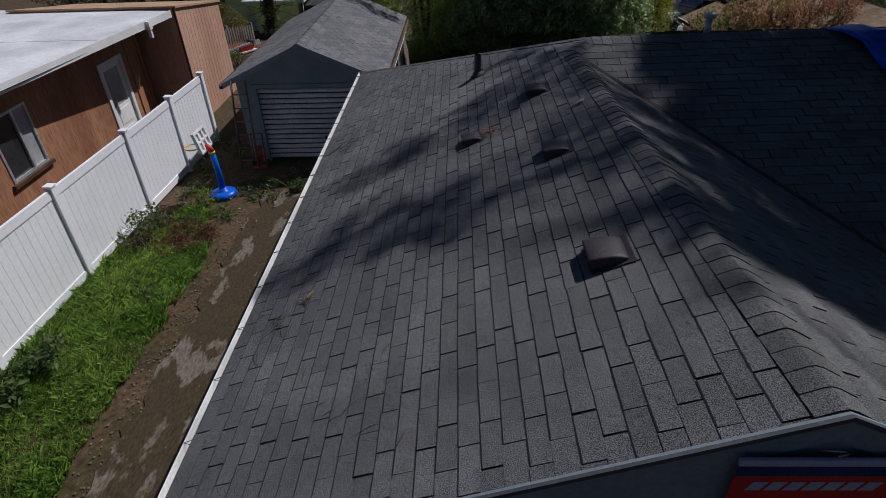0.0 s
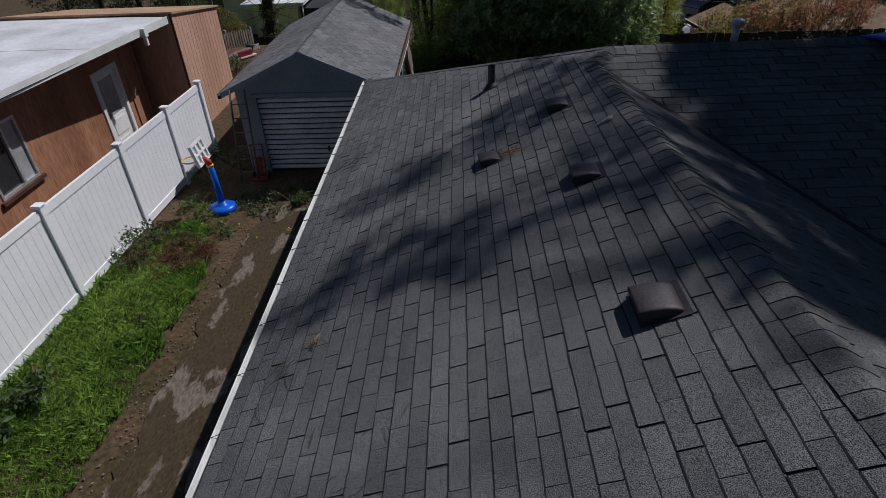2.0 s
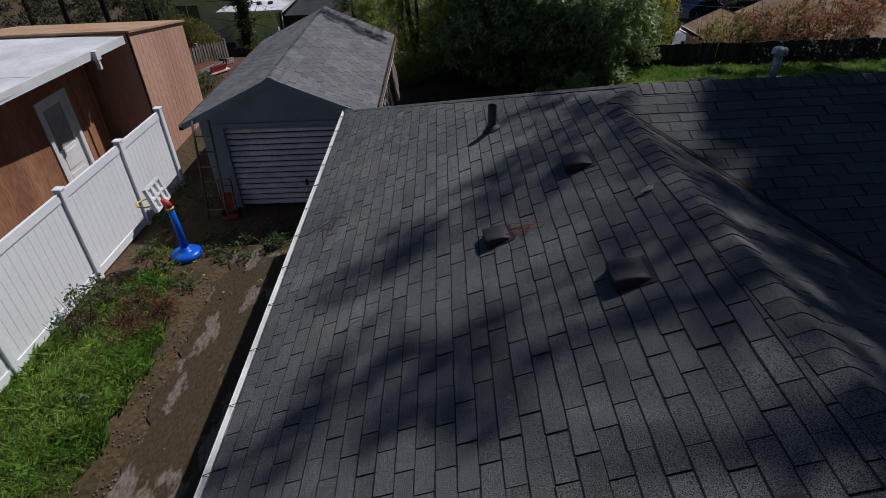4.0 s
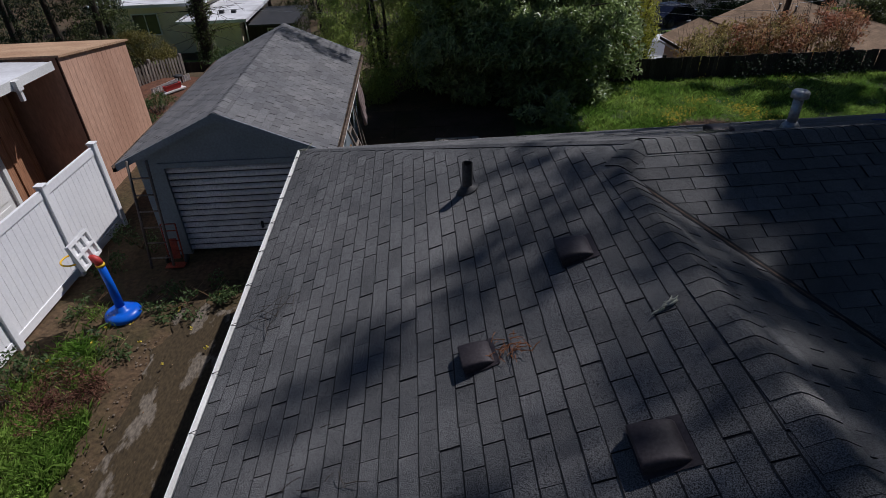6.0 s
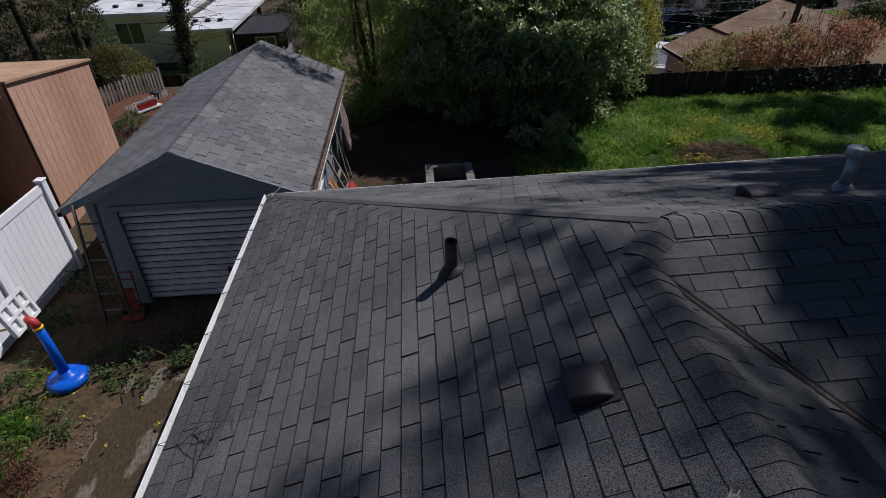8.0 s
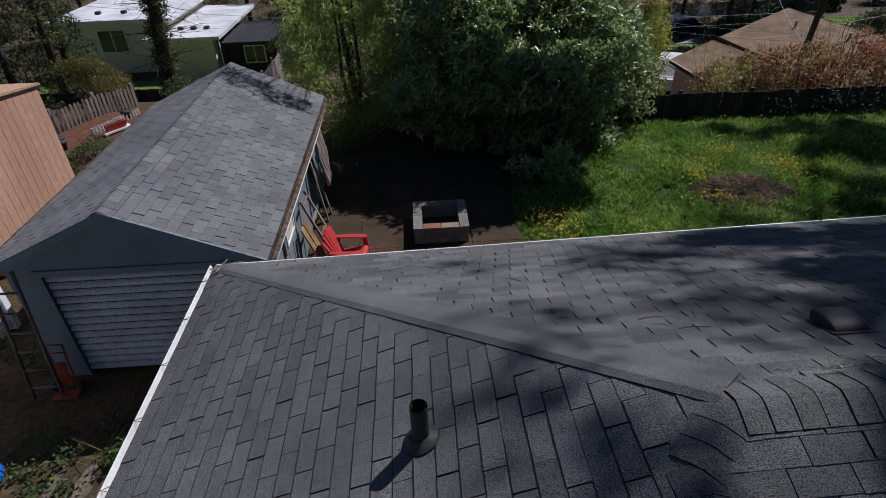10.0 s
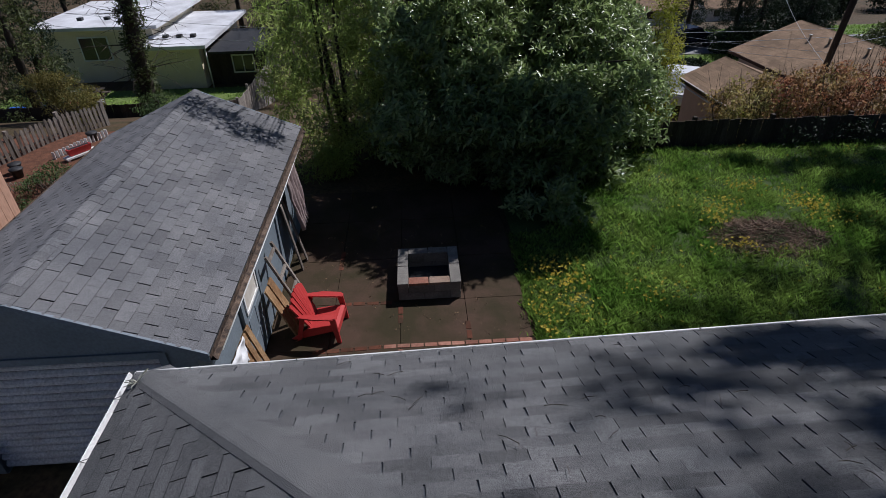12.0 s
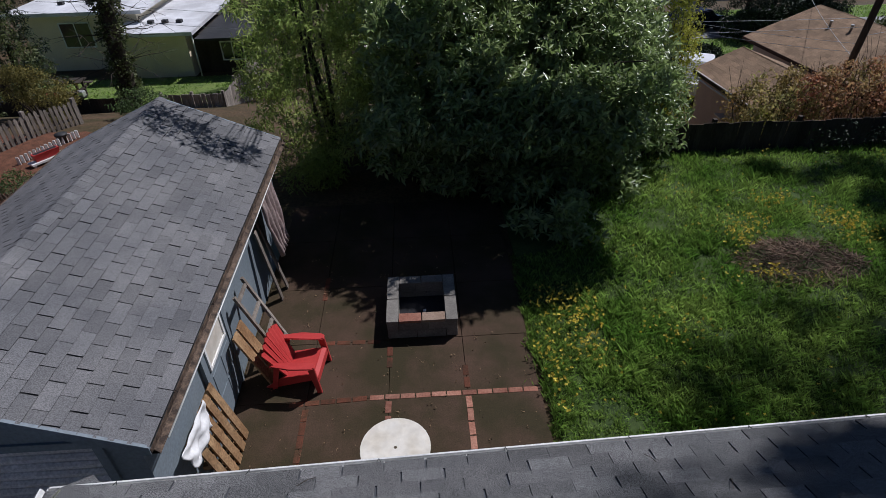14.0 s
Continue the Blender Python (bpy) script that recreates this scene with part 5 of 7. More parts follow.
# red hand truck
truck = empty("hand_truck", "faded red hand truck leaning by the garage corner", "hand truck", at=(-2.72, 0.42, 0))
for dx in (-0.13, 0.13):
    wire("rail", [(dx, 0, 0.08), (dx, 0.1, 0.78)], 0.014, MATS["truck"], truck, seg=8)
for z in (0.25, 0.45, 0.65, 0.78):
    wire("crossbar", [(-0.13, 0.14 * z - 0.01, z), (0.13, 0.14 * z - 0.01, z)], 0.011, MATS["truck"], truck, seg=6)
boxes("panel", [(-0.08, 0.08, -0.005, 0.005, 0.1, 0.5)], MATS["truck"], truck, m=pose(0, 0.0, 0, -7))
boxes("toe_plate", [(-0.17, 0.17, -0.18, 0.0, 0.02, 0.03)], MATS["truck"], truck)
for dx in (-0.17, 0.17):
    bm = bmesh.new()
    tube(bm, [(dx - 0.02, 0.03, 0.08), (dx + 0.02, 0.03, 0.08)], 0.08, 16)
    part("wheel", bm, MATS["rubber"], truck, "black rubber wheel", True)

# window and door of the brown house
win = empty("window", "aluminium sliding window in brown wall", "window", at=(NX, 0, 0))
ya, yb, za, zb = NWIN
boxes("frame", [(-0.06, 0.02, ya, ya + 0.05, za, zb), (-0.06, 0.02, yb - 0.05, yb, za, zb), (-0.06, 0.02, ya + 0.05, yb - 0.05, zb - 0.05, zb), (-0.06, 0.02, ya + 0.05, yb - 0.05, za, za + 0.05), (-0.05, 0.015, (ya + yb) / 2 + 0.1, (ya + yb) / 2 + 0.15, za + 0.05, zb - 0.05)], MATS["silver"], win)
boxes("pane", [(-0.04, -0.03, ya + 0.05, (ya + yb) / 2 + 0.1, za + 0.05, zb - 0.05)], MATS["black_glass"], win)
boxes("pane", [(-0.03, -0.02, (ya + yb) / 2 + 0.15, yb - 0.05, za + 0.05, zb - 0.05)], MATS["pale_glass"], win)
boxes("sill", [(-0.02, 0.07, ya - 0.08, yb + 0.08, za - 0.07, za - 0.005)], M["dark_trim"], win)
tagged(win, kind="structure")
dr = empty("door", "white half-glazed side door, closed", "door", at=(NX, 0, 0))
ya, yb, za, zb = NDOOR
boxes("frame", [(-0.1, 0.03, ya - 0.07, ya + 0.03, za, zb + 0.07), (-0.1, 0.03, yb - 0.03, yb + 0.07, za, zb + 0.07), (-0.1, 0.03, ya + 0.03, yb - 0.03, zb - 0.03, zb + 0.07)], M["white_paint"], dr)
leaf_b = boxes("leaf", [(-0.07, -0.03, ya + 0.03, ya + 0.15, za, zb - 0.03), (-0.07, -0.03, yb - 0.15, yb - 0.03, za, zb - 0.03), (-0.07, -0.03, ya + 0.15, yb - 0.15, za, 1.2), (-0.07, -0.03, ya + 0.15, yb - 0.15, zb - 0.15, zb - 0.03)], M["white_paint"], dr)
# the reflection in the door's glass is put into a pale pane colour
boxes("pane", [(-0.055, -0.045, ya + 0.15, yb - 0.15, 1.2, zb - 0.15)], MATS["pale_glass"], dr, "door pane in a pale tone for its reflection")
for z0, z1 in ((0.25, 0.65), (0.75, 1.12)):
    boxes("panel", [(-0.03, -0.018, ya + 0.2, yb - 0.2, z0, z1)], M["white_paint"], leaf_b, bevel=0.005)
tagged(dr, kind="structure")
boxes("trim", [(NX, NX + 0.03, y, y + 0.1, 0, 2.85) for y in (2.3, 2.85)], M["brown_ply"], nh)
outlet = boxes("roof_outlet", [(-5.36, -5.23, 2.0, 2.15, 2.79, 2.97), (-5.32, -5.25, 2.04, 2.11, 2.6, 2.79)], M["white_metal"], nh, "white roof drain outlet")
seams = [(-13.3, EV(y) - 0.1, y, y + 0.05, 2.97, 2.976) for y in (-8, -5.2, -2.4, 0.4)]
for it in seams:
    boxes("seam", [it], M["membrane"], nh)

# ---- on the roof ----
def on_left(x, y, turn=0.0, h=0.0):
    """A pose on the left slope: its x runs up the slope and its z stands off the shingles."""
    a = math.degrees(math.atan(S))
    return Matrix.Translation((x, y, EZ + S * x + 0.012)) @ pose(0, 0, h, 0, -a, 0) @ pose(0, 0, 0, 0, 0, turn)


def roof_vent(m):
    v = empty("roof_vent", "brown metal slant-back roof vent on shingles", "roof vent", "roof vents")
    boxes("flange", [(-0.15, 0.17, -0.165, 0.165, 0, 0.004)], MATS["vent"], v)
    bm = bmesh.new()
    rows = []
    for x, z, w in ((0.13, 0.008, 0.122), (0.118, 0.026, 0.132), (0.085, 0.05, 0.137), (0.03, 0.074, 0.139), (-0.05, 0.093, 0.14), (-0.12, 0.1, 0.141), (-0.136, 0.097, 0.141), (-0.14, 0.08, 0.14)):
        row = []
        for k in range(13):
            a = math.pi * k / 12
            c, q = math.cos(a), math.sin(a)
            row.append(bm.verts.new((x, w * math.copysign(abs(c) ** 0.22, c), 0.006 + (z - 0.006) * q ** 0.3)))
        rows.append(row)
    for r0, r1 in zip(rows, rows[1:]):
        for k in range(12):
            bm.faces.new((r0[k], r0[k + 1], r1[k + 1], r1[k]))
    part("hood", bm, MATS["vent"], v, "", True)
    boxes("throat", [(-0.1, 0.07, -0.128, 0.128, 0.006, 0.045)], M["deck"], v)
    v.matrix_basis = m
    return v


vent_a = roof_vent(on_left(3.07, -8.42, 0))
for x, y, a, k in ((2.17, -5.56, 6, 0.78), (2.98, -4.82, 0, 0.9), (2.98, -6.56, 0, 0.9)):
    copy_thing(vent_a, on_left(x, y, a) @ Matrix.Scale(k, 4))
bdeg = math.degrees(math.atan(bs))
copy_thing(vent_a, Matrix.Translation((4.98, -2.85, EZ + bs * (YB + K * 4.98 + 2.85) / kl + 0.012)) @ pose(0, 0, 0, -bdeg, 0, 0) @ pose(0, 0, 0, 0, 0, -90) @ Matrix.Scale(0.85, 4))
pipe = empty("plumbing_vent_pipe", "black plumbing vent pipe with rubber flashing", "vent pipe")
bm = lathe([(0.0, 0.0), (0.115, 0.0), (0.11, 0.006), (0.075, 0.02), (0.06, 0.05), (0.05, 0.055)])
fl_ob = part("flashing", bm, MATS["rubber"], pipe, "", True)
fl_ob.matrix_basis = on_left(2.3, -3.27)
bm = bmesh.new()
z0 = EZ + S * 2.3
tube(bm, [(2.3, -3.27, z0 - 0.02), (2.3, -3.27, z0 + 0.3)], 0.052, 20, False)
tube(bm, [(2.3, -3.27, z0 + 0.3), (2.3, -3.27, z0 + 0.05)], 0.042, 20, False)
part("pipe", bm, MATS["rubber"], pipe, "", True)
flue = empty("flue_pipe", "galvanised flue pipe with round cap", "flue pipe", at=(5.72, -2.86, 0))
z0 = EZ + bs * (YB + K * 5.72 + 2.86) / kl
part("collar", lathe([(0.1, z0 - 0.03), (0.085, z0 + 0.04), (0.055, z0 + 0.08)]), M["galv"], flue, "", True)
part("pipe", lathe([(0.048, z0), (0.048, z0 + 0.34)]), M["galv"], flue, "", True)
part("cap", lathe([(0.055, z0 + 0.32), (0.085, z0 + 0.335), (0.085, z0 + 0.385), (0.07, z0 + 0.405), (0.02, z0 + 0.415)]), M["galv"], flue, "", True)
# valley flashing
va, vb = v_top.lerp(v_low, 0.03), v_low
vz = lambda p: front_z(p.x, p.y) + 0.01
va, vb = Vector((va.x, va.y, 0)), Vector((vb.x, vb.y, 0))
bm = bmesh.new()
vd = (vb - va).normalized()
vn = Vector((-vd.y, vd.x, 0)) * 0.016
prism(bm, [va - vn + Vector((0, 0, vz(va))), vb - vn + Vector((0, 0, vz(vb))), vb + vn + Vector((0, 0, vz(vb) + 0.004)), va + vn + Vector((0, 0, vz(va) + 0.004))], (0, 0, 0.006))
flashing = part("valley_flashing", bm, MATS["rust"], house, "rusty valley flashing")
for off in (-0.022, 0.022):
    bm = bmesh.new()
    en = Vector((-vd.y, vd.x, 0)) * off
    e1 = vn * 0.6
    prism(bm, [va + en - e1 + Vector((0, 0, vz(va) + 0.002)), vb + en - e1 + Vector((0, 0, vz(vb) + 0.002)), vb + en + e1 + Vector((0, 0, vz(vb) + 0.006)), va + en + e1 + Vector((0, 0, vz(va) + 0.006))], (0, 0, 0.008))
    part("dark_edge", bm, M["deck"], flashing, "thin black edge strip")


def debris(name, label, m, seed, n, spread, mat, ln=0.1):
    rd = random.Random(seed)
    bm = bmesh.new()
    for _ in range(n):
        c = Vector((rd.gauss(0, spread), rd.gauss(0, spread), 0.012 + rd.random() * 0.02))
        a = rd.uniform(0, math.tau)
        d = Vector((math.cos(a), math.sin(a), rd.uniform(-0.1, 0.25))) * ln * rd.uniform(0.3, 1)
        tube(bm, [c - d, c + d * 0.2 + Vector((0, 0, 0.01)), c + d], 0.0025, 4, False)
    ob = part(name, bm, mat)
    ob.matrix_basis = m
    return tagged(ob, label, "debris", kind="stuff")


debris("twigs", "small clump of dry brown twigs on shingles", on_left(0.63, -7.74), 1, 16, 0.03, LEAF["straw"], 0.07)
debris("pine_needles", "orange pine needles caught beside a roof vent", on_left(2.4, -5.6), 2, 44, 0.065, surf("orange_needle", (0.2, 0.07, 0.025), (0.3, 0.12, 0.04), 5, 30, 0.9, 0), 0.05)
debris("twigs", "thin dry twigs lying on shingles", on_left(0.42, -4.1), 3, 10, 0.1, LEAF["bark"], 0.2)
debris("twigs", "fine dry twigs on shingles near eave", on_left(0.35, -8.0), 4, 14, 0.15, LEAF["bark"], 0.12)
debris("twigs", "dry twigs on shingles near the gutter", on_left(1.0, -6.2), 5, 12, 0.2, LEAF["bark"], 0.1)
debris("twigs", "dry twigs scattered on grey shingles", on_left(1.3, -9.0), 7, 12, 0.3, LEAF["bark"], 0.08)
for i, (x, y) in enumerate(((2.0, -0.6), (3.3, -1.5), (4.4, -0.9), (5.2, -1.9), (6.2, -1.0), (4.0, -2.6))):
    at = Matrix.Translation((x, y, EZ + bs * (YB + K * x - y) / kl + 0.01)) @ pose(0, 0, 0, -math.degrees(math.atan(bs)), 0, 0)
    debris("twigs", "thin dry twigs scattered over the yard-side slope", at, 20 + i, 7, 0.32, LEAF["bark"], 0.1)
bm = bmesh.new()
rd = random.Random(3)
for k in range(5):
    c = rd.uniform(-0.1, 0.1)
    tube(bm, wander((c, 0, 0.012), (c + rd.uniform(0.06, 0.14) * (1 if k % 2 else -1), rd.uniform(-0.03, 0.05), 0.02), 3, 0.01, rd), [0.009, 0.008, 0.006, 0.003], 6)
debris("lichen_twigs", "grey lichen twigs lying along the ridge", Matrix.Translation((4.55, -3.42, MZ - bs * 0.2 + 0.03)) @ Matrix.Diagonal((2.2, 0.25, 1, 1)), 9, 26, 0.07, MATS["lichen"], 0.06)
br = part("lichen_branch", bm, MATS["lichen"], None, "", True)
br.matrix_basis = on_left(3.36, -5.66, 20)
tagged(br, "lichen-covered broken branch on shingles", "branch")
bm = bmesh.new()
for k in range(14):
    tube(bm, wander((0, 0, 0.02), (rd.uniform(-0.12, 0.12), rd.uniform(-0.12, 0.12), 0.05), 2, 0.02, rd), 0.004, 4, False)
nest = part("dry_grass_tuft", bm, MATS["lichen"])
nest.matrix_basis = on_left(0.12, -0.22)
tagged(nest, "pale dry grass tuft at the roof corner", "debris")
# blue tarp over the ridge
bm = bmesh.new()
cols = []
for i in range(13):
    u_ = i / 12
    col = []
    for j in range(9):
        w_ = j / 8
        y = -4.45 + 1.9 * w_
        z = (MZ + fs * (y - RY) if y < RY else MZ - bs * (y - RY)) + 0.08 + 0.09 * noise.noise((u_ * 5, w_ * 5, 2))
        x = 7.1 + 1.75 * u_ + 0.2 * noise.noise((w_ * 3, 1, i * 0.1)) - 0.5 * (w_ - 0.5)
        col.append(bm.verts.new((x, y, z)))
    cols.append(col)
for a, b in zip(cols, cols[1:]):
    for j in range(8):
        bm.faces.new((a[j], a[j + 1], b[j + 1], b[j]))
tp = part("blue_tarp", bm, MATS["tarp"], None, "", True)
md = tp.modifiers.new("thickness", "SOLIDIFY")
md.thickness = 0.01
tagged(tp, "crumpled blue tarpaulin over the roof ridge", "tarpaulin")
# banner on the gable
ban = empty("banner", "red and navy sports banner on gable wall", "banner", at=(3.8, YF - 0.03, 0))
boxes("cloth", [(-0.47, 0.85, -0.02, -0.012, 2.7, 3.41)], MATS["flag_red"], ban)
boxes("band", [(-0.47, 0.85, -0.026, -0.021, 3.39, 3.47)], MATS["flag_blue"], ban)
boxes("hem", [(-0.48, 0.85, -0.032, -0.012, 3.47, 3.515)], MATS["hem"], ban, bevel=0.004)
for k in range(7):
    bm = bmesh.new()
    x = -0.4 + k * 0.09
    prism(bm, [(x, -0.023, 3.27), (x + 0.07, -0.023, 3.27), (x + 0.1, -0.023, 3.335), (x + 0.03, -0.023, 3.335)], (0, 0.002, 0))
    part("bar", bm, MATS["hem"], ban)
wire("hook", [(-0.1, 0.015, 3.53), (-0.08, -0.02, 3.57), (-0.03, -0.03, 3.58), (0.0, -0.02, 3.55), (-0.04, -0.02, 3.53)], 0.005, M["galv"], ban, "loop of pale wire")


# ---- patio ----
PX = [0.2, 1.14, 2.23, 3.3, 4.28]
PY = [0.3, 2.55, 3.62, 4.9, 6.3, 7.6]
patio = empty("patio", "brown mossy concrete patio slabs with brick joints", "patio", kind="structure")
for i in range(4):
    for j in range(5):
        boxes("slab", [(PX[i] + 0.004, PX[i + 1] - 0.004, PY[j] + 0.004, PY[j + 1] - 0.004, -0.08, 0.03)], MATS["patio"], patio, bevel=0.005)
bq_mesh = bpy.data.meshes.new("brick")
bm = bmesh.new()
add_box(bm, -0.095, 0.095, -0.04, 0.04, -0.03, 0.0, bevel=0.004)
bm.to_mesh(bq_mesh)
bm.free()
bq_mesh.materials.append(MATS["brick"])


sunk_mesh = bq_mesh.copy()
sunk_mesh.materials[0] = surf("dirty_sunken_brick", (0.055, 0.03, 0.015), (0.14, 0.045, 0.025), 4, 50, 0.95, 0.4, rand=0.25)


def brick_line(x0, y0, x1, y1, skip=0.0, mesh=bq_mesh):
    n = int(math.hypot(x1 - x0, y1 - y0) / 0.2)
    a = math.degrees(math.atan2(y1 - y0, x1 - x0))
    for k in range(n):
        if rnd.random() < skip:
            continue
        t = (k + 0.5) / n
        ob = new("brick", mesh)
        ob.parent = patio
        ob.matrix_local = pose(x0 + (x1 - x0) * t, y0 + (y1 - y0) * t, 0.036 + rnd.uniform(-0.002, 0.003), 0, 0, a + rnd.uniform(-1.5, 1.5))


brick_line(0.9, 2.5, 1.95, 2.55, 0.0, sunk_mesh)
brick_line(1.97, 2.55, 4.25, 2.55)
brick_line(2.23, 1.3, 2.23, 2.5)
brick_line(3.3, 0.4, 3.3, 2.5)
brick_line(1.14, 0.4, 1.14, 2.42, 0.1, sunk_mesh)
brick_line(2.23, 2.62, 2.23, 3.5, 0.15, sunk_mesh)
brick_line(3.3, 2.62, 3.3, 3.5, 0.25, sunk_mesh)
brick_line(1.2, 3.62, 2.1, 3.6, 0.1, sunk_mesh)
brick_line(3.35, 3.6, 4.25, 3.58, 0.5, sunk_mesh)
brick_line(1.14, 4.6, 1.14, 5.2, 0.0, sunk_mesh)

# fire pit of blocks
pit = empty("fire_pit", "square concrete block fire pit with capstones", "fire pit", at=(2.72, 4.17, 0.03))
OUT, TH = 0.52, 0.17
block_mats = MATS["stone"]
for row in range(2):
    for s in range(4):
        for k in range(2):
            m = pose(0, 0, 0, 0, 0, 90 * s)
            x0 = -OUT + (TH if row % 2 else 0) + k * (OUT - TH / 2)
            boxes("block", [(x0 + 0.003, x0 + OUT - TH / 2 - 0.003, -OUT, -OUT + TH - 0.005, row * 0.15, row * 0.15 + 0.147)], block_mats, pit, bevel=0.008, m=m)
caps = [(-OUT - 0.01, -OUT + TH, -OUT - 0.01, -0.02, "stone"), (-OUT - 0.01, -OUT + TH, -0.01, OUT + 0.01, "stone"), (OUT - TH, OUT + 0.01, -OUT - 0.01, 0.0, "stone"), (OUT - TH, OUT + 0.01, 0.01, OUT + 0.01, "stone"),
        (-OUT + TH + 0.006, -0.01, -OUT - 0.01, -OUT + TH, "brick"), (0.0, OUT - TH - 0.006, -OUT - 0.01, -OUT + TH, "tan"), (-OUT + TH + 0.006, 0.0, OUT - TH, OUT + 0.01, "stone"), (0.01, OUT - TH - 0.006, OUT - TH, OUT + 0.01, "stone")]
MATS["tan"] = surf("tan_block", (0.2, 0.14, 0.1), (0.28, 0.2, 0.15), 3, 40, 0.9, 0.3)
for x0, x1, y0, y1, k in caps:
    boxes("capstone", [(x0, x1 - 0.004, y0, y1 - 0.004, 0.3, 0.345)], MATS[k], pit, "red brick capstone" if k == "brick" else "", bevel=0.006)
# black floor: the shade inside the pit is put into its colour
boxes("pit_floor", [(-OUT + TH, OUT - TH, -OUT + TH, OUT - TH, 0.0, 0.06)], M["deck"], pit, "pit floor, black for the shade inside")
boxes("scrap", [(0.02, 0.06, -0.05, 0.0, 0.06, 0.09)], MATS["cloth"], pit)

# red garden chair
chair = empty("garden_chair", "red plastic slatted garden chair on patio", "chair", at=(1.0, 3.02, 0.03))
chair.rotation_euler = (0, 0, radians(-6))
chair.scale = (0.75, 0.82, 0.83)
R = MATS["red"]
for k in range(6):
    y = -0.25 + k * 0.1
    bm = bmesh.new()
    prism(bm, [(0.38, y - 0.046, 0.36), (0.38, y + 0.046, 0.36), (0.1, y + 0.046, 0.31), (-0.18, y + 0.044, 0.25), (-0.18, y - 0.044, 0.25), (0.1, y - 0.046, 0.31)], (0.004, 0, 0.02))
    part("seat_slat", bm, R, chair)
boxes("seat_pan", [(-0.2, 0.38, -0.29, 0.29, -0.012, 0.0)], R, chair, m=pose(0, 0, 0.31, 0, -11, 0))
for k in range(7):
    f = (k - 3) / 3
    y0, y1 = f * 0.22, f * 0.33
    top = 0.95 - 0.13 * f * f
    bm = bmesh.new()
    w0, w1 = 0.034, 0.051
    prism(bm, [(-0.14, y0 - w0, 0.24), (-0.14, y0 + w0, 0.24), (-0.44, y1 + w1, top), (-0.46, y1, top + 0.025), (-0.44, y1 - w1, top)], (0.022, 0, 0.009))
    part("back_slat", bm, R, chair)
bm = bmesh.new()
prism(bm, [(-0.15, -0.25, 0.24), (-0.15, 0.25, 0.24), (-0.42, 0.36, 0.78), (-0.45, 0.2, 0.89), (-0.46, 0.0, 0.92), (-0.45, -0.2, 0.89), (-0.42, -0.36, 0.78)], (-0.012, 0, -0.004))
part("back_panel", bm, R, chair)
for s in (-1, 1):
    bm = bmesh.new()
    prism(bm, [(-0.36, s * 0.27, 0.56), (-0.38, s * 0.37, 0.56), (0.0, s * 0.42, 0.57), (0.36, s * 0.42, 0.57), (0.44, s * 0.38, 0.57), (0.44, s * 0.28, 0.57), (0.36, s * 0.26, 0.57)], (0, 0, 0.03))
    bmesh.ops.bevel(bm, geom=bm.edges[:], offset=0.012, segments=2, affect="EDGES")
    part("arm", bm, R, chair)
    bm = bmesh.new()
    prism(bm, [(0.3, s * 0.33, 0.57), (0.43, s * 0.33, 0.57), (0.49, s * 0.33, 0.0), (0.4, s * 0.33, 0.0)], (0, s * 0.05, 0))
    bmesh.ops.bevel(bm, geom=bm.edges[:], offset=0.01, segments=1, affect="EDGES")
    part("leg", bm, R, chair)
    bm = bmesh.new()
    prism(bm, [(0.4, s * 0.3, 0.38), (0.44, s * 0.3, 0.26), (-0.5, s * 0.3, 0.0), (-0.56, s * 0.3, 0.02), (-0.2, s * 0.3, 0.27)], (0, -s * 0.03, 0))
    part("side_rail", bm, R, chair)
    bm = bmesh.new()
    prism(bm, [(-0.3, s * 0.33, 0.56), (-0.2, s * 0.33, 0.56), (-0.34, s * 0.33, 0.04), (-0.44, s * 0.33, 0.0)], (0, -s * 0.03, 0))
    part("leg", bm, R, chair)
bm = bmesh.new()
prism(bm, [(0.38, -0.32, 0.385), (0.38, 0.32, 0.385), (0.45, 0.32, 0.34), (0.46, 0.32, 0.22), (0.46, -0.32, 0.22), (0.45, -0.32, 0.34)], (-0.015, 0, -0.012))
part("apron", bm, R, chair)

# round table under the eave line
table = empty("round_table", "round cream stone-look patio table with parasol hole", "table", at=(2.39, 1.27, 0.03))
bm = bmesh.new()
seg = 48
top_o = [bm.verts.new((0.385 * math.cos(k * math.tau / seg), 0.385 * math.sin(k * math.tau / seg), 0.7)) for k in range(seg)]
top_i = [bm.verts.new((0.018 * math.cos(k * math.tau / seg), 0.018 * math.sin(k * math.tau / seg), 0.7)) for k in range(seg)]
low_o = [bm.verts.new((v.co.x * 0.985, v.co.y * 0.985, 0.672)) for v in top_o]
low_i = [bm.verts.new((v.co.x, v.co.y, 0.672)) for v in top_i]
for k in range(seg):
    q = (k + 1) % seg
    bm.faces.new((top_o[k], top_o[q], top_i[q], top_i[k]))
    bm.faces.new((low_o[q], low_o[k], low_i[k], low_i[q]))
    bm.faces.new((top_o[q], top_o[k], low_o[k], low_o[q]))
    bm.faces.new((top_i[k], top_i[q], low_i[q], low_i[k]))
part("tabletop", bm, MATS["marble"], table)
for k in range(4):
    a = k * math.pi / 2 + 0.4
    wire("leg", [(0.1 * math.cos(a), 0.1 * math.sin(a), 0.672), (0.12 * math.cos(a), 0.12 * math.sin(a), 0.35), (0.28 * math.cos(a), 0.28 * math.sin(a), 0.0)], 0.015, MATS["silver"], table, seg=8)

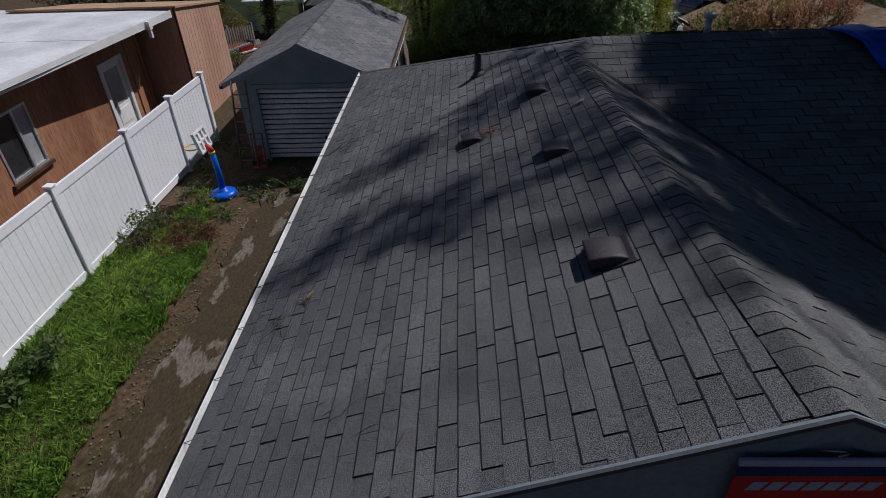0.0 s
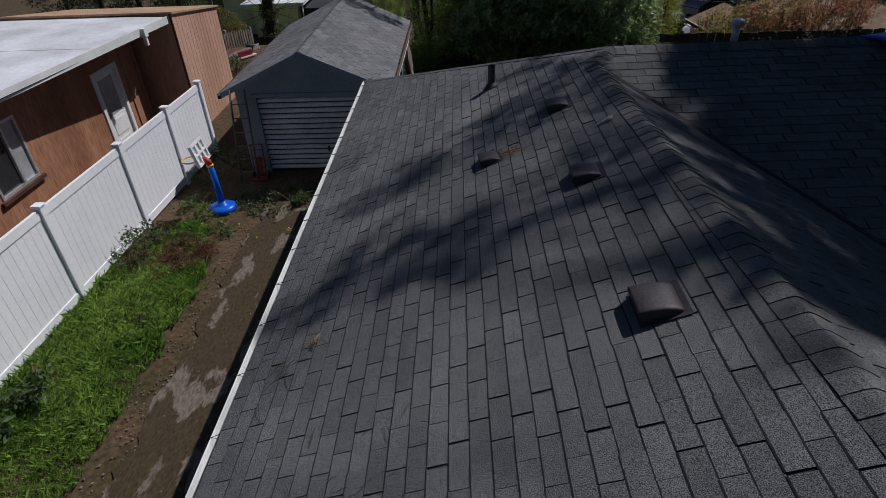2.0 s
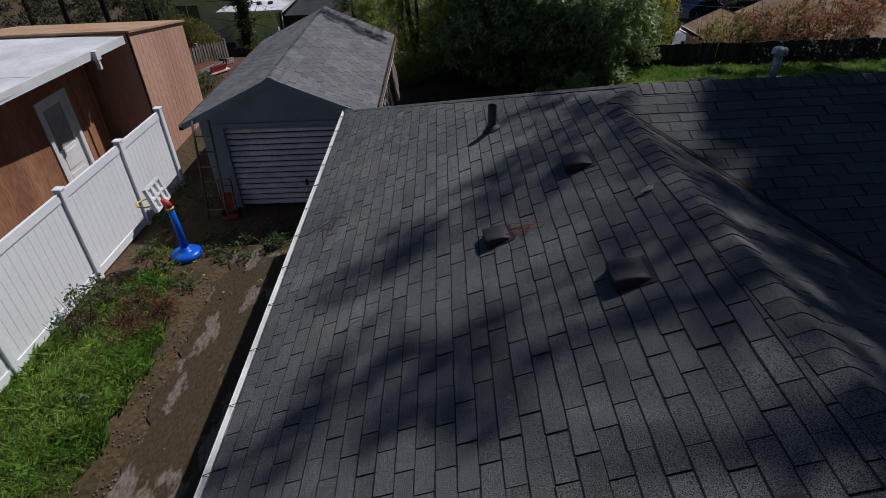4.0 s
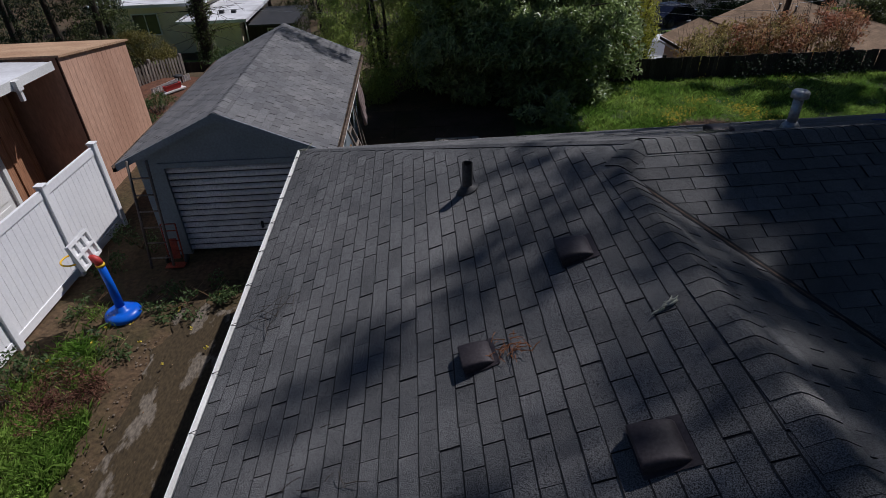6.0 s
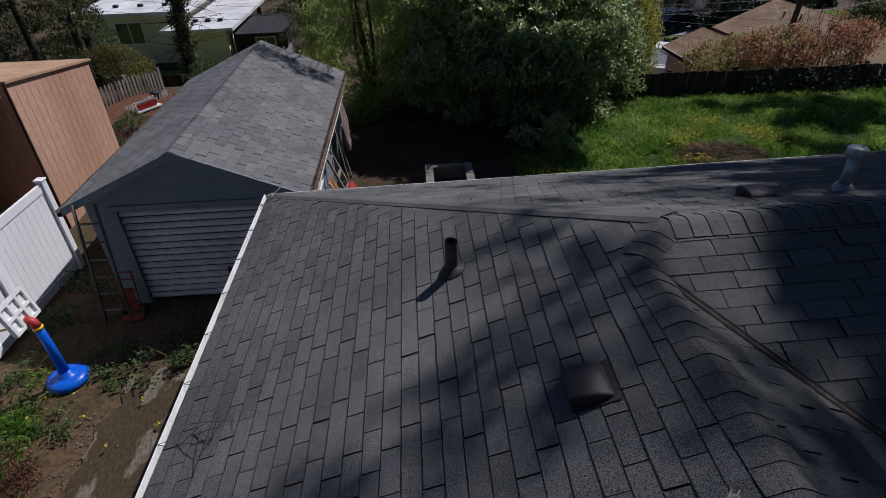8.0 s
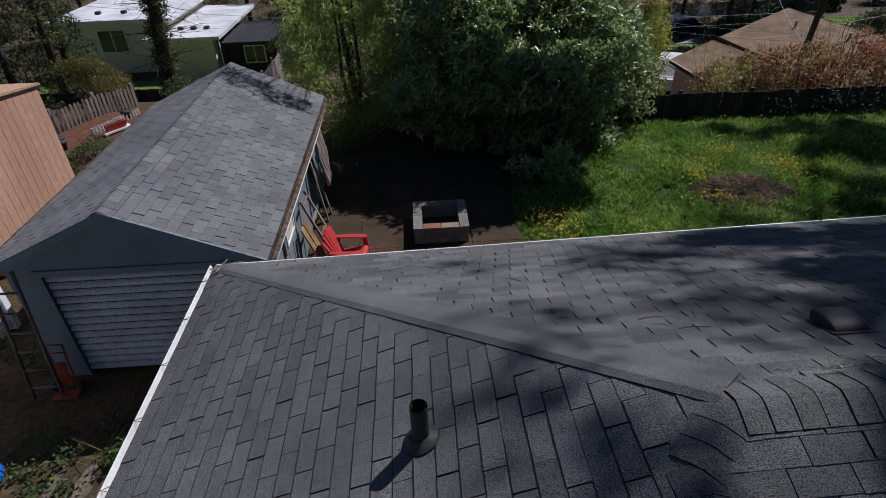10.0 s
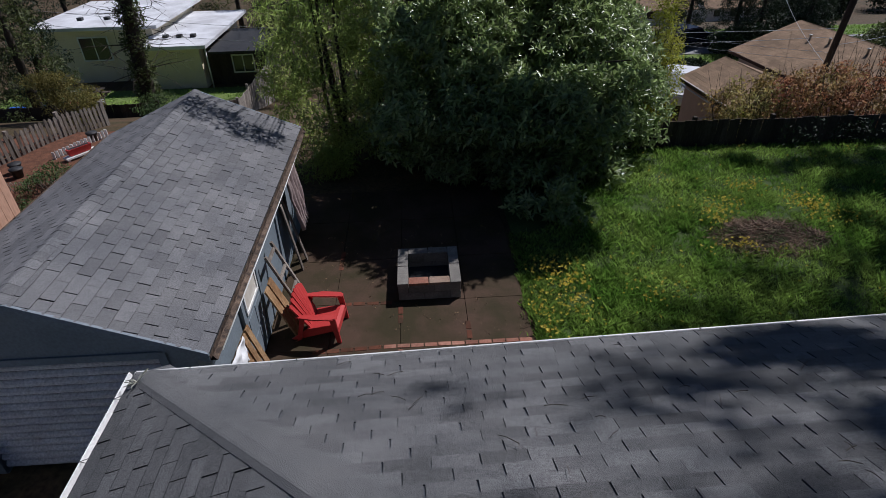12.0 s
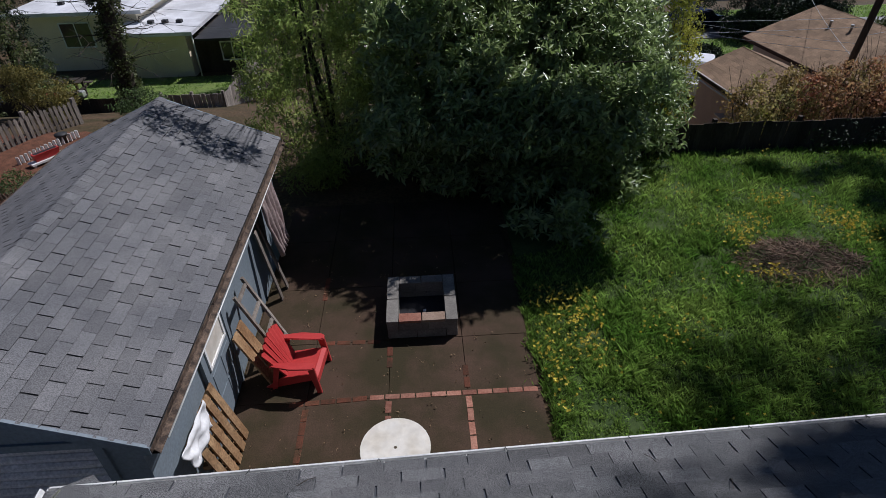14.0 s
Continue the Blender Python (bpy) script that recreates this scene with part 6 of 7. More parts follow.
# garage side: door with a window, rusty gutter, leaning timber
gside = empty("side_door", "blue-grey garage side door with glazed top", "door", kind="structure", at=(wx1, 0, 0))
boxes("leaf", [(0.004, 0.035, 2.2, 2.98, 0.03, 1.72)], M["blue_paint"], gside, bevel=0.004)
for za, zb in ((0.15, 0.5), (0.56, 0.9)):
    for ya, yb in ((2.28, 2.56), (2.62, 2.9)):
        boxes("panel", [(0.035, 0.044, ya, yb, za, zb)], M["blue_paint"], gside, bevel=0.004)
boxes("frame", [(0.004, 0.05, 2.12, 2.2, 0, 1.8), (0.004, 0.05, 2.98, 3.06, 0, 1.8), (0.004, 0.05, 2.2, 2.98, 1.72, 1.8)], M["blue_paint"], gside)
boxes("pane_frame", [(0.035, 0.055, 2.27, 2.31, 1.0, 1.65), (0.035, 0.055, 2.87, 2.91, 1.0, 1.65), (0.035, 0.055, 2.31, 2.87, 1.0, 1.04), (0.035, 0.055, 2.31, 2.87, 1.61, 1.65)], M["white_paint"], gside)
boxes("pane", [(0.036, 0.042, 2.31, 2.87, 1.04, 1.61)], MATS["marble"], gside, "cream-painted pane")
gutter("gutter", (GR + 0.005, GF, GE - 0.02), (GR + 0.005, GB, GE - 0.02), (1, 0, 0), garage, MATS["rust"], 0.03, 1.2, 0.6)
gutter("gutter", (GL - 0.005, GF, GE - 0.02), (GL - 0.005, GB, GE - 0.02), (-1, 0, 0), garage, MATS["rust"], 0.06, 1.6)
wire("cable", [(GR + 0.06, GF + 0.2, GE - 0.13), (GR + 0.05, 2.5, GE - 0.16), (GR + 0.07, 4.4, GE - 0.12), (GR + 0.05, GB, GE - 0.1)], 0.008, M["white_metal"], garage)

rack = empty("leaning_trellis", "leaning brown plank trellis against garage wall", "trellis", at=(0.56, 3.12, 0.03))
for k, (y0, y1) in enumerate(((-0.3, -0.14), (-0.1, 0.08))):
    bm = bmesh.new()
    add_box(bm, -0.015, 0.015, y0, y1, 0.0, 1.0, pose(0.1, 0, 0, 0, -20, 0), 0.004)
    part("plank", bm, MATS["wood"], rack)
for y in (0.2, 0.62):
    bm = bmesh.new()
    add_box(bm, -0.02, 0.02, y - 0.025, y + 0.025, 0, 1.3, pose(0.16, 0, 0, 0, -20, 0))
    part("stile", bm, MATS["grey_wood"], rack)
for z in (0.15, 0.5, 0.85, 1.2):
    bm = bmesh.new()
    add_box(bm, -0.015, 0.015, 0.2, 0.62, z - 0.025, z + 0.025, pose(0.16, 0, 0, 0, -20, 0))
    part("rung", bm, MATS["grey_wood"], rack)
pallet = empty("pallet", "brown wooden pallet leaning on garage wall", "pallet", at=(0.36, 1.72, 0.03))
pm = pose(0.1, 0, 0, 0, -14, 0)
for k in range(5):
    boxes("slat", [(-0.012, 0.012, -0.4 + k * 0.17, -0.4 + k * 0.17 + 0.12, 0.0, 0.98)], MATS["wood"], pallet, bevel=0.003, m=pm)
for z in (0.08, 0.48, 0.88):
    boxes("bearer", [(-0.1, -0.014, -0.4, 0.4, z - 0.03, z + 0.03)], MATS["wood"], pallet, m=pm)


def draped(name, label, width, drop, m, material, seed, folds=5.0, depth=0.05):
    bm = bmesh.new()
    cols = []
    for i in range(33):
        u_ = i / 32
        col = []
        for j in range(13):
            v_ = j / 12
            y = (u_ - 0.5) * width * (1 - 0.25 * v_) + 0.04 * noise.noise((v_ * 3, seed, u_))
            x = depth * math.sin(u_ * folds * math.tau + 1.5 * noise.noise((v_ * 2, seed, 3))) * (0.3 + 0.7 * v_) + 0.04 * noise.noise((u_ * 4, v_ * 4, seed))
            col.append(bm.verts.new((x, y, -drop * v_)))
        cols.append(col)
    for a, b in zip(cols, cols[1:]):
        for j in range(12):
            bm.faces.new((a[j], a[j + 1], b[j + 1], b[j]))
    ob = part(name, bm, material, None, "", True)
    md_ = ob.modifiers.new("thickness", "SOLIDIFY")
    md_.thickness = 0.008
    ob.matrix_basis = m
    return tagged(ob, label, "cloth")


draped("white_cloth", "crumpled white cloth hung over the pallet", 0.72, 0.34, pose(0.27, 1.42, 1.08, 0, -8, 0), MATS["cloth"], 2, 2.0, 0.02)
draped("hanging_cloth", "dusty pink cloth hanging at garage eave", 0.9, 1.15, pose(0.36, 5.35, 1.8, 0, -6, 0), MATS["drape"], 4, 5.0, 0.05)
for i, (y, a) in enumerate(((4.7, 7), (5.0, 10))):
    b = boxes("board", [(-0.012, 0.012, -0.05, 0.05, 0, 1.35)], MATS["grey_wood"], None, bevel=0.003)
    b.matrix_basis = pose(0.36 + 0.012 * a, y, 0.03, 0, -a, 4)
    tagged(b, "grey board leaning against the garage wall", "board", "leaning boards")

# ---- beyond the garage ----
def board_fence(name, label, p, q, h, material, bw=0.14, gap=0.002, pointed=False, rails=(0.25, 0.75), posts=2.2, level=None):
    p, q = Vector((*p, 0)), Vector((*q, 0))
    d = (q - p)
    f = empty(name, label, "fence", at=(p.x, p.y, 0))
    a = math.degrees(math.atan2(d.y, d.x))
    n = int(d.length / (bw + gap))
    for k in range(n):
        c = p + d * ((k + 0.5) / n)
        z = ground_z(c.x, c.y)
        hh = (h if level is None else level - z) * (1 + 0.03 * rnd.uniform(-1, 1))
        bm = bmesh.new()
        w = bw / 2
        out = [(-w, 0, 0), (w, 0, 0), (w, 0, hh - (w if pointed else 0)), (0, 0, hh), (-w, 0, hh - (w if pointed else 0))]
        if not pointed:
            out = [(-w, 0, 0), (w, 0, 0), (w, 0, hh), (-w, 0, hh)]
        prism(bm, out, (0, 0.018, 0))
        ob = part("picket" if pointed else "board", bm, material, f)
        ob.matrix_parent_inverse = f.matrix_basis.inverted()
        ob.matrix_basis = pose(c.x, c.y, z - 0.03, 0, rnd.uniform(-2, 2), a)
    for r in rails:
        m = int(d.length / posts) + 1
        pts = [p + d * (k / m) for k in range(m + 1)]
        pts = [Vector((c.x, c.y, ground_z(c.x, c.y) + (h if level is None else level - ground_z(c.x, c.y)) * r)) for c in pts]
        off = Vector((-d.y, d.x, 0)).normalized() * 0.045
        ob = wire("rail", [c + off for c in pts], 0.032, material, f, seg=4)
        ob.matrix_parent_inverse = f.matrix_basis.inverted()
    m = int(d.length / posts) + 1
    for k in range(m + 1):
        c = p + d * (k / m)
        off = Vector((-d.y, d.x, 0)).normalized() * 0.1
        ob = boxes("post", [(-0.045, 0.045, -0.045, 0.045, -0.2, (h if level is None else level - ground_z(c.x, c.y)) * 1.06)], material, f)
        ob.matrix_parent_inverse = f.matrix_basis.inverted()
        ob.matrix_basis = pose(c.x + off.x, c.y + off.y, ground_z(c.x, c.y), 0, 0, a)
    return f


board_fence("picket_fence", "weathered grey wooden picket fence by the planting bed", (-8.3, 9.0), (-6.75, 13.3), 0.68, MATS["grey_wood"], 0.09, 0.055, True)
board_fence("back_fence", "dark wooden board fence behind the lawn", (7.6, 9.35), (17.5, 9.2), 0.72, MATS["dark_wood"], 0.14, 0.0)
board_fence("plank_fence", "weathered grey plank fence behind the garage", (-6.2, 17.2), (-3.95, 16.9), 0.5, MATS["pale_wood"], 0.14, 0.004)
board_fence("plank_fence", "weathered grey plank fence running downhill", (-3.95, 16.95), (-3.85, 22.5), 1.3, MATS["pale_wood"], 0.14, 0.004, level=-0.9)
board_fence("dark_fence", "dark plank fence below the neighbour lawn", (-16, 16.2), (-6.6, 16.4), 0.5, MATS["dark_wood"], 0.14)
tagged(sheet("mulch_bed", -9.2, -5.4, 7.2, 12.2, 0.015, MATS["mulch"], "red-brown bark mulch planting bed", "planting bed", rough_edge=0.3, bump=0.02), kind="structure")
trough = empty("planter_trough", "red plastic planter trough on white stand", "planter", at=(-6.15, 10.35, 0))
trough.scale = (0.75, 0.75, 0.75)
trough.rotation_euler = (0, 0, radians(55))
bm = bmesh.new()
prism(bm, [(-0.36, -0.09, 0.16), (0.36, -0.09, 0.16), (0.4, -0.12, 0.38), (-0.4, -0.12, 0.38)], (0, 0.2, 0))
part("trough", bm, MATS["red"], trough)
boxes("soil", [(-0.36, 0.36, -0.09, 0.06, 0.375, 0.384)], M["deck"], trough)
boxes("stand", [(-0.55, 0.55, -0.16, 0.14, 0.08, 0.14), (-0.5, -0.44, -0.14, 0.12, 0.0, 0.08), (0.44, 0.5, -0.14, 0.12, 0.0, 0.08)], M["white_paint"], trough)
edge = empty("edging_fence", "low white scalloped garden edging", "fence", at=(-6.4, 10.7, 0))
for k in range(16):
    o = boxes("picket", [(-0.035, 0.035, -0.01, 0.01, 0, 0.2)], M["white_paint"], edge)
    o.location = (k * 0.045 - 0.35, k * 0.1 - 0.5, ground_z(-6.4, 10.7))
lat = empty("lattice_edging", "low grey lattice edging beside mulch", "fence", at=(-6.2, 8.3, 0))
for k in range(18):
    o = wire("slat", [(-0.8 + k * 0.1, 0, 0), (-0.7 + k * 0.1, 0, 0.3)], 0.008, MATS["grey_wood"], lat, seg=4)
    o = wire("slat", [(-0.7 + k * 0.1, 0.02, 0), (-0.8 + k * 0.1, 0.02, 0.3)], 0.008, MATS["grey_wood"], lat, seg=4)
for i, (x, y, z) in enumerate(((-7.3, 9.5, 0), (-7.1, 9.2, 0), (-6.3, 11.4, 0))):
    pot = part("plant_pot", lathe([(0.1, 0), (0.13, 0.2), (0.15, 0.22), (0.15, 0.25)]), MATS["rubber"], None, "", True)
    pot.location = (x, y, z)
    tagged(pot, "dark plastic plant pot on mulch", "pot", "plant pots")


def bush(name, label, x, y, rx, ry, h, n, mat, size, seed, aspect=0.45, count=24, base=0.0):
    rd = random.Random(seed)
    z0 = ground_z(x, y)
    b = empty(name, label, "shrub", at=(x, y, z0))
    cl = []
    for _ in range(count):
        a, r = rd.uniform(0, math.tau), rd.random() ** 0.5
        t = rd.random()
        k = math.sqrt(max(0.05, 1 - (t * 0.95) ** 2))
        cl.append(((x + rx * r * k * math.cos(a), y + ry * r * k * math.sin(a), z0 + base + 0.1 + (h - base) * t * 0.95), (rx * 0.3, ry * 0.3, h * 0.16 + 0.05), n // count))
    under(leaf_cloud("leaves", cl, size, aspect, LEAF[mat], b, seed), b)
    for _ in range(6):
        a = rd.uniform(0, math.tau)
        under(trunk_mesh("stem", wander((x, y, z0 - 0.1), (x + rx * 0.5 * math.cos(a), y + ry * 0.5 * math.sin(a), z0 + h * 0.85), 3, 0.05, rd), 0.03, 0.006, LEAF["bark"], b, seg=5), b)
    return b


bush("garden_bush", "rounded olive bush behind the picket fence", -8.6, 14.4, 1.5, 0.9, 1.4, 7000, "olive", 0.07, 51)
bush("garden_bush", "small green bush at the garage corner", -5.2, 13.8, 0.9, 0.7, 0.7, 2400, "weed", 0.07, 52)
bush("garden_bush", "green bush beside the planting bed", -6.0, 8.6, 0.6, 0.8, 0.4, 1500, "weed", 0.06, 53)
bush("garden_bush", "low green bush by the fence end", -5.4, 6.9, 0.5, 0.5, 0.4, 1200, "weed", 0.06, 57)
# two added bushes close the view under the laurel, its shade in their colour
bush("garden_bush", "dense undergrowth beneath the laurel, darkened for its shade", 3.4, 12.2, 2.8, 0.7, 2.4, 13000, "conifer", 0.12, 54, count=70)
bush("garden_bush", "dense shrub beneath the laurel, darkened for its shade", 7.2, 11.9, 2.2, 0.7, 2.2, 11000, "conifer", 0.12, 55, count=60)
bush("yellow_shrub", "yellow-green flowering shrub behind the laurel", 9.75, 12.8, 0.95, 0.8, 4.3, 9500, "yellow", 0.08, 56, count=50)
bush("garden_bush", "yellow flowering bush beside the back fence", 11.05, 10.0, 0.5, 0.35, 0.75, 1500, "yellow", 0.04, 58)

# ---- downhill neighbours ----
far = empty("cream_house", "cream house with white flat roofs beyond the garden", "house")
MZ2 = -3.0
for nm, x0, x1, y0, y1, top, over_ in (("wing", -16.4, -10.8, 27.5, 34, -0.35, 0.5), ("wing", -10.75, -8.0, 25.6, 33, -0.95, 0.55)):
    boxes("wall", [(x0, x1, y0, y1, MZ2 - 0.6, top)], MATS["cream_wall"], far)
    rf = boxes("roof", [(x0 - over_, x1 + over_, y0 - over_, y1 + over_, top, top + 0.16)], M["membrane"], far, "white flat roof with eaves")
    for k in range(3):
        xx = x0 + (x1 - x0) * (0.25 + 0.25 * k)
        boxes("vent", [(xx, xx + 0.25, y0 + 1.2, y0 + 1.45, top + 0.16, top + 0.3)], MATS["rubber"], rf)
boxes("shed_roof", [(-7.4, -4.8, 25.0, 30, -1.2, -1.1)], MATS["rubber"], far, "dark lean-to roof")
# dark boards put the shade of the porch recess into colour
boxes("wall", [(-7.95, -4.9, 26.2, 30, MZ2 - 0.6, -1.2)], MATS["dark_wood"], far, "lean-to wall, dark for the porch's shade")
for x0, x1, y, z0, z1 in ((-14.6, -13.2, 27.48, -1.9, -0.8), (-6.6, -5.6, 26.18, -2.4, -1.6)):
    w = boxes("window", [(x0, x1, y - 0.03, y, z0, z1)], MATS["black_glass"], far)
    boxes("frame", [(x0 - 0.06, x0, y - 0.05, y, z0 - 0.06, z1 + 0.06), (x1, x1 + 0.06, y - 0.05, y, z0 - 0.06, z1 + 0.06), (x0, x1, y - 0.05, y, z1, z1 + 0.06), (x0, x1, y - 0.05, y, z0 - 0.06, z0), ((x0 + x1) / 2 - 0.02, (x0 + x1) / 2 + 0.02, y - 0.05, y - 0.031, z0, z1)], M["white_paint"], w)
wire("downpipe", [(-7.65, 25.5, -0.95), (-7.65, 25.5, -3.2)], 0.04, M["white_metal"], far)
def far_lawn_keep(x, y):
    return True


fl_pts = scatter(26000, -17, -4.4, 17.4, 25.4, far_lawn_keep, 31)
tagged(blades("far_lawn", fl_pts, 0.13, 0.016, LEAF["grass"], None, 32), "short green lawn of the house downhill", "grass", kind="stuff")
for i, (x, y, c) in enumerate(((-12.6, 21.5, "red"), (-13.6, 21.2, "blue"), (-11.8, 22.0, "silver"), (-14.4, 20.6, "blue"))):
    toy = empty("garden_toy", "small coloured garden toy on far lawn", "toy", "garden toys", at=(x, y, ground_z(x, y)))
    boxes("body", [(-0.3, 0.3, -0.15, 0.15, 0.1, 0.35)], MATS[c], toy, bevel=0.04)
    for dx in (-0.2, 0.2):
        bm = bmesh.new()
        tube(bm, [(dx, -0.18, 0.1), (dx, 0.18, 0.1)], 0.1, 12)
        part("wheel", bm, MATS["rubber"], toy, "", True)
bench = empty("picnic_table", "dark wooden picnic table on far lawn", "table", at=(-12.4, 22.4, ground_z(-12.4, 22.4)))
boxes("tabletop", [(-0.8, 0.8, -0.35, 0.35, 0.7, 0.75)], MATS["dark_wood"], bench)
for s in (-1, 1):
    boxes("seat", [(-0.8, 0.8, s * 0.65 - 0.12, s * 0.65 + 0.12, 0.42, 0.46)], MATS["dark_wood"], bench)
    boxes("leg", [(s * 0.6 - 0.04, s * 0.6 + 0.04, -0.7, 0.7, 0.3, 0.38), (s * 0.6 - 0.04, s * 0.6 + 0.04, -0.3, -0.22, 0, 0.7), (s * 0.6 - 0.04, s * 0.6 + 0.04, 0.22, 0.3, 0, 0.7)], MATS["dark_wood"], bench)

# ivy-clad dead tree
snag = empty("ivy_tree", "bare twiggy tree with ivy-clad trunk", "tree", at=(-7.3, 17.4, 0))
z0 = ground_z(-7.3, 17.4)
stem = wander((-7.3, 17.4, z0 - 0.2), (-6.8, 17.3, 6.0), 8, 0.06, rnd)
under(trunk_mesh("trunk", stem, 0.3, 0.14, LEAF["bark"], snag), snag)
under(leaf_cloud("ivy", [((p.x, p.y, p.z), (0.5, 0.5, 0.6), 800) for p in stem], 0.09, 0.8, LEAF["hedge"], snag, 61), snag)
for i in range(95):
    q = rnd.choice(stem[2:])
    a = rnd.uniform(0, math.tau)
    ln = rnd.uniform(1.0, 2.6)
    e = q + Vector((ln * math.cos(a), ln * math.sin(a), rnd.uniform(-0.6, 0.9)))
    pts = wander(q, e, 4, 0.15, rnd)
    under(trunk_mesh("limb", pts, 0.016, 0.004, LEAF["bark"], snag, seg=5), snag)
    for k in range(2):
        e2 = pts[2 + k] + Vector((rnd.uniform(-0.5, 0.5), rnd.uniform(-0.5, 0.5), rnd.uniform(-0.5, 0.3)))
        under(trunk_mesh("twig", [pts[2 + k], e2], 0.008, 0.003, LEAF["bark"], snag, seg=4), snag)


def conifer(x, y, h, r, seed, label="dark dense evergreen conifer", n=46, mat="conifer", base=0.3):
    rd = random.Random(seed)
    z0 = ground_z(x, y)
    t = empty("conifer_tree", label, "tree", "far trees", at=(x, y, z0))
    under(trunk_mesh("trunk", wander((x, y, z0 - 0.2), (x, y, z0 + h), 4, 0.05, rd), 0.2, 0.03, LEAF["bark"], t), t)
    cl = []
    for i in range(n):
        f = (i + rd.random()) / n
        rr = r * (1 - f) ** 0.7 * rd.uniform(0.55, 1.0)
        a = i * 2.4
        cl.append(((x + rr * math.cos(a), y + rr * math.sin(a), z0 + base + (h - base) * f), (0.2 * r + 0.15, 0.2 * r + 0.15, 0.28), 150))
    under(leaf_cloud("crown", cl, 0.15, 0.3, LEAF[mat], t, seed, 0.5), t)
    return t


for i, (x, y, h, r) in enumerate(((-11.5, 17.6, 6.5, 1.7), (-13.6, 17.9, 7.0, 2.0), (-15.8, 18.5, 7.5, 2.2), (-18.5, 20, 7, 2.4), (-12.4, 20.0, 6.0, 1.4))):
    conifer(x, y, h, r, 70 + i, mat="hedge" if i == 0 else "conifer")
for i, (x, y, h, r) in enumerate(((-3.2, 24.0, 6, 2.0), (-0.5, 22, 7, 2.4), (2.5, 20, 7, 2.6), (6, 20, 7, 2.6), (9, 21, 6, 2.0), (-3.4, 33, 8, 3), (1, 34, 8, 3.2), (6, 34, 8, 3.2))):
    conifer(x, y, h, r, 80 + i, n=40, mat="conifer" if i % 2 else "hedge")


for i, (x, y, h, r) in enumerate(((-20, 37, 7, 2.6), (-16.5, 38.5, 8, 3.0), (-12.5, 38, 7, 2.8), (-9, 37.5, 8, 3.0), (-5.6, 36, 7.5, 2.6), (-23, 30, 7, 2.4))):
    conifer(x, y, h, r, 130 + i, n=46, mat="hedge" if i % 2 else "conifer")


def shingle_rows(name, a, b, c, d, parent, material, row=0.22):
    """A roof face a-b (eave) to d-c (ridge) built of lapped courses."""
    a, b, c, d = (Vector(p) for p in (a, b, c, d))
    n = max(3, int((d - a).length / row))
    nrm = (b - a).cross(d - a).normalized()
    if nrm.z < 0:
        nrm = -nrm
    V, Fc = [], []
    for k in range(n):
        t0, t1 = k / n, (k + 1) / n + 0.1 / n
        l0, r0, l1, r1 = a.lerp(d, t0), b.lerp(c, t0), a.lerp(d, t1), b.lerp(c, t1)
        m = max(2, int((r0 - l0).length / 0.33))
        sh = 0.5 * (k % 2) / m
        for j in range(m + 1):
            s0, s1 = max(0, min(1, (j - 0.5) / m + sh)), max(0, min(1, (j + 0.5) / m + sh))
            if s1 - s0 < 1e-4:
                continue
            i0 = len(V)
            g = 0.004 / (r0 - l0).length
            V += [l0.lerp(r0, s0 + g) + nrm * 0.007, l0.lerp(r0, s1 - g) + nrm * 0.007, l1.lerp(r1, s1 - g) + nrm * 0.004, l1.lerp(r1, s0 + g) + nrm * 0.004,
                  l0.lerp(r0, s0) - nrm * 0.004, l0.lerp(r0, s1) - nrm * 0.004]
            Fc += [(i0, i0 + 1, i0 + 2, i0 + 3), (i0 + 4, i0 + 5, i0 + 1, i0)]
    deck_ = mesh_ob("roof", [*(p - nrm * 0.02 for p in (a, b, c, d)), *(p - nrm * 0.12 for p in (a, b, c, d))],
                    [(0, 1, 2, 3), (7, 6, 5, 4), (0, 4, 5, 1), (1, 5, 6, 2), (2, 6, 7, 3), (3, 7, 4, 0)], material, parent)
    tagged(mesh_ob("shingle_field", V, Fc, material, deck_), kind="stuff")
    return deck_


# beige garage with a brown roof, downhill
ng = empty("beige_garage", "beige stucco garage with brown shingle roof", "garage")
E0, E1, R0, R1 = Vector((12.22, 16.3, -0.41)), Vector((12.47, 12.6, -0.41)), Vector((13.75, 16.3, 0.25)), Vector((14.1, 12.9, 0.25))
gz = ground_z(13, 14.5) - 0.5
bm = bmesh.new()
prism(bm, [(12.42, 16.1, gz), (12.62, 12.85, gz), (12.62, 12.85, -0.45), (12.42, 16.1, -0.45)], (0.15, 0, 0))
part("wall", bm, MATS["pink_wall"], ng)
for y in (16.1, 12.85):
    bm = bmesh.new()
    x = 12.62 + (y - 12.85) * -0.0615
    prism(bm, [(x + 0.16, y, gz), (x + 3.0, y, gz), (x + 3.0, y, -0.45), (13.95, y, 0.14), (x + 0.16, y, -0.45)], (0, 0.12 if y < 14 else -0.12, 0))
    part("gable_wall", bm, MATS["pink_wall"], ng)
shingle_rows("roof", E1, E0, R0, R1, ng, MATS["brown_roof"], 0.17)
shingle_rows("roof", E1 + Vector((3.2, 0.5, 0)), E0 + Vector((3.2, 0.2, 0)), R0, R1, ng, MATS["brown_roof"], 0.2)
bm = bmesh.new()
prism(bm, [E0 + Vector((0, 0, 0.0)), E1 + Vector((0, 0, 0.0)), E1 - Vector((0, 0, 0.14)), E0 - Vector((0, 0, 0.14))], Vector((0.02, 0, 0)))
part("fascia", bm, MATS["dark_wood"], ng)
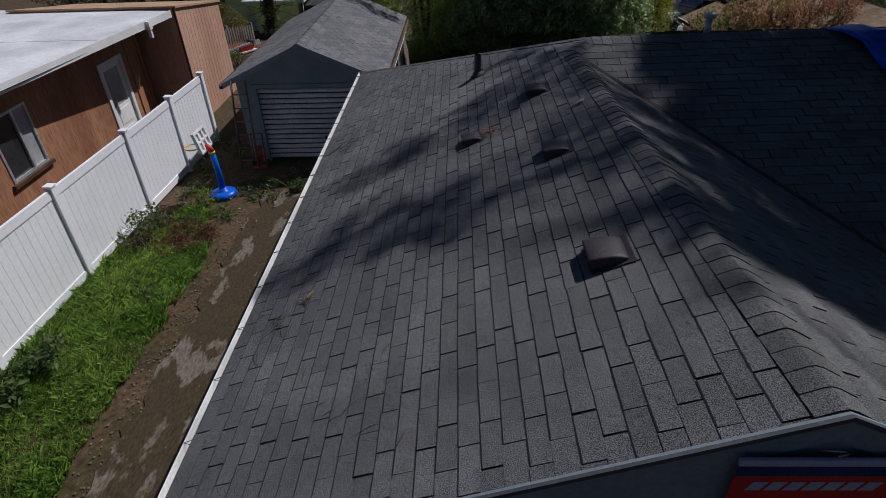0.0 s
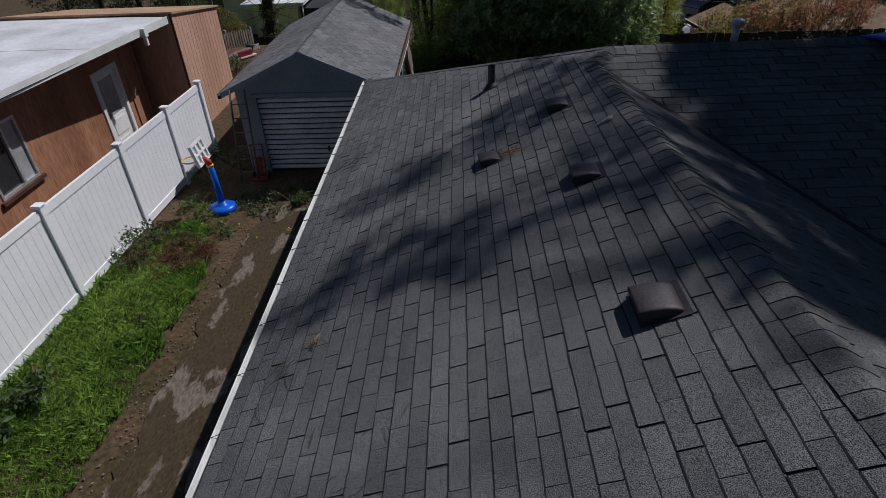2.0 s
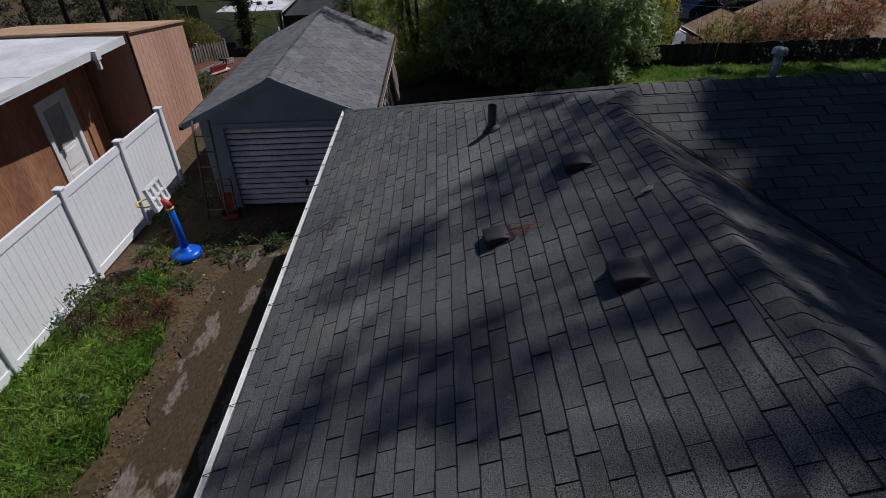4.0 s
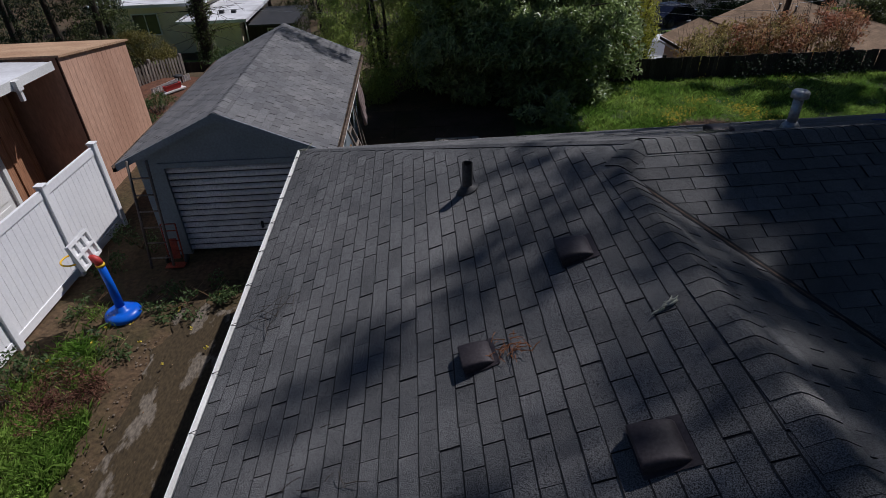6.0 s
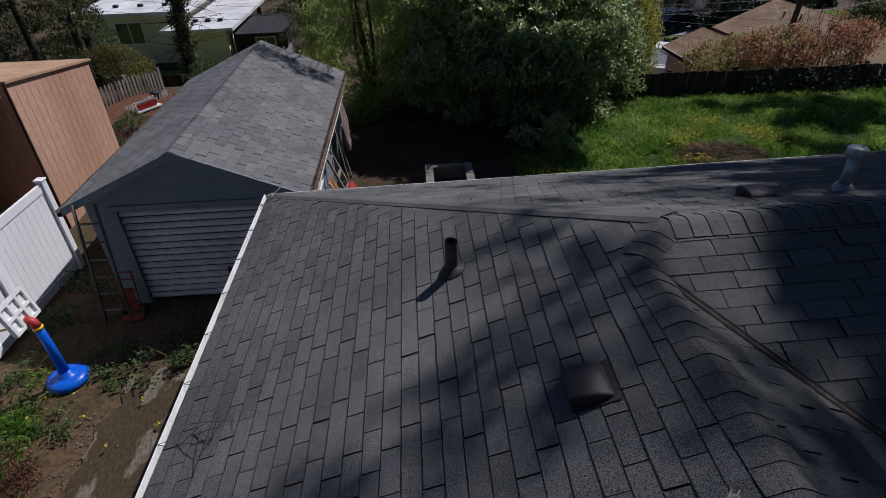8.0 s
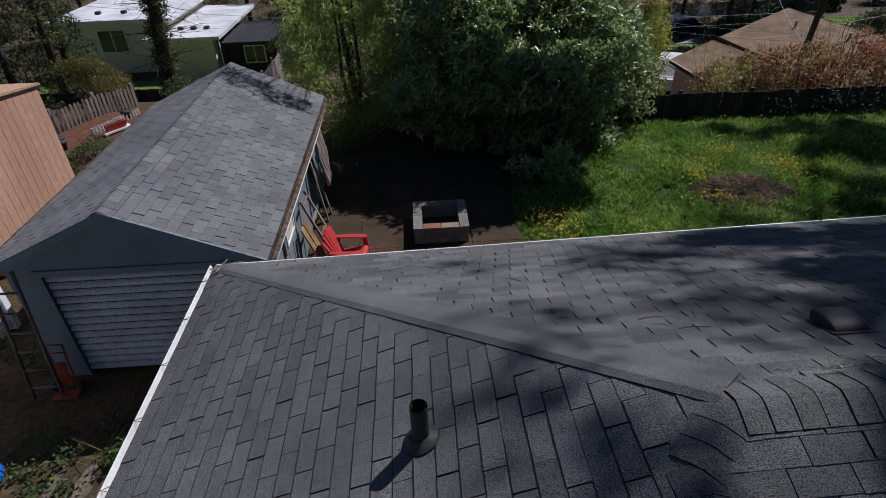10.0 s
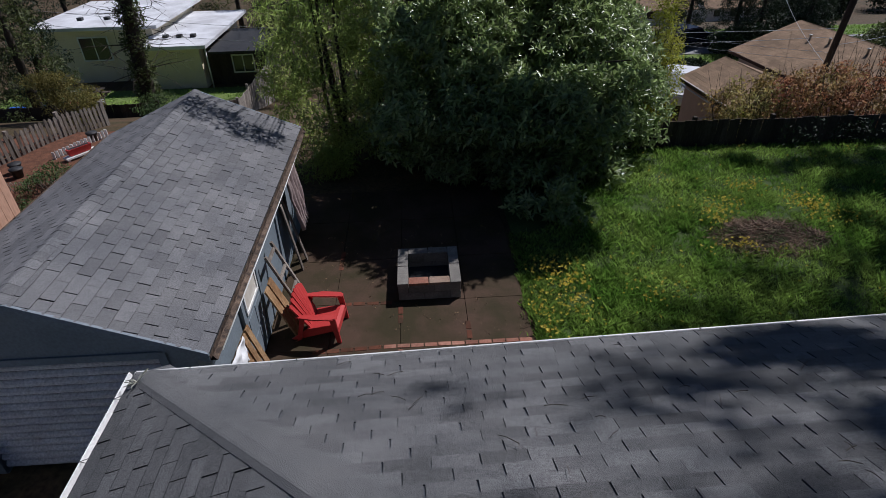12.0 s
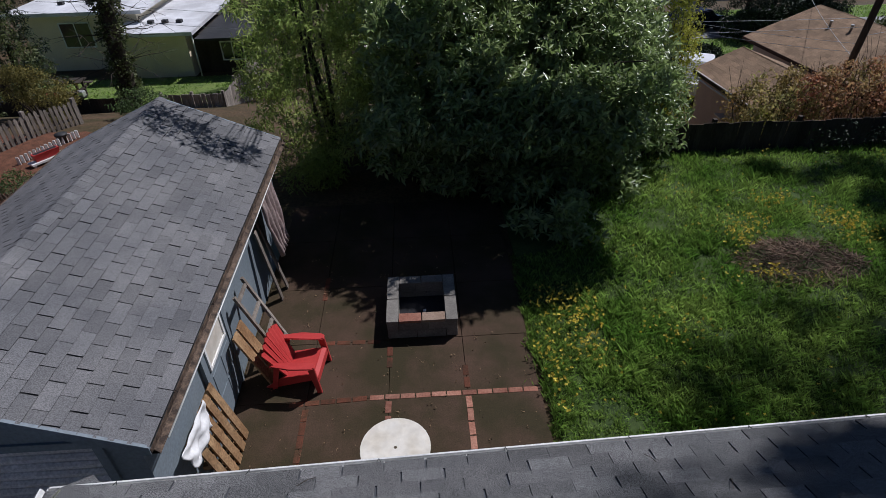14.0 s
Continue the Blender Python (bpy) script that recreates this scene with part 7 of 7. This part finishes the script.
for dz, r in ((0.01, 0.022), (-0.2, 0.03)):
    wire("eave_trim", [E0 + Vector((-0.03, 0, dz)), E1 + Vector((-0.03, 0, dz))], r, MATS["pale_wall"], ng, "pale eave trim")
hood = boxes("wall_hood", [(12.2, 12.5, 13.8, 14.2, -1.2, -1.17)], MATS["silver"], ng, "small pale hood on wall")
boxes("bracket", [(12.3, 12.5, y, y + 0.03, -1.3, -1.2) for y in (13.85, 14.12)], MATS["silver"], hood)
# brown-roofed house
bh = empty("brown_roof_house", "low house with wide brown shingle roof", "house")
dv = Vector((0.085, -0.996, 0))
P0, Q0 = Vector((18.1, 24.0, -1.64)), Vector((21.35, 24.1, -0.39))
shingle_rows("roof", P0, P0 + dv * 13, Q0 + dv * 13, Q0, bh, MATS["brown_roof"], 0.2)
shingle_rows("roof", P0 + Vector((6.5, 0.2, 0)), P0 + Vector((6.5, 0.2, 0)) + dv * 13, Q0 + dv * 13, Q0, bh, MATS["brown_roof"], 0.25)
bm = bmesh.new()
hz0 = ground_z(20, 19) - 0.6
prism(bm, [P0 + Vector((0.45, -0.3, -0.12)), P0 + dv * 12.6 + Vector((0.45, 0, -0.12)), Vector((*(P0 + dv * 12.6).xy, hz0)) + Vector((0.45, 0, 0)), Vector((P0.x + 0.45, P0.y - 0.3, hz0))], (0.15, 0, 0))
part("wall", bm, MATS["pink_wall"], bh)
for e in (0.35, 12.5):
    c = P0 + dv * e
    bm = bmesh.new()
    prism(bm, [(c.x + 0.62, c.y, hz0), (c.x + 5.9, c.y, hz0), (c.x + 5.9, c.y, -1.76), (c.x + 3.25, c.y, -0.56), (c.x + 0.62, c.y, -1.7)], (0, 0.12 if e > 5 else -0.12, 0))
    part("gable_wall", bm, MATS["pink_wall"], bh)
for s in (1.5, 3.6, 5.2):
    w = boxes("window", [(-0.05, 0.02, -0.5, 0.5, -1.9, -0.9)], MATS["black_glass"], bh)
    w.location = P0 + dv * s + Vector((0.44, 0, 0.1))
bm = bmesh.new()
prism(bm, [P0 + Vector((-0.03, 0, 0.0)), P0 + dv * 13 + Vector((-0.03, 0, 0.0)), P0 + dv * 13 + Vector((-0.03, 0, -0.14)), P0 + Vector((-0.03, 0, -0.14))], Vector((0.02, 0, 0)))
part("fascia", bm, M["dark_trim"], bh)
for s, u_ in ((2.2, 0.7), (3.2, 0.75), (5.2, 0.8)):
    o = part("roof_pipe", lathe([(0.05, 0), (0.05, 0.2), (0.07, 0.21), (0.07, 0.25)]), M["galv"], bh, "", True)
    o.location = P0.lerp(Q0, u_) + dv * s
# utility pole with wires
pole = empty("utility_pole", "dark leaning wooden utility pole with cables", "utility pole", at=(15.9, 14.1, 0))
under(wire("pole", [(15.7, 14.1, ground_z(15.9, 14.1) - 0.3), (16.6, 14.2, 7.0)], 0.1, MATS["dark_wood"], pole, seg=10), pole)
ptop = Vector((16.15, 14.15, 1.6))
for i, (q, sag) in enumerate(((Vector((-14, 24, 1.2)), 0.5), (Vector((-14, 24, 0.6)), 0.6), (Vector((30, 22, 1.0)), 0.3), (Vector((11, 32, -0.8)), 0.4), (Vector((11.5, 32, -1.4)), 0.4), (Vector((24, 30, -0.5)), 0.2))):
    p = ptop + Vector((0, 0, -0.25 * i))
    pts = [p.lerp(q, k / 14) + Vector((0, 0, -sag * 4 * (k / 14) * (1 - k / 14))) for k in range(15)]
    under(wire("cable", pts, 0.008, M["galv"], pole, seg=4), pole)


def car(name, label, x, y, a, material, van=False):
    z = ground_z(x, y)
    c = empty(name, label, "car", at=(x, y, z))
    c.rotation_euler = (0, 0, radians(a))
    h = 1.0 if van else 0.72
    body = [(-2.1, 0.3), (2.1, 0.3), (2.15, 0.7), (1.9, 0.85), (1.0, 0.92), (0.45, 0.92 + h * 0.7), (-1.2, 0.95 + h * 0.72), (-1.9, 0.95), (-2.15, 0.85)]
    bm = bmesh.new()
    prism(bm, [(px, -0.85, pz) for px, pz in body], (0, 1.7, 0))
    bmesh.ops.bevel(bm, geom=bm.edges[:], offset=0.06, segments=2, affect="EDGES")
    part("body", bm, material, c)
    for s in (-1, 1):
        bm = bmesh.new()
        prism(bm, [(0.85, s * 0.86, 0.97), (0.4, s * 0.86, 0.9 + h * 0.62), (-1.1, s * 0.86, 0.9 + h * 0.64), (-1.7, s * 0.86, 0.97)], (0, s * 0.01, 0))
        part("side_window", bm, MATS["black_glass"], c)
        for px in (-1.35, 1.35):
            bm = bmesh.new()
            tube(bm, [(px, s * 0.7, 0.32), (px, s * 0.9, 0.32)], 0.32, 18)
            part("wheel", bm, MATS["rubber"], c, "", True)
    bm = bmesh.new()
    prism(bm, [(1.02, -0.7, 0.97), (1.02, 0.7, 0.97), (0.52, 0.7, 0.9 + h * 0.64), (0.52, -0.7, 0.9 + h * 0.64)], (0.02, 0, 0.012))
    part("windscreen", bm, MATS["black_glass"], c)
    return c


car("white_van", "white van parked behind beige garage", 16.45, 24.8, 60, MATS["car_white"], True)
car("parked_car", "dark blue car parked at the street", 21.0, 35.2, 28, MATS["car_dark"])
sheet("street", 14, 60, 33.5, 40, 0.02, MATS["asphalt"], "grey asphalt street beyond the houses", "street", step=2.0)
sheet("neighbour_drive", 27, 31, 20, 33.4, 0.025, MATS["asphalt"], "pale concrete driveway beside brown-roofed house", "driveway", step=2.0)
for i, (x, y) in enumerate(((43.0, 90), (57, 96))):
    hz_ = ground_z(x, y)
    fh = empty("far_house", "grey-beige house across the street", "house", "houses across the street", at=(x, y, hz_))
    boxes("wall", [(-4.5, 4.5, 0, 6, -0.2, 2.5)], MATS["pale_wall"], fh)
    for s in (-1, 1):
        shingle_rows("roof", (-5, -0.6 if s < 0 else 6.6, 2.4), (5, -0.6 if s < 0 else 6.6, 2.4), (5, 3, 3.9), (-5, 3, 3.9), fh, MATS["brown_roof"], 0.4)
    for xx in (-3.2, -0.4, 2.2):
        w = boxes("window", [(xx, xx + 1.1, -0.03, 0.0, 1.0, 2.1)], MATS["black_glass"], fh)
        boxes("frame", [(xx - 0.08, xx, -0.06, 0, 0.92, 2.18), (xx + 1.1, xx + 1.18, -0.06, 0, 0.92, 2.18), (xx, xx + 1.1, -0.06, 0, 2.1, 2.18), (xx, xx + 1.1, -0.06, 0, 0.92, 1.0)], M["white_paint"], w)
tagged(blades("far_grass", scatter(15000, 21, 55, 40.2, 60, far_lawn_keep, 33), 0.2, 0.04, LEAF["grass"], None, 34), "bright green verge across the street", "grass", kind="stuff")
tagged(blades("far_grass", scatter(9000, 12, 24, 27, 33, far_lawn_keep, 35), 0.2, 0.03, LEAF["grass"], None, 36), "green grass beside the street", "grass", kind="stuff")
for nm, a_ in (("far_turf", (20, 60, 40.3, 62)), ("far_turf", (12.5, 26.8, 25.5, 33.3)), ("far_turf", (-17.5, -4.2, 17.3, 25.4))):
    sheet(nm, *a_, 0.02, MATS["far_lawn"], "short green turf of the neighbouring gardens", "lawn", step=1.0)
for i, (x, y, rx, ry, h, m) in enumerate(((14.5, 30, 3.5, 1.2, 1.3, "hedge"), (18.4, 28.6, 1.6, 0.9, 0.8, "conifer"), (24.5, 34.5, 2.2, 1.0, 1.0, "weed"), (13.5, 23.5, 1.4, 1.2, 1.2, "conifer"), (26, 33, 4, 1.5, 2.2, "conifer"), (12.5, 36, 3, 2, 2.4, "hedge"), (34, 31, 4, 2, 2.0, "hedge"))):
    bush("far_bush", "dark green hedge beyond the neighbouring house", x, y, rx, ry, h, 11000, m, 0.2, 90 + i, count=60)
for i, (x, y, rx, h) in enumerate(((22, 112, 12, 9), (45, 116, 13, 8), (72, 112, 14, 9), (100, 105, 14, 8), (30, 80, 3.5, 5), (62, 84, 6, 6))):
    bush("far_bush", "dark wooded edge far beyond the street", x, y, rx, rx * 0.4, h, 14000, "conifer" if i % 2 else "hedge", 0.55, 140 + i, count=90)
for i, (x, y, h, r) in enumerate(((22.6, 38.5, 6.5, 1.5), (25.0, 36.4, 5.5, 1.7), (26, 35.2, 6.5, 2.1), (28.6, 34.2, 5.5, 1.9), (15, 40.5, 7, 2.0))):
    conifer(x, y, h, r, 110 + i, n=60, base=0.6 if 22 < x < 30 else 2.0)
